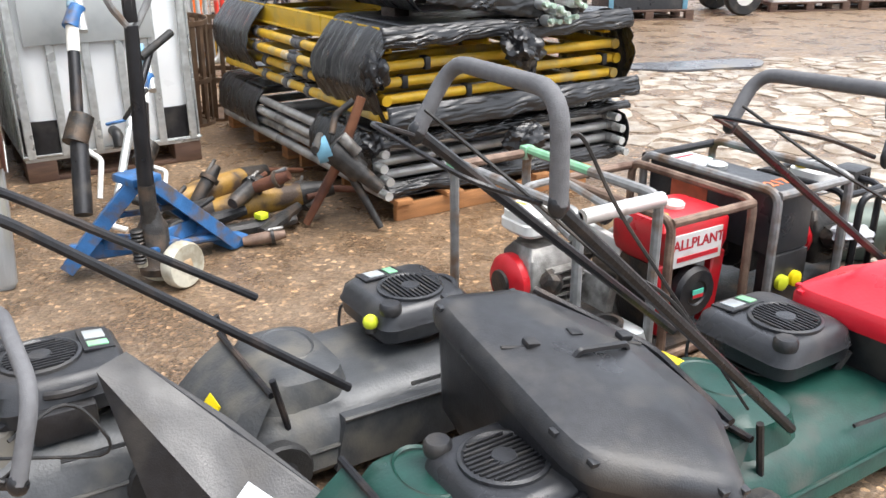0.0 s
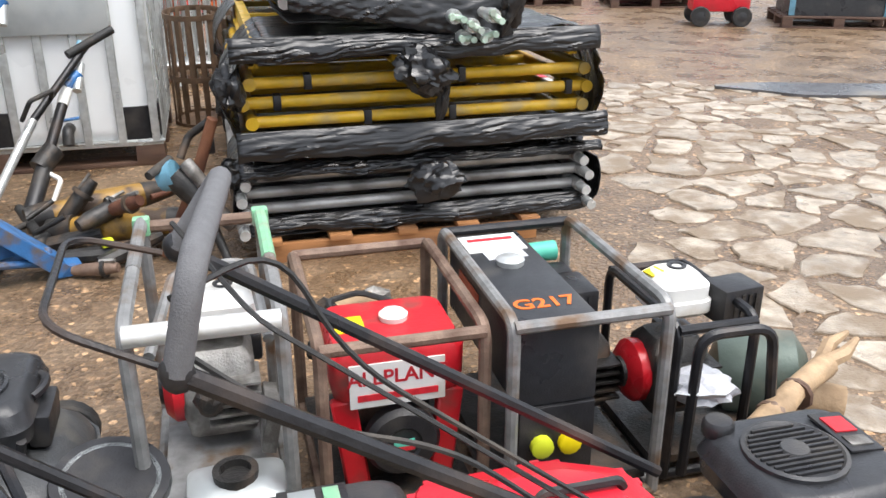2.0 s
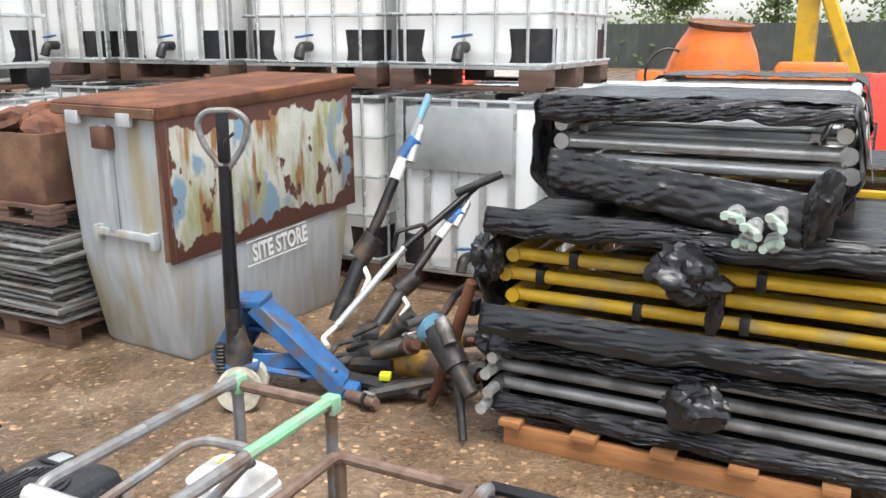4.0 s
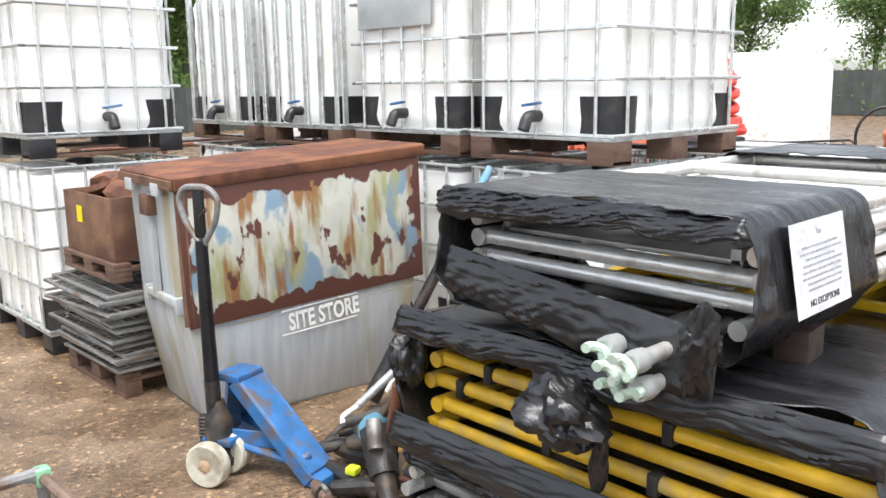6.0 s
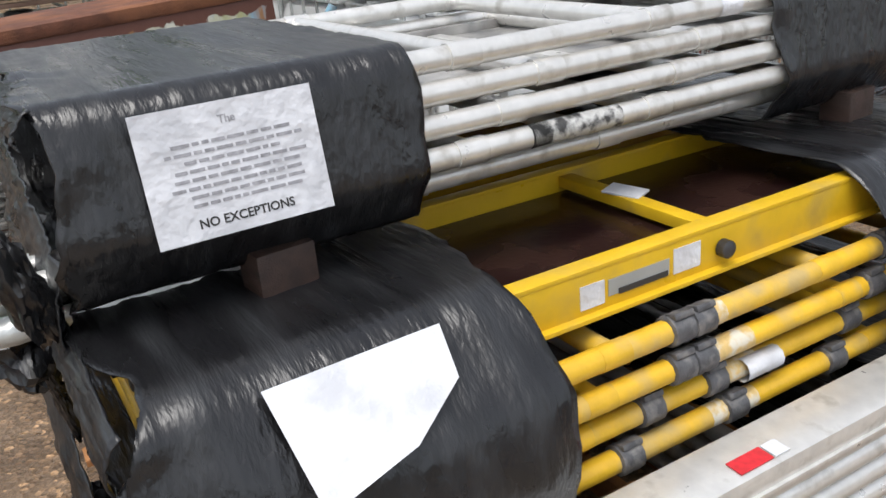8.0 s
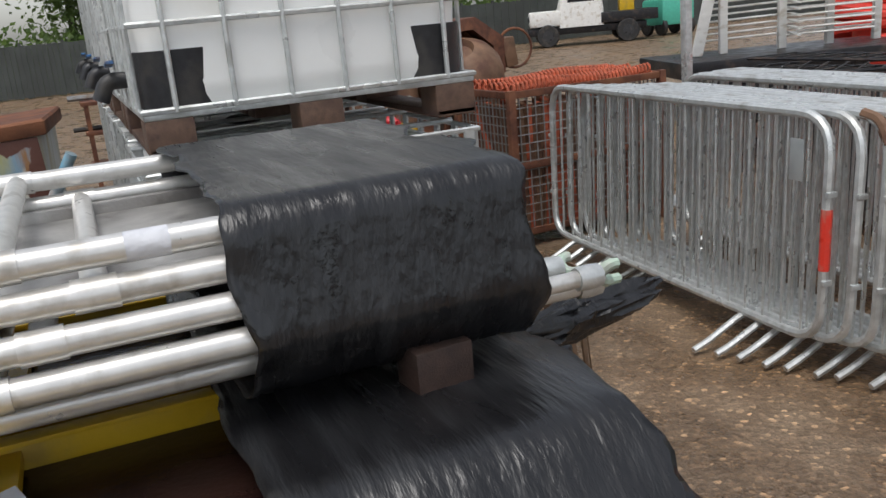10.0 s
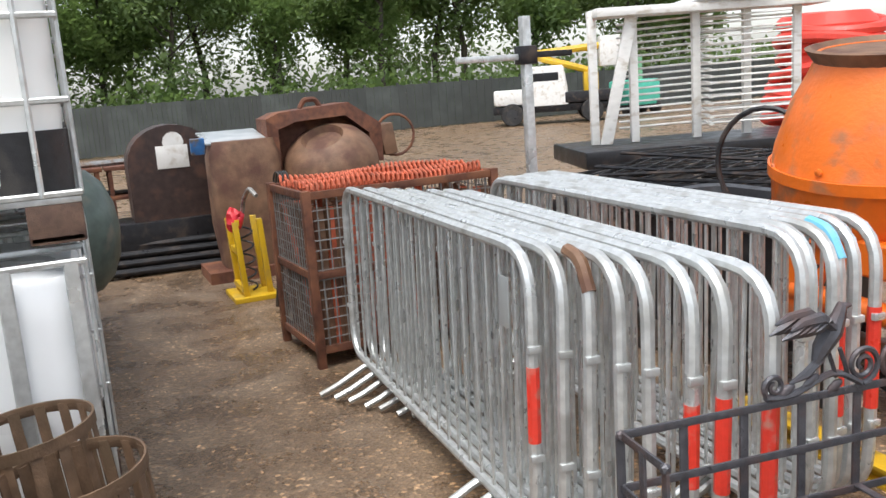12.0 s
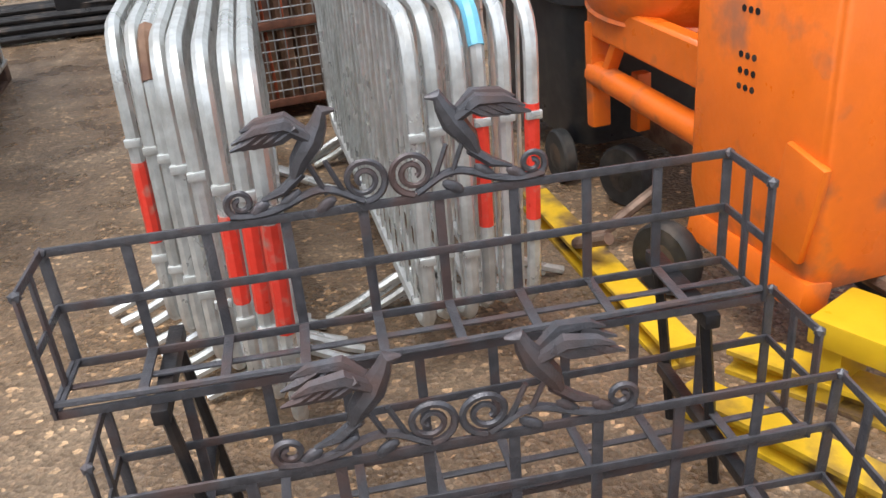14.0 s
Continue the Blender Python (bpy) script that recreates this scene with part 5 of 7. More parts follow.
part("yellow_label", box((1.99, 1.89, 0.4625), (0.07, 0.08, 0.003)), "yellow_tag", tank)
sign = part("sign", box((2.08, 1.765, 0.366), (0.225, 0.006, 0.112), bevel=0.002), "white", gen, "white sign with red lettering")
words("ALLPLANT", 0.05, "red_ink", sign, pose(2.08, 1.761, 0.385, 90), "lettering")
part("small_print", box((2.08, 1.761, 0.337), (0.19, 0.003, 0.016)), "red_ink", sign)
part("engine_shroud", loft([rrect(0.20, 0.16, 0.03, 0.05, cx=2.07, cy=1.93), rrect(0.22, 0.18, 0.03, 0.1, cx=2.07, cy=1.93), rrect(0.22, 0.18, 0.03, 0.298, cx=2.07, cy=1.93)]), "dark", gen)
for q in (-1, 1):
    part("tank_leg", slab_between((2.085 + 0.13 * q, 1.80, 0.32), (2.085 + 0.10 * q, 1.80, 0.06), 0.035, 0.06, bevel=0.006), "red_paint", gen, "red support leg")
part("recoil_drum", lathe([(0.09, 0), (0.092, 0.03), (0.08, 0.045), (0.045, 0.046), (0.04, 0.04)], 22, pose(2.09, 1.80, 0.20, 90)), "black_plastic", gen, "round black recoil starter")
part("recoil_badge", box((2.09, 1.752, 0.20), (0.05, 0.004, 0.03)), "teal", gen)
part("recoil_badge", box((2.09, 1.7515, 0.192), (0.05, 0.0042, 0.012)), "red_ink", gen)
part("alternator", lathe([(0.085, -0.1), (0.095, -0.08), (0.095, 0.09), (0.07, 0.11)], 18, pose(2.13, 2.13, 0.20, 90, 0, 20)), "engine", gen)
part("battery_box", box((2.20, 2.09, 0.29), (0.10, 0.13, 0.1), (0, 4, 8), bevel=0.012), "engine", gen)
part("air_filter", lathe([(0.055, -0.06), (0.06, -0.05), (0.06, 0.05), (0.05, 0.06)], 16, pose(2.06, 2.19, 0.33, 0, 80, 5)), "tan", gen, "beige round air filter")
part("side_rail", box((1.965, 2.08, 0.32), (0.03, 0.18, 0.05), (8, 0, 4), bevel=0.004), "white", gen)
for k, (gx, gy, gz, gs) in enumerate(((1.98, 2.20, 0.24, 0.07), (2.05, 2.05, 0.36, 0.05), (2.20, 2.20, 0.27, 0.06), (2.16, 2.03, 0.38, 0.045), (1.97, 2.10, 0.40, 0.04), (2.12, 2.24, 0.36, 0.05))):
    part("engine_fitting", clump((gs, gs * 0.8, gs * 0.7), k + 11, 0.5, 2, pose(gx, gy, gz, 20 * k, 30 * k, 40 * k)), "engine" if k % 2 else "dark", gen, smooth=False)
part("fuel_pipe", tube([(2.0, 1.98, 0.40), (1.96, 2.08, 0.44), (2.06, 2.16, 0.42), (2.16, 2.1, 0.40)], 0.008, 6, round_r=0.03), "rubber", gen)
part("oily_parts", clump((0.09, 0.07, 0.05), 5, 0.6, 3, pose(2.08, 2.08, 0.31)), "engine", gen, smooth=False)
part("base_plate", box((2.085, 2.0, 0.045), (0.36, 0.54, 0.012)), "dark", gen)

gen2 = thing("box_generator", Matrix(), "dark grey boxed generator with orange number in a tube frame", "generator")
tube_cage(gen2, 2.322, 2.70, 1.66, 2.27, 0.535, 0.0155, "frame_grey", "frame_grey", "black_steel")
part("tank_case", box((2.437, 1.965, 0.41), (0.20, 0.575, 0.215), bevel=0.008), "grey_plastic", gen2, "scuffed dark grey case")
words("G217", 0.07, "orange", gen2, pose(2.437, 1.775, 0.5185), "number")
part("white_label", box((2.437, 2.17, 0.5185), (0.165, 0.12, 0.002)), "white", gen2)
part("red_strip", box((2.437, 2.195, 0.5198), (0.13, 0.018, 0.002)), "red_ink", gen2)
part("white_label", box((2.445, 2.085, 0.5188), (0.11, 0.06, 0.002), (0, 0, 2)), "paper", gen2)
part("filler_cap", lathe([(0.036, 0.516), (0.038, 0.532), (0.026, 0.539)], 14, pose(2.437, 2.02, 0)), "galv", gen2)
part("control_box", box((2.44, 1.70, 0.20), (0.19, 0.06, 0.2), bevel=0.006), "black_plastic", gen2)
for x in (2.40, 2.47):
    part("yellow_socket", lathe([(0.028, 0), (0.028, 0.02), (0.02, 0.024)], 12, pose(x, 1.672, 0.20, 90)), "lime" if x < 2.45 else "yellow_tag", gen2, "yellow socket cover")
part("number", box((2.334, 2.05, 0.43), (0.003, 0.17, 0.07)), "orange_rust", gen2)
small_engine(gen2, 2.615, 1.99, 0.12, None, "dark", 1.0, "black_plastic")
part("air_box", box((2.61, 2.03, 0.40), (0.12, 0.14, 0.08), bevel=0.01), "black_plastic", gen2)
for k in range(4):
    part("vent_slot", box((2.575 + 0.022 * k, 1.958, 0.40), (0.008, 0.004, 0.05)), "grey_plastic", gen2)
part("air_box", box((2.605, 2.15, 0.40), (0.11, 0.08, 0.07), bevel=0.01), "black_plastic", gen2)
part("mint_cover", lathe([(0.028, -0.06), (0.03, 0.05)], 10, pose(2.60, 2.235, 0.45, 0, 90, 0)), "teal", gen2, "mint green sleeve")
part("undertray", box((2.50, 1.96, 0.06), (0.38, 0.56, 0.03), bevel=0.004), "dark", gen2)

wp = thing("water_pump", Matrix(), "water pump with white tank in a black tube frame", "water pump")
tube_cage(wp, 2.755, 2.965, 1.70, 2.08, 0.45, 0.013, "black_steel", "black_steel", "black_steel")
part("front_hoop", tube([(2.78, 1.66, 0.05), (2.79, 1.66, 0.44), (2.97, 1.64, 0.45), (3.0, 1.62, 0.06)], 0.0135, 8, round_r=0.05), "black_steel", wp)
small_engine(wp, 2.84, 1.88, 0.14, (0.16, 0.16, 0.395, 0.50), "dark")
part("air_box", box((2.985, 1.84, 0.43), (0.12, 0.10, 0.10), (0, 0, 6), bevel=0.008), "black_plastic", wp)
for k in range(5):
    part("grille_slat", box((2.945 + 0.02 * k, 1.788, 0.43), (0.01, 0.004, 0.07), (0, 0, 6)), "dark", wp)
part("torn_wrapping", clump((0.09, 0.06, 0.05), 9, 0.7, 3, pose(2.84, 1.70, 0.27)), "paper", wp, "torn white wrapping", smooth=False)
part("pump_casing", lathe([(0.05, -0.13), (0.11, -0.10), (0.125, 0.0), (0.11, 0.10), (0.05, 0.13)], 18, pose(3.13, 1.88, 0.17, 80, 0, 60)), "army", wp, "grey green cast pump casing")
part("base_plate", box((2.92, 1.88, 0.07), (0.40, 0.36, 0.02)), "dark", wp)
part("inlet", tube([(3.2, 1.8, 0.13), (3.3, 1.73, 0.12)], 0.055, 12), "tan", wp)
noz = thing("wrapped_nozzle", Matrix(), "tan cloth wrapped pipe with a forked tip", "pipe")
part("pipe", tube([(2.78, 1.49, 0.20), (2.95, 1.58, 0.23), (3.08, 1.66, 0.25), (3.22, 1.73, 0.26)], [0.035, 0.038, 0.03, 0.034], 10), "tan", noz)
for s in (-1, 1):
    part("fork_prong", tube([(3.20, 1.73, 0.26), (3.28, 1.77 + 0.03 * s, 0.275), (3.37, 1.82 + 0.02 * s, 0.28)], [0.022, 0.02, 0.008], 7), "tan", noz)
for k in range(3):
    part("wire_wrap", lathe([(0.042, -0.008), (0.045, 0), (0.042, 0.008)], 10, Matrix.Translation((2.86 + 0.11 * k, 1.535 + 0.06 * k, 0.215 + 0.012 * k)) @ pose(0, 0, 0, 0, 85, 28)), "frame_brown", noz)
part("prop", box((2.92, 1.56, 0.095), (0.08, 0.08, 0.19), bevel=0.01), "dark", noz)

# ---- pallet truck ----
jack = thing("pallet_truck", Matrix(), "chipped blue pallet truck with dark handle and cream wheels", "pallet truck")
for a, b in (((0.715, 3.44, 0.42), (1.07, 3.56, 0.05)), ((0.69, 3.46, 0.41), (0.41, 3.57, 0.07))):
    part("fork", slab_between(a, b, 0.15, 0.035, bevel=0.008), "blue", jack, "blue steel fork arm")
    d = (Vector(b) - Vector(a)).normalized()
    s = d.cross(Vector((0, 0, 1))).normalized() * 0.075
    for q in (-1, 1):
        part("fork_side", slab_between(Vector(a) + s * q + Vector((0, 0, -0.02)), Vector(b) + s * q + Vector((0, 0, -0.02)), 0.012, 0.06, bevel=0.002), "blue", jack)
part("fork_tip", box((1.085, 3.565, 0.03), (0.11, 0.15, 0.05), (0, 0, 18), bevel=0.015), "blue", jack)
part("head_plate", box((0.69, 3.43, 0.415), (0.13, 0.16, 0.035), (0, 0, 18), bevel=0.01), "blue", jack)
part("base_frame", slab_between((0.41, 3.54, 0.11), (1.05, 3.52, 0.09), 0.05, 0.075, bevel=0.01), "blue", jack)
part("link_rod", tube([(0.72, 3.34, 0.14), (1.0, 3.5, 0.08)], 0.016, 8), "blue", jack)
for q in (-1, 1):
    part("cross_plate", slab_between((0.70 + 0.02 * q, 3.33, 0.17), (0.73 + 0.19 * q, 3.50, 0.15), 0.012, 0.07, bevel=0.003), "blue", jack)
part("tie_bar", tube([(0.56, 3.53, 0.24), (0.88, 3.52, 0.24)], 0.014, 8), "blue", jack)
part("yoke", box((0.72, 3.31, 0.16), (0.14, 0.09, 0.03), (0, 0, 28), bevel=0.008), "blue", jack)
part("hydraulic_pump", lathe([(0.07, 0.05), (0.075, 0.08), (0.06, 0.10), (0.06, 0.24), (0.045, 0.27), (0.03, 0.33)], 16, pose(0.70, 3.31, 0)), "dark", jack, "greasy hydraulic pump")
for k in range(9):
    part("spring_coil", lathe([(0.022, 0.11 + 0.016 * k), (0.027, 0.116 + 0.016 * k), (0.022, 0.122 + 0.016 * k)], 10, pose(0.63, 3.28, 0)), "dark", jack)
for s in (-1, 1):
    wh = part("steer_wheel", lathe([(0.05, -0.028), (0.088, -0.03), (0.095, -0.02), (0.095, 0.02), (0.088, 0.03), (0.05, 0.028)], 22, Matrix.Translation((0.745 + 0.03 * s, 3.275 - 0.062 * s, 0.095)) @ pose(0, 0, 0, 0, 90, -62)), "cream", jack, "cream nylon wheel")
    part("spokes", lathe([(0.015, -0.034), (0.03, -0.03), (0.055, -0.012), (0.055, 0.012), (0.03, 0.03), (0.015, 0.034)], 5, Matrix.Translation((0.745 + 0.03 * s, 3.275 - 0.062 * s, 0.095)) @ pose(0, 0, 0, 0, 90, -62)), "tan", wh)
hd = part("handle_tube", tube([(0.69, 3.30, 0.30), (0.70, 3.29, 0.62), (0.715, 3.28, 1.02)], [0.034, 0.03, 0.026], 10), "black_steel", jack, "dark steel handle")
part("handle_sleeve", tube([(0.69, 3.30, 0.26), (0.695, 3.295, 0.42)], 0.034, 10), "dark", hd)
part("grip_loop", tube([(0.715, 3.28, 1.0), (0.64, 3.25, 1.10), (0.62, 3.24, 1.19), (0.66, 3.25, 1.235), (0.77, 3.29, 1.24), (0.82, 3.31, 1.20), (0.80, 3.31, 1.11), (0.725, 3.285, 1.0)], 0.013, 8, round_r=0.05), "frame_grey", hd)
part("release_lever", tube([(0.716, 3.28, 1.04), (0.73, 3.275, 1.12), (0.77, 3.28, 1.15)], 0.007, 6), "dark", hd)
part("tiller_plate", box((0.717, 3.279, 1.13), (0.05, 0.018, 0.20), (0, 0, 20), bevel=0.005), "black_steel", hd)

# ---- breakers and road drills on the ground ----


def tool(name, label, category, segs, group=""):
    t = thing(name, Matrix(), label, category, group)
    for nm, pts, r, mt, *lab in segs:
        part(nm, tube(pts, r, 10, round_r=0.02 if len(pts) > 2 and not isinstance(r, list) else 0), mt, t, lab[0] if lab else "")
    return t


random.seed(9)
for k, (a, b) in enumerate((((1.10, 3.82, 0.09), (1.50, 3.72, 0.13)), ((0.98, 4.02, 0.10), (1.36, 4.16, 0.12)))):
    a, b = Vector(a), Vector(b)
    d = (b - a).normalized()
    sd = d.cross(Vector((0, 0, 1))).normalized()
    t = tool("road_breaker", "worn yellow pneumatic breaker lying on the ground", "breaker", (
        ("body", [a, a.lerp(b, 0.3), b], [0.055, 0.07, 0.058], "yellow_dirty", "scratched yellow body"),
        ("front_head", [b, b + d * 0.07, b + d * 0.16], [0.06, 0.05, 0.035], "dark"),
        ("chisel", [b + d * 0.15, b + d * 0.42 - Vector((0, 0, 0.07))], [0.018, 0.013], "rust"),
        ("back_head", [a - d * 0.11, a], [0.06, 0.07], "dark"),
        ("grip_bar", [a - d * 0.1 + sd * 0.20, a - d * 0.1 - sd * 0.20], 0.022, "rubber"),
        ("throttle_lever", [a - d * 0.12 + sd * 0.1 + Vector((0, 0, 0.04)), a + sd * 0.08 + Vector((0, 0, 0.09))], 0.012, "dark"),
        ("retainer", [b + d * 0.02 + sd * 0.07, b + d * 0.12 + sd * 0.05, b + d * 0.12 - sd * 0.05], 0.014, "rust"),
        ("hose_tail", [a - d * 0.05, a - d * 0.2 + sd * 0.1, a - d * 0.22 + sd * 0.3 - Vector((0, 0, 0.06))], 0.014, "rubber")), "pneumatic breakers")
for k, (a, b) in enumerate((((1.05, 3.62, 0.045), (1.42, 3.60, 0.05)), ((1.22, 3.52, 0.04), (1.46, 3.66, 0.09)), ((0.95, 3.75, 0.05), (1.22, 3.72, 0.10)))):
    tagged(part("steel_shank", tube([a, Vector(a).lerp(Vector(b), 0.5), b], [0.03, 0.036, 0.024], 9), "dark"), "oily dark tool shank lying on the ground", "tool shank", "tool shanks")
for a, b, r, mt in (((1.02, 3.92, 0.08), (1.18, 3.98, 0.26), 0.034, "dark"), ((1.26, 3.74, 0.19), (1.40, 3.60, 0.27), 0.03, "rust"), ((1.14, 3.66, 0.16), (1.33, 3.80, 0.21), 0.038, "dark"), ((1.40, 3.86, 0.06), (1.58, 3.66, 0.10), 0.034, "engine"), ((1.50, 3.78, 0.05), (1.62, 3.98, 0.09), 0.04, "dark"), ((1.12, 3.50, 0.03), (1.30, 3.44, 0.05), 0.026, "frame_brown")):
    a, b = Vector(a), Vector(b)
    bs = thing("breaker_backhead", Matrix(), "greasy dark breaker back head lying in the tool heap", "tool part", "greasy tool parts")
    part("casting", tube([a, a.lerp(b, 0.2), a.lerp(b, 0.7), b], [r * 0.7, r, r * 1.1, r * 0.75], 10), mt, bs)
    part("flange", tube([a.lerp(b, 0.66), a.lerp(b, 0.74)], r * 1.45, 10), "dark", bs)
    part("bolt", tube([a.lerp(b, 0.6) + Vector((0, 0, r * 1.2)), a.lerp(b, 0.95) + Vector((0, 0, r * 1.2))], 0.009, 6), "engine", bs)
tagged(part("hand_grip", box((1.25, 3.60, 0.10), (0.05, 0.05, 0.03), (0, 0, 20), bevel=0.008), "lime"), "small yellow cap on a tool shank", "tool cap")
tool("rock_drill", "dark greasy rock drill with a pale blue head", "rock drill", (
    ("leg", [(1.47, 3.60, 0.02), (1.62, 3.50, 0.34), (1.72, 3.46, 0.62)], [0.018, 0.026, 0.022], "rust"),
    ("leg", [(1.74, 3.35, 0.02), (1.63, 3.50, 0.33)], [0.016, 0.024], "dark"),
    ("body", [(1.56, 3.48, 0.40), (1.68, 3.42, 0.28)], [0.062, 0.055], "dark"),
    ("head", [(1.50, 3.50, 0.38), (1.56, 3.48, 0.40)], [0.05, 0.065], "blue_pale", "pale blue casting"),
    ("chuck", [(1.68, 3.42, 0.28), (1.76, 3.38, 0.20)], [0.04, 0.03], "dark"),
    ("grip", [(1.46, 3.42, 0.42), (1.54, 3.54, 0.45)], 0.018, "rubber"),
    ("inlet_pipe", [(1.58, 3.50, 0.46), (1.62, 3.53, 0.54), (1.70, 3.5, 0.60)], 0.016, "dark"),
    ("valve_chest", [(1.6, 3.44, 0.46), (1.66, 3.40, 0.38)], 0.028, "engine")))
for a, b, s in (((0.58, 4.22, 0.05), (0.80, 4.88, 1.20), 1.0), ((0.86, 4.12, 0.05), (1.10, 4.86, 0.74), 0.85)):
    a, b = Vector(a), Vector(b)

    def P(k, dx=0, dz=0):
        return a.lerp(b, k) + Vector((dx, 0, dz))

    tool("long_reach_tool", "long black and silver pole tool leaning on a tank", "pole tool", (
        ("lower_sleeve", [P(0), P(0.34)], 0.045 * s, "black_plastic", "thick black sleeve"),
        ("joint_knuckle", [P(0.27, -0.02), P(0.37, 0.02)], 0.062 * s, "dark"),
        ("shaft", [P(0.34), P(0.72)], 0.03 * s, "black_steel"),
        ("white_band", [P(0.62), P(0.72)], 0.033 * s, "white"),
        ("blue_valve", [P(0.72, -0.01), P(0.80, 0.03)], 0.042 * s, "blue", "blue valve body"),
        ("silver_head", [P(0.70, 0.05, 0.0), P(0.86, 0.03)], 0.026 * s, "galv"),
        ("tip", [P(0.80), P(1.0)], 0.022 * s, "blue_pale"),
        ("side_bracket", [P(0.05, 0.08), P(0.18, 0.10, 0.02), P(0.24, 0.03)], 0.014 * s, "white")), "leaning pole tools")
tool("long_bar", "silver and black bar leaning across the pole tools", "steel bar", (
    ("lower_bar", [(0.70, 4.05, 0.10), (0.90, 4.40, 0.45)], 0.021, "galv"),
    ("upper_bar", [(0.90, 4.40, 0.45), (1.14, 4.80, 0.74)], 0.019, "black_steel"),
    ("end_grip", [(1.05, 4.70, 0.70), (1.26, 4.84, 0.80)], 0.022, "rubber"),
    ("trigger_guard", [(0.86, 4.36, 0.46), (0.92, 4.30, 0.56), (1.0, 4.42, 0.58), (0.98, 4.5, 0.54)], 0.011, "rubber"),
    ("foot_hook", [(0.70, 4.05, 0.10), (0.66, 3.98, 0.05), (0.72, 3.94, 0.03)], 0.014, "white")))

# ---- wire cage of rusty springs ----
cage = thing("wire_cage_bin", pose(-0.95, 8.10, 0, 0, 0, 3), "rusty wire mesh stillage full of orange red coil springs", "stillage")
hx, hy, hz = 0.36, 0.62, 1.06
for sx in (-1, 1):
    for sy in (-1, 1):
        part("corner_post", box((sx * hx, sy * hy, hz / 2), (0.05, 0.05, hz), bevel=0.004), "rust", cage)
for z in (0.11, 0.56, hz - 0.03):
    for sy in (-1, 1):
        part("rail", box((0, sy * hy, z), (2 * hx - 0.05, 0.03, 0.045), bevel=0.003), "rust", cage)
    for sx in (-1, 1):
        part("rail", box((sx * hx, 0, z), (0.03, 2 * hy - 0.05, 0.045), bevel=0.003), "rust", cage)
part("floor_plate", box((0, 0, 0.10), (2 * hx, 2 * hy, 0.02)), "rust", cage)
hw_x = part("mesh_wire", tube([(0, 0, 0.12), (0, 0, hz - 0.04)], 0.0048, 4), "mesh_steel", cage, matrix=pose(hx, -hy + 0.06, 0))
for sx in (-1, 1):
    for i in range(1, 20):
        piece("mesh_wire", hw_x.data, cage, pose(sx * hx, -hy + i * 2 * hy / 20, 0))
for sy in (-1, 1):
    for i in range(1, 15):
        piece("mesh_wire", hw_x.data, cage, pose(-hx + i * 2 * hx / 15, sy * hy, 0))
for k in range(1, 15):
    z = 0.12 + k * (hz - 0.18) / 15
    part("mesh_ring", tube([(-hx, -hy, z), (hx, -hy, z), (hx, hy, z), (-hx, hy, z)], 0.0048, 4, closed=True), "mesh_steel", cage)
load = thing("spring_load", pose(-0.95, 8.10, 0, 0, 0, 3), "orange red rusty coil springs laid in rows in the stillage", "coil springs", kind="stuff")
random.seed(5)
lk = bm_new()
for k in range(9):
    x, z, r0 = -hx + 0.05 + k * (2 * hx - 0.1) / 8, hz + 0.012 * math.sin(5 * k) - 0.005, 0.036
    turns = 34 + k % 3
    pts = []
    for q in range(turns * 8):
        a = 2 * math.pi * q / 8
        y = -hy + 0.05 + (2 * hy - 0.10) * q / (turns * 8)
        pts.append(Vector((x + r0 * math.cos(a) + 0.012 * math.sin(4 * y + k), y, z + r0 * math.sin(a) + 0.014 * math.sin(7 * y + 2 * k))))
    tube(pts, 0.0085, 5, lk)
part("coils", lk, "orange_rust", load)
for k in range(90):
    a = random.uniform(-hy + 0.06, hy - 0.06)
    part("spring_bundle", tube([(random.uniform(-0.31, 0.31) if k % 2 else 0.325, a, 0.13), (0.31 if not k % 2 else random.uniform(-0.31, 0.31), a + random.uniform(-0.05, 0.05), 0.95)], 0.028, 5), "rust_pale" if k % 3 else "orange_rust", load)
for k in range(60):
    a = random.uniform(-hx + 0.05, hx - 0.05)
    part("spring_bundle", tube([(a, -hy + 0.05 + random.uniform(0, 0.06), 0.13), (a + random.uniform(-0.05, 0.05), -hy + 0.05, 0.95)], 0.026, 5), "rust_pale" if k % 2 else "rust", load)

# ---- round slatted baskets ----
for x, y, zt, r in ((1.65, 6.14, 0.75, 0.185), (1.93, 6.25, 0.71, 0.185)):
    tb = thing("slatted_basket", pose(x, y, 0, 4, -3, 20 * x), "round rusty slatted basket with a flat hoop rim", "basket", "slatted baskets")
    for z in (zt - 0.012, zt * 0.45, 0.02):
        part("hoop", lathe([(r + 0.004, z - 0.017), (r + 0.008, z - 0.017), (r + 0.008, z + 0.017), (r + 0.002, z + 0.017), (r - 0.001, z)], 28, ring=True), "tub", tb)
    sl = part("slat", box((0, 0, zt / 2), (0.005, 0.032, zt - 0.01), bevel=0.001), "tub", tb, matrix=pose(r, 0, 0))
    for k in range(1, 16):
        a = 22.5 * k
        piece("slat", sl.data, tb, pose(r * math.cos(radians(a)), r * math.sin(radians(a)), 0, 0, 0, a))
    part("base_disc", lathe([(r * 0.97, 0.006), (r * 0.97, 0.02)], 24), "tub", tb)

# ---- wrought iron window box planters ----


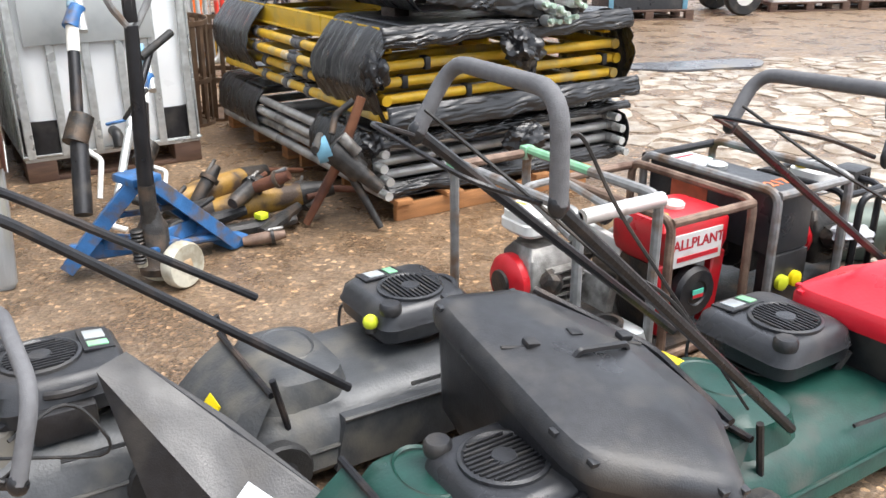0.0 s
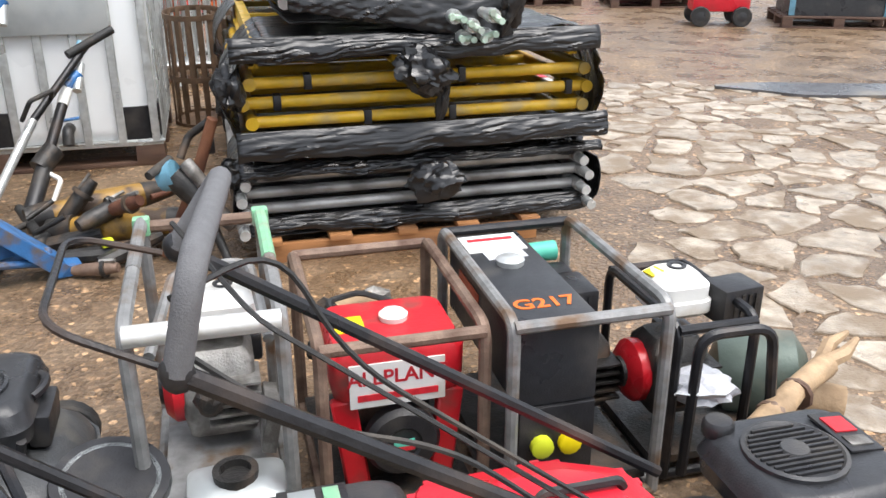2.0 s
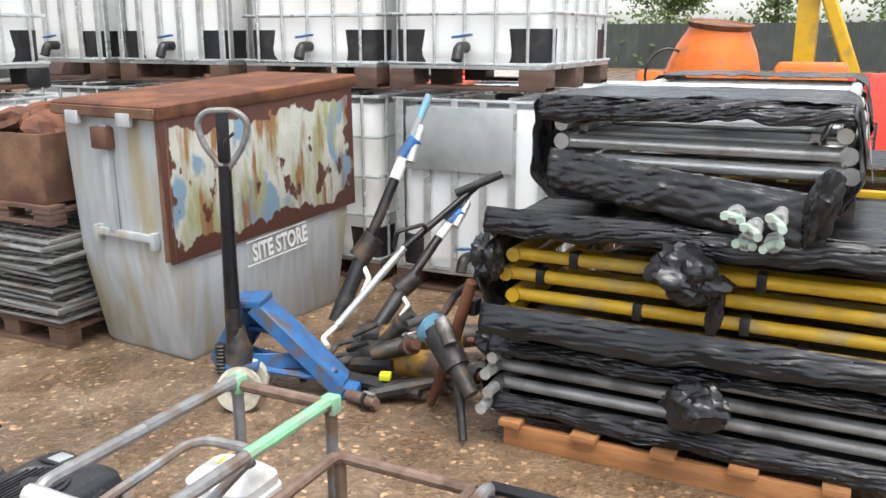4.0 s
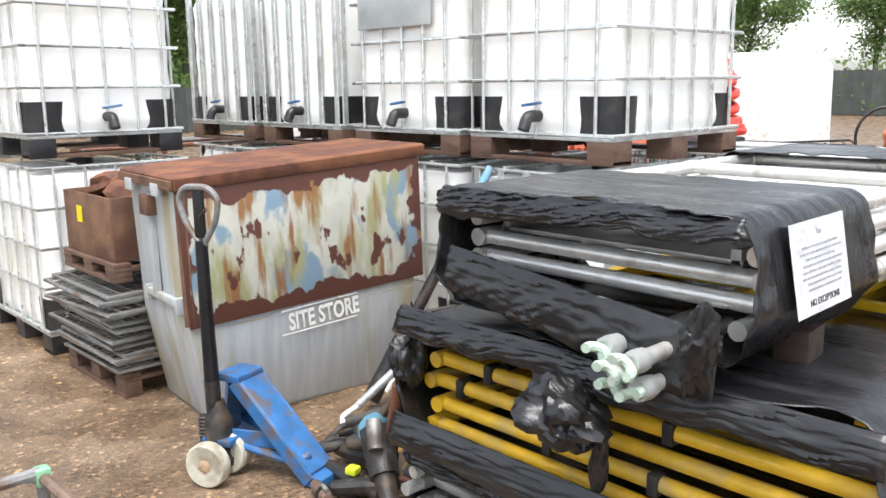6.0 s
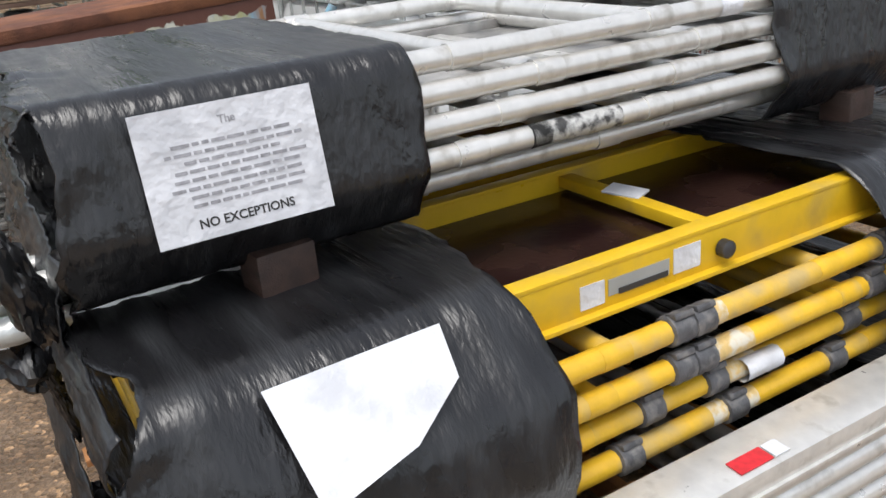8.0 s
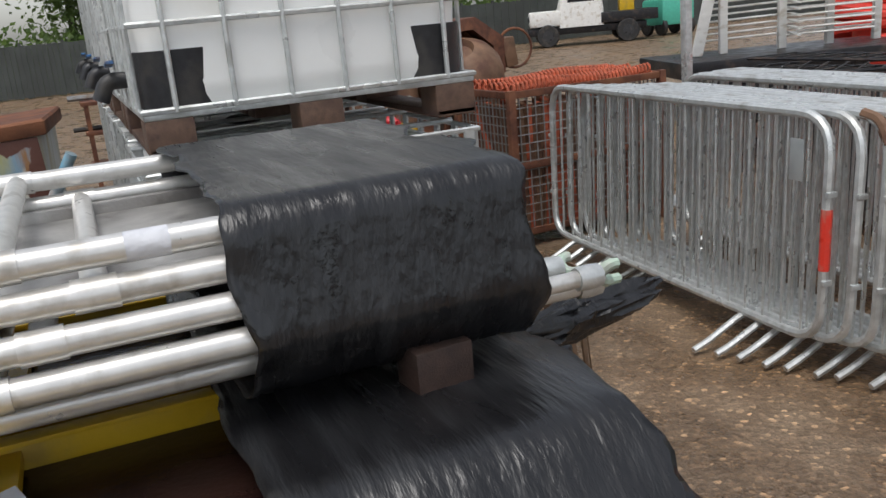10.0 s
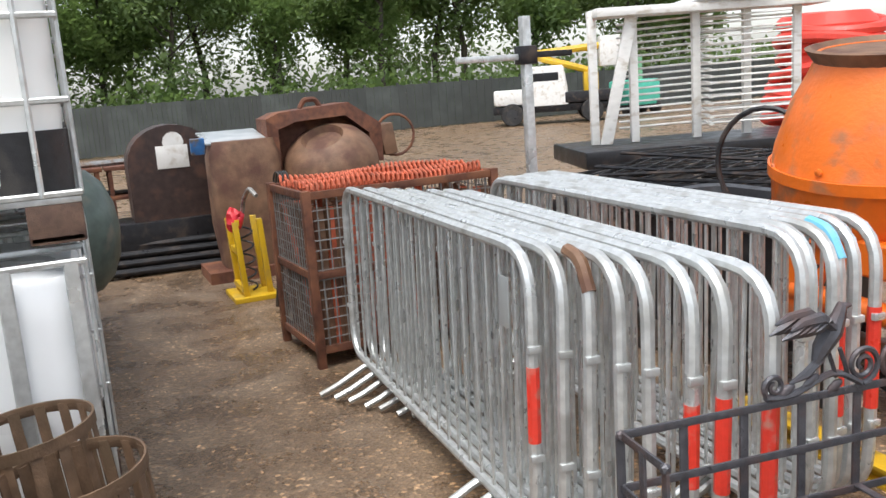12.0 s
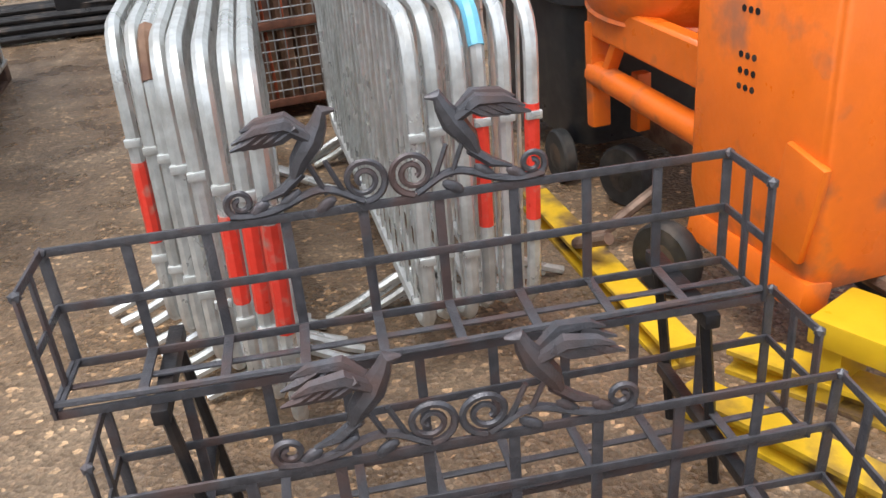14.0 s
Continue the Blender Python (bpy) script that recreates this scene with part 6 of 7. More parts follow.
def scroll(c, r0, turns, r=0.007, flip=1, start=0):
    pts = []
    n = int(26 * turns)
    for i in range(n + 1):
        a = start + flip * 2 * math.pi * turns * i / n
        q = r0 * (1 - 0.78 * i / n)
        pts.append(Vector((0, c[0] + q * math.cos(a), c[1] + q * math.sin(a))))
    return tube(pts, [r * (1.15 - 0.3 * i / n) for i in range(n + 1)], 6)


def bird(y, z, flip):
    """A small cast bird with raised wings, as one plain shape."""
    bm = bm_new()
    body = [Vector((0, y + flip * q[0], z + q[1])) for q in ((-0.05, 0.0), (-0.03, 0.045), (0.0, 0.085), (0.02, 0.12), (0.03, 0.145), (0.055, 0.143))]
    tube(body, [0.008, 0.022, 0.027, 0.018, 0.014, 0.004], 8, bm)
    for wy in (-1, 1):
        sh = Vector((0.012 * wy, y - flip * 0.005, z + 0.095))
        tube([sh, sh + Vector((0.01 * wy, -flip * 0.045, 0.035)), sh + Vector((0.014 * wy, -flip * 0.10, 0.032)), sh + Vector((0.016 * wy, -flip * 0.135, 0.018))], [0.012, 0.017, 0.012, 0.003], 6, bm)
        for j in range(4):
            a = sh + Vector((0.01 * wy, -flip * (0.02 + 0.022 * j), 0.028))
            tube([a, a + Vector((0.002 * wy, -flip * 0.035, -0.02)), a + Vector((0, -flip * 0.07, -0.032))], [0.012, 0.011, 0.003], 5, bm)
    tube([Vector((0, y - flip * 0.03, z + 0.02)), Vector((0, y - flip * 0.075, z - 0.015)), Vector((0, y - flip * 0.12, z - 0.03))], [0.012, 0.012, 0.004], 6, bm)
    for q in (-0.015, 0.02):
        tube([Vector((0.006, y + flip * q, z + 0.04)), Vector((0.004, y + flip * (q + 0.02), z - 0.01)), Vector((0, y + flip * (q + 0.03), z - 0.035))], 0.006, 5, bm)
    return bm


def planter(m, label, decorated=True):
    """A basket of flat bars, 1.49 long in y, 0.19 deep in x, 0.275 high; front with birds at x = 0."""
    t = thing("iron_planter", m, label, "window box", "wrought iron planters")
    L, D, Hh = 1.49, 0.19, 0.275
    for z in (0.005, Hh * 0.52, Hh):
        part("long_bar", box((0, L / 2, z), (0.007, L, 0.02), bevel=0.002), "iron", t)
        if z < 0.01:
            part("long_bar", box((D, L / 2, z), (0.007, L, 0.02), bevel=0.002), "iron", t)
            part("long_bar", box((D / 2, L / 2, z), (0.018, L, 0.006), bevel=0.002), "iron", t)
        for y in (0, L):
            part("end_bar", box((D / 2, y, z), (D, 0.007, 0.02), bevel=0.002), "iron", t)
    part("back_rail", tube([(D, 0, 0.03), (D + 0.01, L * 0.5, 0.028), (D, L, 0.03)], 0.008, 6), "iron", t)
    up = part("upright", box((0, 0, Hh / 2), (0.008, 0.022, Hh), bevel=0.002), "iron", t, matrix=pose(-0.006, 0, 0))
    for k in range(1, 10):
        piece("upright", up.data, t, pose(-0.006, k * L / 9, 0))
    for y in (0.0, L):
        piece("upright", up.data, t, pose(D, y, 0, 0, 0, 90))
        piece("upright", up.data, t, pose(D * 0.5, y, 0, 0, 0, 90))
    fl = part("floor_bar", box((D / 2, 0, 0.012), (D, 0.022, 0.006), bevel=0.002), "iron", t)
    for k in range(1, 9):
        piece("floor_bar", fl.data, t, pose(0, k * L / 9, 0))
    for y in (0.0, L):
        for x in (0, D):
            part("corner_ball", clump((0.014, 0.014, 0.014), 1, 0.05, 1, pose(x, y, Hh)), "iron", t)
    if decorated:
        for fl_, y0 in ((1, 0.687), (-1, 0.761)):
            part("scroll", scroll((y0 + (-0.015 if fl_ > 0 else 0.015), Hh + 0.06), 0.05, 1.9, flip=fl_, start=-1.57), "iron", t)
            part("scroll", scroll((y0 - fl_ * 0.275, Hh + 0.045), 0.032, 1.5, flip=-fl_, start=-1.57), "iron", t)
            part("vine", tube([(0, y0 - fl_ * 0.02, Hh + 0.012), (0, y0 - fl_ * 0.1, Hh + 0.06), (0, y0 - fl_ * 0.2, Hh + 0.02), (0, y0 - fl_ * 0.25, Hh + 0.013), (0, y0 - fl_ * 0.30, Hh + 0.02)], 0.009, 6, round_r=0.05), "iron", t)
            for q in (0.10, 0.17, 0.24):
                part("leaf", clump((0.008, 0.03, 0.014), int(q * 50), 0.3, 2, pose(0, y0 - fl_ * q, Hh + 0.03 + 0.02 * math.sin(q * 40), 35 * fl_)), "iron", t)
            part("bird_figure", bird(y0 - fl_ * 0.11, Hh + 0.075, fl_), "iron", t)
    return t


planter(pose(2.655, 7.365, 0.512, 0, 0, -7.2), "dark wrought iron window box with birds and scrolls")
planter(pose(3.06, 7.36, 0.19, 0, 3, -7.5), "dark wrought iron window box with birds and scrolls")
planter(pose(2.80, 7.42, 0.205, 0, 0, -6), "dark wrought iron window box under others", False)
planter(pose(3.33, 7.46, 0.012, 0, 0, -8), "dark wrought iron window box on the ground", False)
for y in (7.56, 8.72):
    tr = thing("trestle", pose(2.70 + 0.12 * (y - 7.56), y, 0, 0, 0, -7), "dark iron trestle under the planters", "trestle", "planter trestles")
    part("top_bar", box((0.03, 0, 0.490), (0.34, 0.035, 0.035), bevel=0.004), "black_steel", tr)
    for x in (-0.1, 0.16):
        part("leg", tube([(x, 0, 0.48), (x, 0.05, 0.0)], 0.014, 7), "black_steel", tr)
    part("lower_bar", box((0.25, 0.02, 0.175), (0.7, 0.03, 0.03), bevel=0.004), "black_steel", tr)

# ---- cement mixers ----


def mixer_drum(t, m, material):
    prof = [(0.20, -0.46), (0.30, -0.44), (0.44, -0.34), (0.50, -0.20), (0.505, -0.02), (0.515, 0.0), (0.505, 0.02), (0.49, 0.12), (0.42, 0.34), (0.34, 0.50), (0.31, 0.58), (0.34, 0.60), (0.29, 0.60), (0.27, 0.52)]
    d = part("drum", lathe(prof, 36, m), material, t, "dented drum")
    part("drum_band", lathe([(0.508, -0.03), (0.522, -0.03), (0.522, 0.03), (0.508, 0.03)], 36, m, ring=True), material, d)
    return d


mx = thing("cement_mixer", Matrix(), "bright orange cement mixer with chipped drum", "cement mixer")
M["drum"] = mat("chipped_orange_drum", (0.76, 0.155, 0.012), 0.42, 0, 0.12, 8, 0.25, (0.42, 0.15, 0.06), 0.28, 7)
mixer_drum(mx, pose(1.52, 9.57, 1.12, 5, 6, 0) @ Matrix.Diagonal((0.90, 0.90, 0.84, 1)), "drum")
for a in range(0, 360, 40):
    part("drum_bolt", lathe([(0.016, 0), (0.016, 0.010), (0.008, 0.014)], 8, pose(1.52, 9.57, 1.12, 5, 6, a) @ pose(0.448, 0, 0.06, 0, 90, 0)), "drum", mx)
part("lower_seam", lathe([(0.405, -0.275), (0.418, -0.27), (0.405, -0.255)], 36, pose(1.52, 9.57, 1.12, 5, 6, 0), ring=True), "drum", mx)
part("drum_mouth", lathe([(0.285, 0.46), (0.315, 0.505), (0.325, 0.52), (0.30, 0.525), (0.27, 0.50)], 32, pose(1.52, 9.57, 1.12, 5, 6, 0)), "rust_pale", mx, "rusty cement-crusted mouth")
hous = bm_new()
loft([rrect(0.56, 0.38, 0.03, 0.26, cx=2.43, cy=9.40), rrect(0.62, 0.42, 0.03, 0.40, cx=2.44, cy=9.40), rrect(0.62, 0.42, 0.03, 1.22, cx=2.44, cy=9.40), rrect(0.56, 0.36, 0.03, 1.27, cx=2.44, cy=9.40)], hous)
part("engine_housing", hous, "orange", mx, "orange sheet steel housing")
for ex, ez in ((2.40, 0.815), (2.40, 1.03)):
    for i in range(3):
        for j in range(3):
            part("vent_hole", lathe([(0.010, 0), (0.010, 0.003)], 8, pose(ex + 0.030 * (i - 1), 9.191, ez + 0.045 * (j - 1), 90)), "black_steel", mx)
part("housing_fold", box((2.66, 9.185, 0.52), (0.16, 0.03, 0.30), (0, 12, 0), bevel=0.012), "orange", mx)
part("skirt", box((2.44, 9.23, 0.25), (0.58, 0.10, 0.10), (-10, 0, 0), bevel=0.02), "orange", mx)
yoke = bm_new()
slab_between((1.33, 9.25, 0.79), (2.14, 9.25, 0.76), 0.07, 0.15, yoke, 0.012)
part("cradle_beam", yoke, "orange", mx, "orange cradle beam under the drum")
part("axle_tube", tube([(2.16, 9.26, 0.53), (1.36, 9.24, 0.57)], 0.05, 12), "orange", mx, "chipped orange axle tube")
part("leg_frame", box((1.36, 9.25, 0.56), (0.06, 0.08, 0.42), (0, -3, 0), bevel=0.01), "orange", mx)
part("leg_frame", box((1.48, 9.25, 0.63), (0.04, 0.05, 0.28), (0, 32, 0), bevel=0.008), "orange", mx)
part("chassis_rail", box((1.85, 9.5, 0.30), (1.1, 0.07, 0.09), bevel=0.008), "frame_brown", mx, "rusty chassis rail")
for x in (1.40, 2.2):
    part("chassis_post", box((x, 9.42, 0.43), (0.06, 0.06, 0.24), bevel=0.006), "orange", mx)
part("drawbar", tube([(2.4, 9.45, 0.24), (2.9, 9.5, 0.22), (3.2, 9.5, 0.18)], 0.03, 8), "frame_brown", mx)
part("tilt_wheel", tube([(1.15 + 0.20 * math.cos(a), 9.26 + 0.10 * math.cos(a), 1.14 + 0.25 * math.sin(a)) for a in (2 * math.pi * k / 24 for k in range(24))], 0.013, 7, closed=True), "black_steel", mx, "dark tilt wheel")
for c in ((2.14, 9.12, 0.13), (1.42, 9.35, 0.13), (2.45, 9.72, 0.13), (1.5, 9.75, 0.13)):
    wheel(mx, c, 0.13, 0.075, "dark", (90, 0, 20))
part("hitch_pipe", tube([(2.05, 8.95, 0.20), (1.85, 8.90, 0.10), (1.75, 9.05, 0.05), (1.75, 9.3, 0.2)], 0.022, 8, round_r=0.08), "frame_brown", mx)

for a, b, w in (((1.28, 8.99, 0.07), (2.56, 8.93, 0.07), 0.11), ((2.60, 9.08, 0.07), (3.6, 9.65, 0.07), 0.12), ((2.72, 8.85, 0.05), (3.9, 9.32, 0.05), 0.10)):
    bb = bm_new()
    slab_between(a, b, w, 0.015, bb)
    slab_between(Vector(a) + Vector((0, 0, 0.065)), Vector(b) + Vector((0, 0, 0.065)), w, 0.015, bb)
    slab_between(Vector(a) + Vector((0, 0, 0.032)), Vector(b) + Vector((0, 0, 0.032)), 0.02, 0.06, bb)
    bo = part("steel_beam", bb, mat("flaking_yellow_beam", (0.70, 0.44, 0.02), 0.5, 0, 0.12, 10, 0.2, (0.10, 0.06, 0.04), 0.5, 5), smooth=False)
    bo.location.z = -min(v.co.z for v in bo.data.vertices) + 0.001
    tagged(bo, "flaking yellow steel beam lying on the ground", "steel beam", "yellow steel beams")
yc = thing("yellow_lifting_frame", pose(3.02, 9.22, 0), "flaking yellow lifting frame behind the planters", "lifting frame")
part("frame_box", box((0, 0.1, 0.24), (0.5, 0.22, 0.08), (0, 0, 22), bevel=0.01), "yellow", yc)
for x in (-0.18, 0.18):
    part("leg", box((x, 0.1 + 0.4 * x, 0.11), (0.06, 0.16, 0.22), (0, 0, 22), bevel=0.008), "yellow", yc)

mx2 = thing("rusty_mixer", Matrix.Translation((-1.3, -0.85, 0)), "old rusty brown cement mixer with an arched guard", "cement mixer")
hood = [(8.83, 0.92), (8.83, 1.40), (8.95, 1.45), (9.62, 1.50), (9.93, 1.28), (9.93, 0.92)]
inner = [(8.93, 0.92), (8.93, 1.30), (9.10, 1.36), (9.58, 1.38), (9.80, 1.20), (9.80, 0.92)]
part("hood", loft([[Vector((-2.75, y, z)) for y, z in hood], [Vector((-2.30, y, z)) for y, z in hood], [Vector((-2.28, y, z)) for y, z in inner], [Vector((-2.50, y, z)) for y, z in inner]]), "rust", mx2, "angular rusty steel hood", smooth=False)
part("bowl", lathe([(0.43, -0.30), (0.45, -0.05), (0.43, 0.06), (0.36, 0.17), (0.24, 0.25), (0.20, 0.26), (0.17, 0.20), (0.05, 0.19)], 30, pose(-2.26, 9.38, 0.98, 18, 24, 0)), "rust_pale", mx2, "rounded rusty bowl")
part("hood_lug", tube([(-2.5, 9.2, 1.47), (-2.5, 9.25, 1.55), (-2.5, 9.36, 1.55), (-2.5, 9.4, 1.48)], 0.025, 7, round_r=0.03), "rust", mx2)
part("drive_box", box((-2.4, 10.0, 1.12), (0.2, 0.14, 0.30), (8, 0, 0), bevel=0.02), "rust_pale", mx2)
part("back_sheet", box((-2.86, 9.4, 0.95), (0.05, 1.05, 0.9), (0, -8, 0), bevel=0.02), "rust_pale", mx2)
part("base", box((-2.6, 9.4, 0.30), (0.7, 1.0, 0.6), bevel=0.03), "rust", mx2)
part("hand_wheel", tube([(-2.4, 10.1 + 0.2 * math.cos(a), 1.15 + 0.2 * math.sin(a)) for a in (2 * math.pi * k / 20 for k in range(20))], 0.014, 6, closed=True), "rust", mx2)
mx3 = thing("rusty_hopper", Matrix.Translation((-0.1, -0.8, 0)), "rusty brown rounded steel hopper with blue lid edge", "hopper")
part("shell", loft([rrect(0.45, 0.55, 0.10, 0.1, cx=-3.6, cy=8.55), rrect(0.5, 0.64, 0.12, 0.5, cx=-3.6, cy=8.55), rrect(0.5, 0.64, 0.15, 1.1, cx=-3.6, cy=8.55), rrect(0.42, 0.56, 0.15, 1.24, cx=-3.6, cy=8.55)]), "rust_pale", mx3)
part("lid_sheet", box((-3.8, 8.50, 1.265), (0.6, 0.55, 0.02), (0, 8, 0), bevel=0.006), "grey_panel", mx3)
part("blue_edge", box((-3.42, 8.14, 1.22), (0.05, 0.12, 0.14), (0, 8, 0), bevel=0.006), "blue", mx3)
part("skid", box((-3.6, 8.55, 0.05), (0.6, 0.9, 0.1)), "rust", mx3)
boiler = thing("boiler_casing", Matrix(), "dark brown steel boiler casing with a cream patch", "boiler")
pts = [(-0.42, 0.5), (0.42, 0.5), (0.42, 1.05)] + [(0.42 * math.cos(radians(a)), 1.05 + 0.36 * math.sin(radians(a))) for a in range(15, 180, 15)] + [(-0.42, 1.05)]
bsec = [[Vector((-4.95 + dx, 7.22 + p[0], p[1])) for p in pts] for dx in (0, 0.5)]
part("casing", loft(bsec), mat("dark_brown_steel", (0.045, 0.027, 0.023), 0.5, 0.1, 0.25, 14, 0.2, (0.10, 0.05, 0.035), 0.35, 5), boiler)
part("cream_patch", box((-4.444, 7.22, 1.10), (0.008, 0.30, 0.22), (0, 0, 0), bevel=0.002), "white", boiler)
part("cream_patch", lathe([(0.10, 0), (0.10, 0.008)], 12, pose(-4.449, 7.24, 1.24, 0, 90, 0)), "white", boiler)
part("cradle", box((-4.7, 7.22, 0.25), (0.6, 1.3, 0.5), bevel=0.02), "black_steel", boiler)
for k in range(8):
    z, y = 0.05 + 0.075 * (k % 4), 6.5 + 0.12 * (k // 4)
    tagged(part("black_pipe", tube([(-4.35 - 0.06 * k, 5.3, z), (-4.30 - 0.05 * k, 6.6, z + 0.01), (-4.2 - 0.05 * k, 8.0, z)], 0.036, 9, round_r=0.3), "black_steel"), "long black pipe lying in a heap", "pipe", "heaped black pipes")
for k in range(3):
    rk = thing("steel_rack", pose(-5.3, 5.4 + 0.8 * k, 0), "brown steel rack holding lengths of scrap", "rack", "steel racks")
    for z in (0.35, 0.7, 1.0):
        part("shelf_bar", box((0, 0, z), (0.5, 0.78, 0.04), bevel=0.006), "rust", rk)
    for x in (-0.22, 0.22):
        for y in (-0.34, 0.34):
            part("post", box((x, y, 0.5), (0.04, 0.04, 1.0)), "rust", rk)
    part("stored_bar", tube([(0.1, -0.5, 0.74), (0.05, 0.5, 0.75)], 0.025, 7), "dark", rk)
    part("stored_bar", tube([(-0.05, -0.5, 1.05), (0.02, 0.5, 1.05)], 0.03, 7), "frame_grey", rk)

ys = thing("yellow_stand", pose(-2.75, 7.50, 0), "small yellow steel stand with a red cloth", "stand")
for x, y in ((-0.16, -0.06), (0.16, -0.06), (-0.12, 0.14), (0.12, 0.14)):
    part("post", box((x, y, 0.34), (0.045, 0.045, 0.62), (3, 0, 0), bevel=0.004), "yellow", ys)
for z in (0.10, 0.40, 0.64):
    part("cross_bar", box((0, -0.06, z), (0.36, 0.035, 0.05), bevel=0.004), "yellow", ys)
part("foot", box((0, 0.03, 0.02), (0.46, 0.36, 0.04), bevel=0.006), "yellow", ys)
part("spring", tube([(0.05 * math.cos(a), 0.03 + 0.05 * math.sin(a), 0.06 + 0.018 * a) for a in (k * 0.5 for k in range(58))], 0.009, 5), "black_steel", ys, "black coil spring")
part("lever", tube([(0.05, 0.0, 0.6), (0.10, 0.02, 0.80), (0.26, 0.05, 0.92), (0.36, 0.08, 0.86)], 0.018, 7, round_r=0.05), "engine", ys, "bent grey lever")
part("red_cloth", clump((0.08, 0.07, 0.10), 4, 0.5, 3, pose(0.08, -0.06, 0.66)), "red", ys)
bar_rack = thing("leaning_bars", pose(-2.0, 7.62, 0), "dark rusty bars and a wire coil leaning by the stillage", "bars")
for k in range(6):
    part("bar", tube([(0.1 * k - 0.25, 0.02 * k, 0), (0.1 * k - 0.2, 0.12, 0.85 + 0.05 * (k % 3))], 0.016, 6), "rust" if k % 2 else "dark", bar_rack)
for k in range(4):
    part("wire_coil", tube([(0.14 * math.cos(a), 0.05 + 0.02 * k, 0.92 + 0.14 * math.sin(a)) for a in (2 * math.pi * q / 18 for q in range(18))], 0.008, 5, closed=True, bm=None), "rubber", bar_rack)
part("grey_block", box((0, 0.05, 0.9), (0.15, 0.1, 0.12), bevel=0.01), "engine", bar_rack)
part("base_box", box((0, 0.2, 0.3), (0.6, 0.3, 0.6), bevel=0.02), "rust", bar_rack)
gt = thing("round_tank", pose(-1.02, 6.29, 0), "grey green steel tank end with domed face", "steel tank")
part("dome", lathe([(0.36, 0.0), (0.36, 0.04), (0.34, 0.09), (0.27, 0.16), (0.15, 0.21), (0.02, 0.225)], 32, pose(0, 0, 0.93, -90, 0, 0)), "army", gt)
part("prop", box((0, 0.0, 0.29), (0.3, 0.05, 0.58), bevel=0.01), "wood_dark", gt)

# ---- wheeled plastic trough and grille heap beyond the barriers ----
tr = thing("black_trough", pose(0.6, 9.62, 0), "black plastic trough on wheels", "trough")
part("tub", loft([rrect(1.1, 0.7, 0.1, 0.18), rrect(1.35, 0.86, 0.12, 0.80), rrect(1.42, 0.92, 0.12, 0.82), rrect(1.42, 0.92, 0.12, 0.86), rrect(1.30, 0.80, 0.12, 0.85), rrect(1.1, 0.66, 0.1, 0.5)]), "black_plastic", tr)
for c in ((-0.4, -0.4, 0.12), (0.45, -0.4, 0.12), (-0.4, 0.4, 0.12), (0.45, 0.4, 0.12)):
    wheel(tr, c, 0.12, 0.06, "dark")
random.seed(12)
for k in range(7):
    gr = thing("iron_grille", pose(-1.5 + 0.14 * k, 10.7 + 0.05 * k, 0.62 + 0.05 * k, random.uniform(-3, 3), random.uniform(-3, 3), 20 + random.uniform(-15, 15)), "dark iron railing panel lying flat on a heap", "railing panel", "heaped railing panels")
    part("frame", tube([(-1, -0.4, 0), (1, -0.4, 0), (1, 0.4, 0), (-1, 0.4, 0)], 0.014, 5, closed=True), "black_steel", gr)
    for q in range(11):
        part("bar", tube([(-0.9 + 0.18 * q, -0.4, 0), (-0.9 + 0.18 * q, 0.4, 0)], 0.009, 5), "black_steel", gr)
hp = thing("heap_base", pose(-1.1, 10.8, 0), "dark stack of timber and iron under railings", "timber stack")
for k in range(4):
    part("layer", box((0, 0, 0.075 + 0.15 * k), (2.2, 1.0, 0.13), (0, 0, 20), bevel=0.02), "black_steel" if k % 2 else "wood_dark", hp)
bg = thing("bag_bundle", pose(-0.35, 10.1, 0.62), "blue and white plastic bundle on the heap", "bundle")
part("bag", clump((0.22, 0.12, 0.1), 6, 0.3, 3, pose(0, 0, 0.04)), "paper", bg)
part("blue_end", clump((0.09, 0.1, 0.1), 7, 0.3, 3, pose(0.2, 0.06, 0.04)), "blue_tape", bg)

# ---- turnstile, hoses, mast ----
ts = thing("white_turnstile", pose(-4.1, 13.3, 0.75, 0, 0, 72) @ Matrix.Diagonal((1.4, 1.0, 0.62, 1)), "white full height turnstile cage with stacked arms", "turnstile")
for x in (-0.9, -0.55, 0.0, 0.45, 0.9):
    part("post", box((x, 0, 1.25), (0.07, 0.07, 2.5), bevel=0.006), "white", ts)
part("slanted_post", box((-0.7, -0.1, 1.2), (0.10, 0.05, 2.4), (0, 6, 0), bevel=0.006), "white", ts)
part("header", box((0.1, 0, 2.45), (2.0, 0.5, 0.16), bevel=0.01), "white", ts)
part("tarp_cover", clump((0.5, 0.35, 0.1), 8, 0.3, 3, pose(0.3, 0, 2.55)), "paper", ts)
for k in range(17):
    z = 0.25 + 0.125 * k
    part("arm", tube([(-0.62, 0.3, z), (0.1, 0.05, z + 0.05), (0.0, -0.45, z + 0.02)], 0.022, 7, round_r=0.1), "white", ts)
    part("arm", tube([(0.0, 0.0, z), (0.75, -0.3, z + 0.03)], 0.02, 7), "white", ts)
for k in range(9):
    part("rail", box((0.45, 0.02, 0.3 + 0.24 * k), (0.9, 0.03, 0.04)), "white", ts)
fbt = thing("flatbed_trailer", pose(-4.1, 13.3, 0, 0, 0, 72), "low dark flatbed trailer under a turnstile", "trailer")
part("bed", box((0, 0, 0.64), (3.2, 1.6, 0.2), bevel=0.03), "black_steel", fbt)
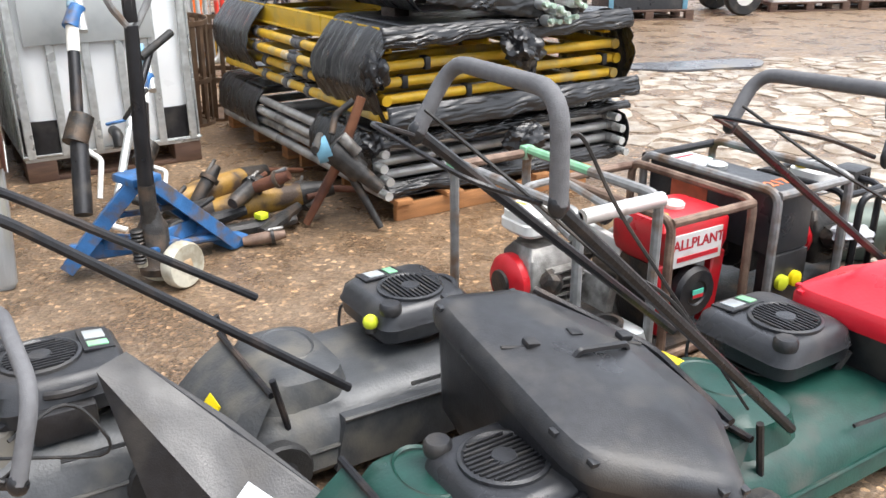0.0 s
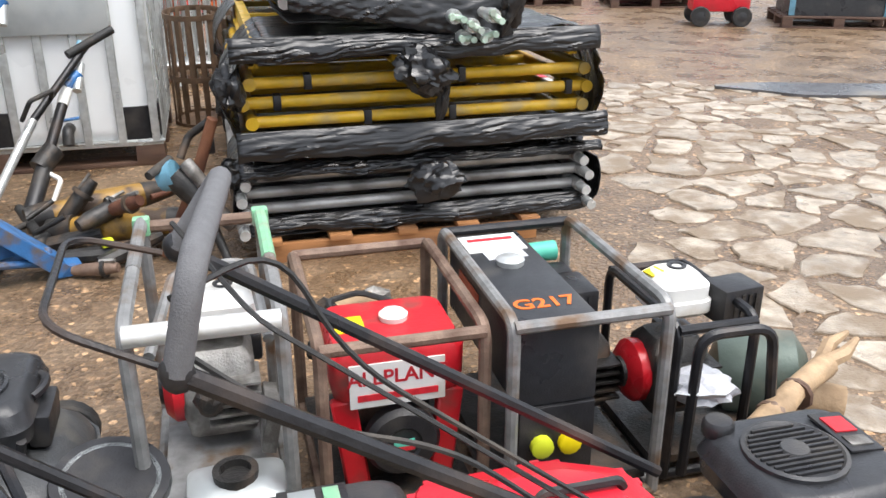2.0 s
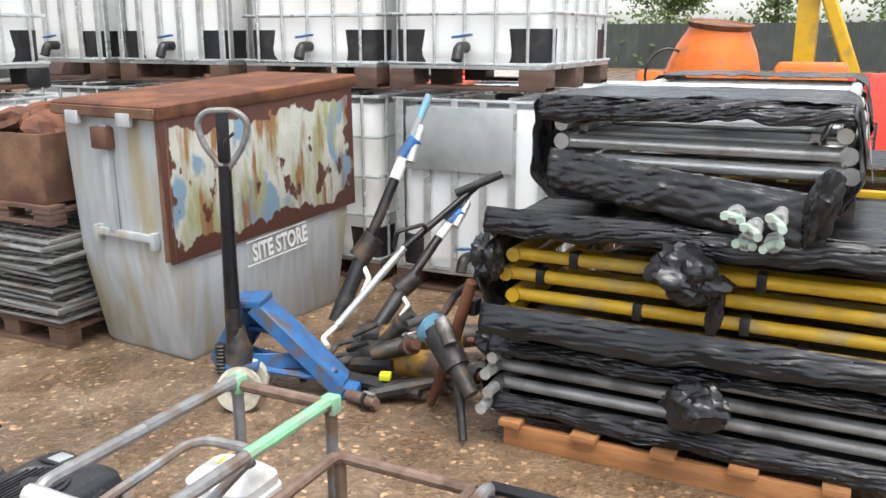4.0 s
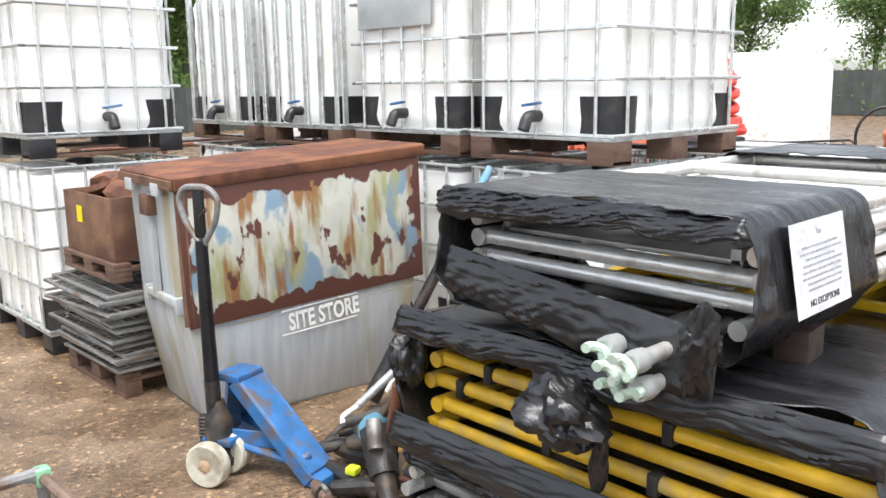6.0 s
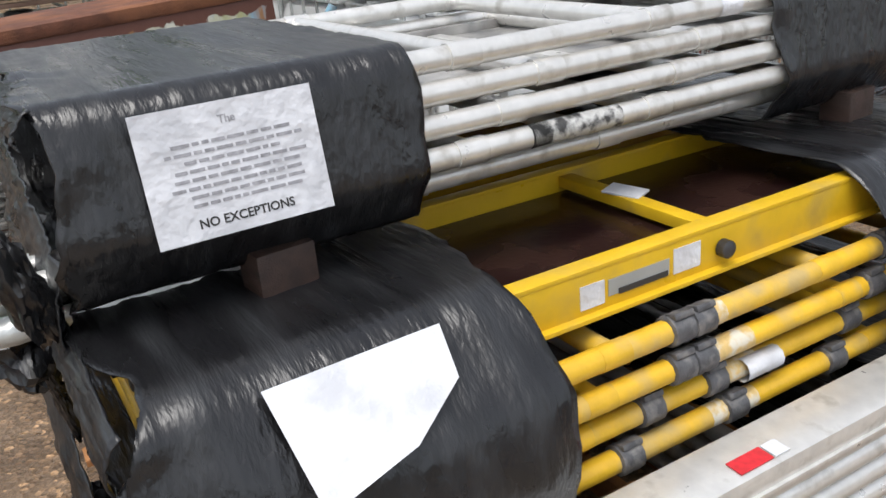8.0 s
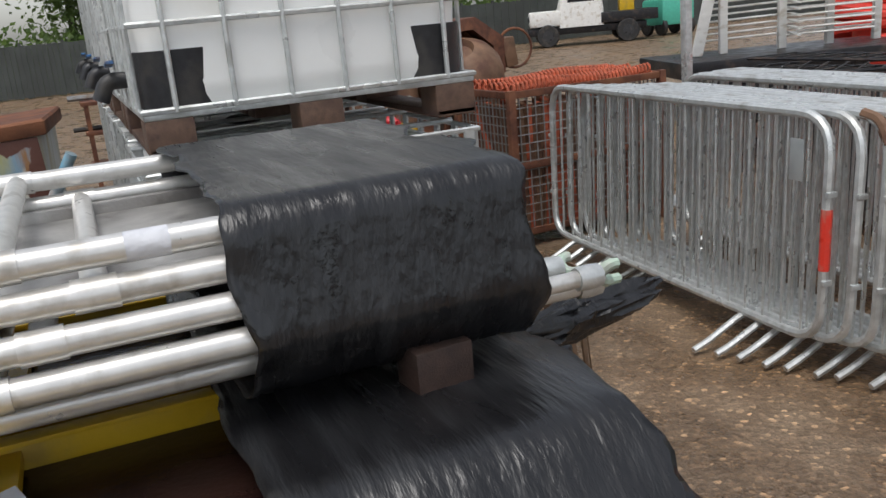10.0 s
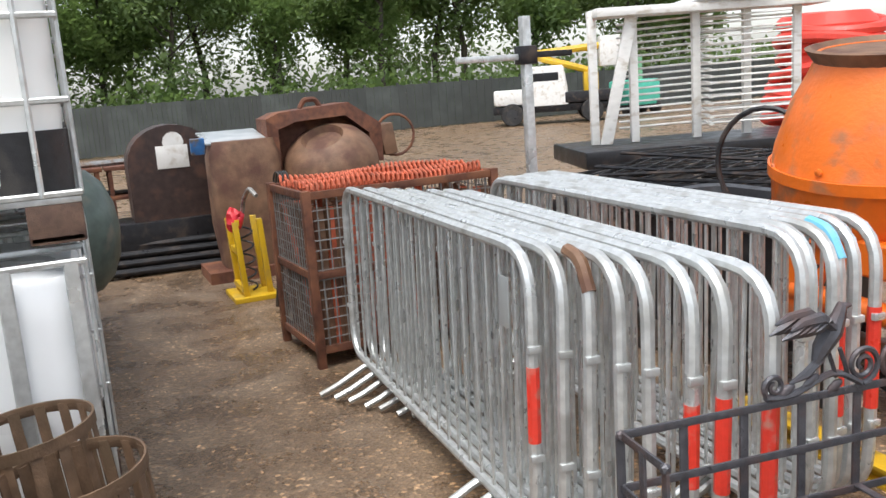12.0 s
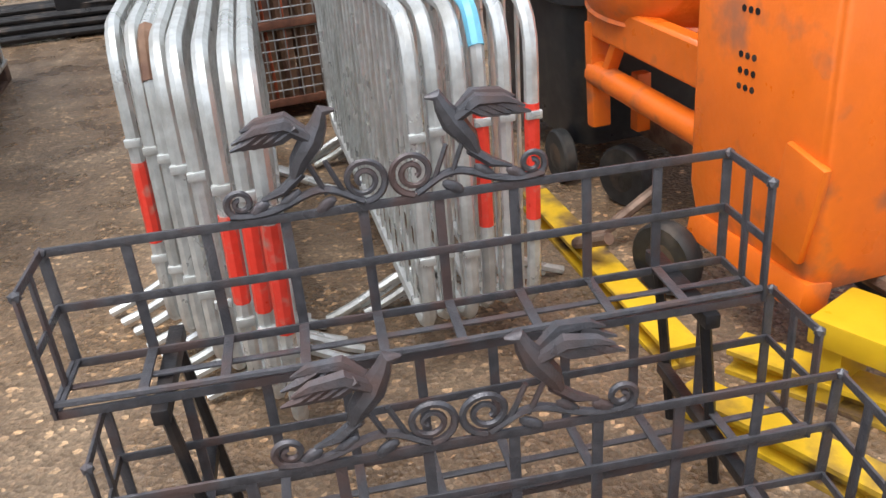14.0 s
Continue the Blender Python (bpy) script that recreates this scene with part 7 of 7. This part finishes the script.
for c in ((-0.6, -0.7, 0.28), (0.6, -0.7, 0.28), (-0.6, 0.7, 0.28), (0.6, 0.7, 0.28)):
    wheel(fbt, c, 0.28, 0.18, "dark")
hb = thing("red_hose_coil", pose(-5.4, 17.0, 0) @ Matrix.Scale(1.2, 4), "thick red hoses coiled in a tall heap", "hose coil")
for k in range(11):
    rr = 0.95 - 0.03 * k
    part("hose_loop", tube([(rr * math.cos(a), 0.75 * rr * math.sin(a) + 0.05 * math.sin(3 * k), 0.35 + 0.13 * k + 0.12 * math.cos(a + k) + 0.10 * rr) for a in (2 * math.pi * q / 26 for q in range(26))], 0.075, 8, closed=True), "hose_red", hb)
part("drum_core", lathe([(0.5, 0), (0.55, 0.2), (0.55, 1.7), (0.4, 1.85)], 20), "hose_red", hb)
wt = thing("white_tank_cover", pose(-6.2, 21.0, 0), "white plastic covered load on a trailer", "covered load")
part("cover", loft([rrect(3.4, 1.8, 0.2, 0.0), rrect(3.4, 1.8, 0.3, 1.9), rrect(3.2, 1.6, 0.4, 2.15), rrect(2.6, 1.1, 0.3, 2.25)]), "white", wt)
ms = thing("steel_mast", pose(-0.85, 9.15, 0), "galvanised steel mast with cross arms and a dark bracket", "mast")
part("pole", box((0, 0, 1.0), (0.06, 0.06, 2.0), bevel=0.006), "galv", ms)
part("cross_arm", box((0.0, -0.26, 1.74), (0.035, 0.5, 0.04), bevel=0.008), "galv", ms)
part("cross_arm", box((0.0, 0.2, 1.75), (0.035, 0.3, 0.04), bevel=0.006), "black_steel", ms)
part("bracket", box((0, 0.0, 1.75), (0.09, 0.13, 0.12), bevel=0.01), "black_steel", ms)
part("base_plate", box((0, 0, 0.01), (0.4, 0.4, 0.02)), "galv", ms)

# ---- far edge of the yard: fence, trees, parked vehicles ----


def fence_run(name, p, q, h, label):
    f = tagged(thing(name, Matrix(), label, "fence"), kind="structure")
    a, b = Vector((*p, 0)), Vector((*q, 0))
    n = max(2, int((b - a).length / 1.25))
    d = (b - a) / n
    ang = math.degrees(math.atan2(d.y, d.x))
    pan = None
    for i in range(n):
        m = Matrix.Translation(a + d * (i + 0.5)) @ pose(0, 0, 0, 0, 0, ang)
        if pan is None:
            bm = bm_new()
            L = d.length
            for k in range(8):
                box((-L / 2 + (k + 0.5) * L / 8, 0.012 * (k % 2), h / 2 + 0.02), (L / 8 - 0.006, 0.02, h - 0.02 * ((k * 5) % 3)), bm=bm)
            pan = part("fence_panel", bm, "fence", f, smooth=False, matrix=m)
            post = part("fence_post", box((0, 0.06, h / 2 + 0.05), (0.09, 0.09, h + 0.1)), "fence", f, matrix=Matrix.Translation(a) @ pose(0, 0, 0, 0, 0, ang))
        else:
            piece("fence_panel", pan.data, f, m)
            piece("fence_post", post.data, f, Matrix.Translation(a + d * i) @ pose(0, 0, 0, 0, 0, ang))
    return f


fence_run("wall_west", (-27, -14), (-25, 42), 1.65, "weathered grey green board fence")
fence_run("wall_north", (-25, 42), (22, 40), 2.0, "weathered board fence at the far end")
# east and south runs are out of view, added to close the yard for reflections
fence_run("wall_east", (22, 40), (20, -16), 2.2, "unseen weathered board fence added to close the east side")
fence_run("wall_south", (20, -16), (-27, -14), 2.2, "unseen weathered board fence added behind the mowers")


def tree(x, y, h, seed, leaves=2400):
    rnd = random.Random(seed)
    t = thing("tree", pose(x, y, 0, 0, 0, rnd.uniform(0, 360)), "tall slender tree with thin spring foliage and gaps", "tree", "trees behind the fence")
    wood = bm_new()
    top = Vector((rnd.uniform(-0.6, 0.6), rnd.uniform(-0.6, 0.6), h * 0.88))
    spine = [Vector((0, 0, -0.1)), Vector((rnd.uniform(-0.1, 0.1), rnd.uniform(-0.1, 0.1), h * 0.25)), top * 0.55 + Vector((rnd.uniform(-0.3, 0.3), 0, 0)), top]
    tube(spine, [0.16, 0.13, 0.08, 0.02], 7, wood)
    tips = []
    for k in range(15):
        u = rnd.uniform(0.18, 0.95)
        base = spine[1].lerp(spine[2], u * 1.6) if u < 0.6 else spine[2].lerp(spine[3], (u - 0.6) * 2.4)
        a, ln = rnd.uniform(0, 6.28), rnd.uniform(0.9, 2.3) * (1.15 - 0.6 * u)
        up = rnd.uniform(0.4, 1.2)
        mid = base + Vector((math.cos(a) * ln * 0.5, math.sin(a) * ln * 0.5, ln * up * 0.45))
        end = base + Vector((math.cos(a) * ln, math.sin(a) * ln, ln * up))
        tube([base, mid, end], [0.045, 0.028, 0.01], 5, wood)
        for q in range(3):
            a2 = a + rnd.uniform(-1, 1)
            e2 = mid.lerp(end, rnd.random()) + Vector((math.cos(a2), math.sin(a2), rnd.uniform(0.2, 0.9))) * ln * 0.4
            tube([mid.lerp(end, 0.3), e2], [0.015, 0.006], 4, wood)
            tips.append((e2, 0.42))
        tips += [(end, 0.5), (mid.lerp(end, 0.6), 0.45)]
    for k in range(9):
        a = rnd.uniform(0, 6.28)
        tips.append((Vector((math.cos(a) * rnd.uniform(0.2, 0.9), math.sin(a) * rnd.uniform(0.2, 0.9), h * rnd.uniform(0.12, 0.4))), 0.5))
    part("trunk", wood, "bark", t)
    verts, faces = [], []
    for k in range(leaves):
        c, s = tips[rnd.randrange(len(tips))]
        p = c + Vector((rnd.gauss(0, s), rnd.gauss(0, s), rnd.gauss(0, s * 0.8)))
        e1 = Vector((rnd.gauss(0, 1), rnd.gauss(0, 1), rnd.gauss(0, 1))).normalized()
        e2 = e1.orthogonal().normalized()
        w = rnd.uniform(0.08, 0.16)
        i = len(verts)
        verts += [p - e1 * w, p + e2 * w * 0.45, p + e1 * w, p - e2 * w * 0.45]
        faces.append((i, i + 1, i + 2, i + 3))
    me = bpy.data.meshes.new("crown")
    me.from_pydata(verts, [], faces)
    me.materials.append(M["leaf"])
    cr = new("crown", me)
    cr.parent = t
    return t


kinds = [tree(-30.5, 6.0 + 4.3 * k, 8.5 + k * 0.9, 20 + k, 9500) for k in range(4)]
random.seed(3)
for k in range(30):
    if k < 21:
        p = (-29.5 - random.uniform(0, 7), -13 + 2.55 * k + random.uniform(-1, 1))
    else:
        p = (-24 + 5.5 * (k - 21), 44 + random.uniform(0, 5))
    s = random.uniform(0.85, 1.25)
    cp = copy_thing(kinds[k % 4], pose(*p, 0, 0, 0, random.uniform(0, 360)) @ Matrix.Scale(s, 4))
    cp.scale = (s, s, s)
random.seed(8)
hv, hf = [], []
for k in range(52000):
    if k % 3:
        c = Vector((-27.6 - abs(random.gauss(0, 1.8)), random.uniform(-14, 43), 0))
    else:
        c = Vector((random.uniform(-26, 20), 43 + random.gauss(0, 0.7), 0))
    hgt = 1.7 + 0.8 * noise.noise(c * 0.35)
    p = c + Vector((0, 0, abs(random.gauss(0, 0.55)) * hgt))
    e1 = Vector((random.gauss(0, 1), random.gauss(0, 1), random.gauss(0, 1))).normalized()
    e2 = e1.orthogonal().normalized()
    w = random.uniform(0.10, 0.22)
    i = len(hv)
    hv += [p - e1 * w, p + e2 * w * 0.5, p + e1 * w, p - e2 * w * 0.5]
    hf.append((i, i + 1, i + 2, i + 3))
hm = bpy.data.meshes.new("undergrowth")
hm.from_pydata(hv, [], hf)
hm.materials.append(M["leaf"])
tagged(new("undergrowth", hm), "rough green undergrowth behind the board fence", "bushes", kind="stuff")


def truck(m, label, body="white"):
    t = thing("pickup_truck", m, label, "pickup truck")
    part("bonnet", box((1.6, 0, 0.95), (1.1, 1.6, 0.5), bevel=0.08), body, t)
    part("cab", loft([rrect(1.5, 1.66, 0.1, 0.62, cx=0.4), rrect(1.5, 1.66, 0.12, 1.2, cx=0.4), rrect(1.2, 1.5, 0.12, 1.88, cx=0.35), rrect(1.1, 1.4, 0.12, 1.93, cx=0.35)]), body, t)
    for s in (-1, 1):
        part("side_window", box((0.4, s * 0.80, 1.5), (0.9, 0.03, 0.42), (-11 * s, 0, 0), bevel=0.01), "glass_dark", t)
        part("headlight", lathe([(0.1, 0), (0.1, 0.03)], 14, pose(2.15, s * 0.6, 0.98, 0, 90, 0)), "glass_dark", t)
        for x in (1.55, -1.15):
            wheel(t, (x, s * 0.78, 0.38), 0.38, 0.22, "grey_plastic")
    part("windscreen", box((1.03, 0, 1.5), (0.03, 1.3, 0.46), (0, -18, 0), bevel=0.01), "glass_dark", t)
    part("chassis", box((0.2, 0, 0.52), (4.0, 1.3, 0.25), bevel=0.03), "black_steel", t)
    part("bed", box((-1.2, 0, 0.85), (1.9, 1.7, 0.35), bevel=0.03), "black_steel", t)
    part("boom_base", box((-1.2, 0, 1.3), (0.5, 0.5, 0.7), bevel=0.05), "yellow", t)
    part("boom", tube([(-1.3, 0, 1.65), (0.9, 0, 2.35), (-1.6, 0, 2.5)], 0.12, 8, round_r=0.15), "yellow", t, "yellow lifting boom")
    part("bucket", box((-1.85, 0, 2.3), (0.7, 0.8, 1.0), bevel=0.05), "white", t)
    return t


truck(pose(-21.6, 22.0, 0, 0, 0, -118), "white utility pickup with a yellow boom lift")
gm = thing("green_machine", pose(-21.5, 25.2, 0), "small bright green site machine", "site machine")
part("body", box((0, 0, 0.8), (1.2, 1.4, 0.9), bevel=0.1), "teal", gm)
part("mast", box((0, 0.2, 1.6), (0.2, 0.2, 1.0)), "green_paint", gm)
for s in (-1, 1):
    for q in (-0.4, 0.4):
        wheel(gm, (q, s * 0.6, 0.3), 0.3, 0.16)

# ---- goods standing across the yard ----


def pallet_goods(x, y, rz, label, cover, size, top=None, name="palletised_machine"):
    pallet(pose(x, y, 0, 0, 0, rz), 1.3, 1.1, "wood_dark", "dark pallet under yard goods", 0.14, group="far pallets")
    g = thing(name, pose(x, y, 0.142, 0, 0, rz), label, "machine")
    w, d, h = size
    part("casing", loft([rrect(w, d, 0.05, 0), rrect(w, d, 0.06, h * 0.9), rrect(w - 0.1, d - 0.1, 0.06, h)]), cover, g)
    for k in range(5):
        part("panel_slot", box((-w / 2 + (k + 0.5) * w / 5, -d / 2 - 0.004, h * 0.45), (w / 9, 0.006, h * 0.5)), "black_steel", g)
    for sx in (-1, 1):
        part("corner_trim", box((sx * (w / 2 - 0.03), -d / 2 - 0.006, h * 0.45), (0.07, 0.02, h * 0.9), bevel=0.005), top or "blue_pale", g)
    return g


pallet_goods(9.3, 9.5, -25, "dark machine with pale blue corners on a pallet", "grey_plastic", (1.15, 0.9, 0.95))
pallet_goods(12.2, 9.0, -25, "white sheeted load on a pallet", "white", (1.2, 1.0, 0.7), "white", "sheeted_load")
pallet_goods(13.6, 8.4, -25, "white sheeted load on a pallet", "paper", (1.2, 1.0, 0.8), "white", "sheeted_load")
pallet_goods(6.6, 12.9, -10, "silver slatted machine on a pallet", "grey_panel", (1.2, 0.9, 0.55), "galv")
pallet_goods(8.2, 12.2, -15, "dark brown crate on a pallet", "rust", (1.1, 0.9, 0.6), "rust")
rm = thing("red_machine", pose(7.9, 9.8, 0, 0, 0, -20), "small red wheeled machine", "machine")
part("body", box((0, 0, 0.32), (0.7, 0.4, 0.3), bevel=0.05), "red", rm)
for c in ((-0.25, -0.22, 0.12), (0.25, -0.22, 0.12), (-0.25, 0.22, 0.12), (0.25, 0.22, 0.12)):
    wheel(rm, c, 0.12, 0.06)
rt = thing("red_trailer", pose(10.9, 9.2, 0, 0, 0, -25), "red trailer chassis with pale wheels", "trailer")
part("chassis", box((0, 0, 0.5), (0.5, 1.0, 0.25), bevel=0.03), "red_paint", rt)
for s in (-1, 1):
    wheel(rt, (0, s * 0.5, 0.28), 0.28, 0.16, "white")
random.seed(21)
far = (("orange", 5.9, 19.8, "orange"), ("dark", 5.2, 21.5, "black_plastic"), ("blue", 6.6, 17.6, "blue_pale"), ("grey", 6.3, 18.6, "engine"), ("dark", 7.4, 16.4, "dark"), ("red", 7.9, 14.4, "red"), ("dark", 7.0, 15.3, "army"), ("orange", 6.9, 21.5, "orange"), ("red", 8.8, 13.4, "red_paint"))
for cname, x, y, mt in far:
    g = thing("site_machine", pose(x, y, 0, 0, 0, random.uniform(-40, 40)), cname + " wheeled site machine standing in a line", "site machine", "machines in a line")
    part("body", loft([rrect(0.9, 0.6, 0.1, 0.14), rrect(1.0, 0.7, 0.1, 0.3), rrect(0.8, 0.55, 0.12, 0.62), rrect(0.5, 0.4, 0.1, 0.72)]), mt, g)
    part("mast", tube([(-0.35, 0.2, 0.6), (-0.6, 0.2, 1.1), (-0.6, -0.2, 1.1), (-0.35, -0.2, 0.6)], 0.03, 6, round_r=0.05), mt if cname == "red" else "black_steel", g)
    for c in ((-0.3, -0.36, 0.15), (0.3, -0.36, 0.15), (-0.3, 0.36, 0.15), (0.3, 0.36, 0.15)):
        wheel(g, c, 0.15, 0.08)
for x, y in ((4.6, 24.6), (5.5, 24.2)):
    wb = thing("wheelie_bin", pose(x, y, 0), "dark green plastic bin with lid", "bin", "green bins")
    part("body", loft([rrect(0.9, 0.8, 0.08, 0.08), rrect(1.15, 1.0, 0.1, 1.2)]), "army", wb)
    part("lid", loft([rrect(1.2, 1.06, 0.1, 1.2), rrect(1.2, 1.06, 0.1, 1.26), rrect(0.9, 0.8, 0.1, 1.38)]), "army", wb)
    wheel(wb, (-0.35, 0.4, 0.1), 0.1, 0.06)
    wheel(wb, (0.35, 0.4, 0.1), 0.1, 0.06)
brd = thing("white_board", pose(6.0, 20.6, 0, 0, 20, 10), "large white sheet leaning in the yard", "sheet")
part("sheet", box((0, 0, 0.75), (0.08, 1.1, 1.5), bevel=0.01), "white", brd)
lift = thing("boom_lift", pose(1.5, 15.0, 0), "yellow boom lift with red plastic barriers beside", "boom lift")
part("mast", box((0.45, 0, 1.4), (0.3, 0.3, 2.8), (0, 0, 0), bevel=0.03), "yellow", lift)
part("arm", slab_between((1.3, -0.2, 0.6), (0.5, -0.2, 2.6), 0.22, 0.2, bevel=0.03), "yellow", lift)
part("boom", slab_between((0.2, -0.2, 2.55), (3.4, -0.2, 3.3), 0.3, 0.28, bevel=0.03), "yellow", lift)
part("base", box((0.8, 0, 0.45), (1.8, 1.3, 0.5), bevel=0.08), "yellow", lift)
for c in ((0.1, -0.6, 0.32), (1.5, -0.6, 0.32), (0.1, 0.6, 0.32), (1.5, 0.6, 0.32)):
    wheel(lift, c, 0.32, 0.2)
for k in range(6):
    rb = thing("plastic_barrier", pose(0.3 + 0.55 * k, 12.4 + 0.3 * (k % 2), 0, 0, 0, 15 * (k % 3)), "red or orange plastic road barrier block", "road barrier", "plastic road barriers")
    part("block", loft([rrect(0.5, 0.35, 0.05, 0), rrect(0.5, 0.3, 0.05, 0.25), rrect(0.46, 0.2, 0.05, 1.0), rrect(0.4, 0.15, 0.04, 1.05)]), ("orange", "red", "hose_red")[k % 3], rb)
    part("feet", box((0, 0, 0.03), (0.56, 0.42, 0.06), bevel=0.01), "black_plastic", rb)

# ---- cracked concrete pieces, nearest part of the yard, and the wet patch ----
rnd = random.Random(2)


def inside(x, y):
    return 3.4 < x < 9.0 and 1.9 + 0.12 * (x - 3.4) < y < 6.9 - 0.36 * (x - 4.2) and not (x < 3.75 and y > 3.3)


sites = []
tries = 0
while len(sites) < 480 and tries < 9000:
    tries += 1
    x, y = rnd.uniform(3.0, 9.5), rnd.uniform(1.4, 7.4)
    gap = 0.12 + 0.26 * abs(noise.noise(Vector((x * 1.1, y * 1.1, 2)))) + 0.08 * rnd.random()
    if all((x - a) ** 2 + (y - b) ** 2 > gap * gap for a, b in sites):
        sites.append((x, y))
for i, (x, y) in enumerate(sites):
    if not inside(x, y) or rnd.random() < 0.04:
        continue
    poly = [Vector((x + 0.5 * math.cos(a), y + 0.5 * math.sin(a))) for a in (2 * math.pi * k / 10 for k in range(10))]
    for j, (u, v) in enumerate(sites):
        if i == j or (u - x) ** 2 + (v - y) ** 2 > 1.2:
            continue
        nrm = Vector((u - x, v - y))
        mid = Vector(((u + x) / 2, (v + y) / 2)) - nrm.normalized() * 0.018
        out = []
        for k in range(len(poly)):
            p, q = poly[k - 1], poly[k]
            dp, dq = (p - mid).dot(nrm), (q - mid).dot(nrm)
            if dp <= 0:
                out.append(p)
            if (dp <= 0) != (dq <= 0):
                out.append(p.lerp(q, dp / (dp - dq)))
        poly = out
        if len(poly) < 3:
            break
    if len(poly) < 3:
        continue
    cut = []
    c = sum(poly, Vector((0, 0))) / len(poly)
    for k in range(len(poly)):
        a, b = poly[k - 1], poly[k]
        if (a - b).length < 0.02:
            continue
        for q in (0.12, 0.5, 0.88):
            p = a.lerp(b, q)
            jit = noise.noise(Vector((p.x * 11, p.y * 11, 3))) * 0.085
            cut.append(p + (p - c).normalized() * (jit - 0.012))
    if len(cut) < 4:
        continue
    bm = bm_new()
    h = 0.003 + 0.009 * rnd.random()
    rings = [[Vector((p.x - c.x, p.y - c.y, -0.02)) for p in cut], [Vector((p.x - c.x, p.y - c.y, h * 0.4)) for p in cut], [Vector(((p.x - c.x) * 0.965, (p.y - c.y) * 0.965, h)) for p in cut]]
    loft(rings, bm)
    part("paving_piece", bm, "slab", ground, smooth=False, matrix=pose(c.x, c.y, 0, rnd.uniform(-1, 1), rnd.uniform(-1, 1)))
wet = bm_new()
loft([[Vector((6.5 + 0.75 * math.cos(a) * (1 + 0.2 * math.sin(3 * a)), 5.85 + 0.33 * math.sin(a) * (1 + 0.2 * math.cos(2 * a)) - 0.35 * 0.75 * math.cos(a), z)) for a in (2 * math.pi * k / 28 for k in range(28))] for z in (0.001, 0.024)], wet)
part("wet_patch", wet, mat("wet_tarmac_patch", (0.10, 0.10, 0.105), 0.3, 0, 0.2, 12, 0.2, (0.2, 0.18, 0.15), 0.35, 3), ground, "dark wet tarmac patch")
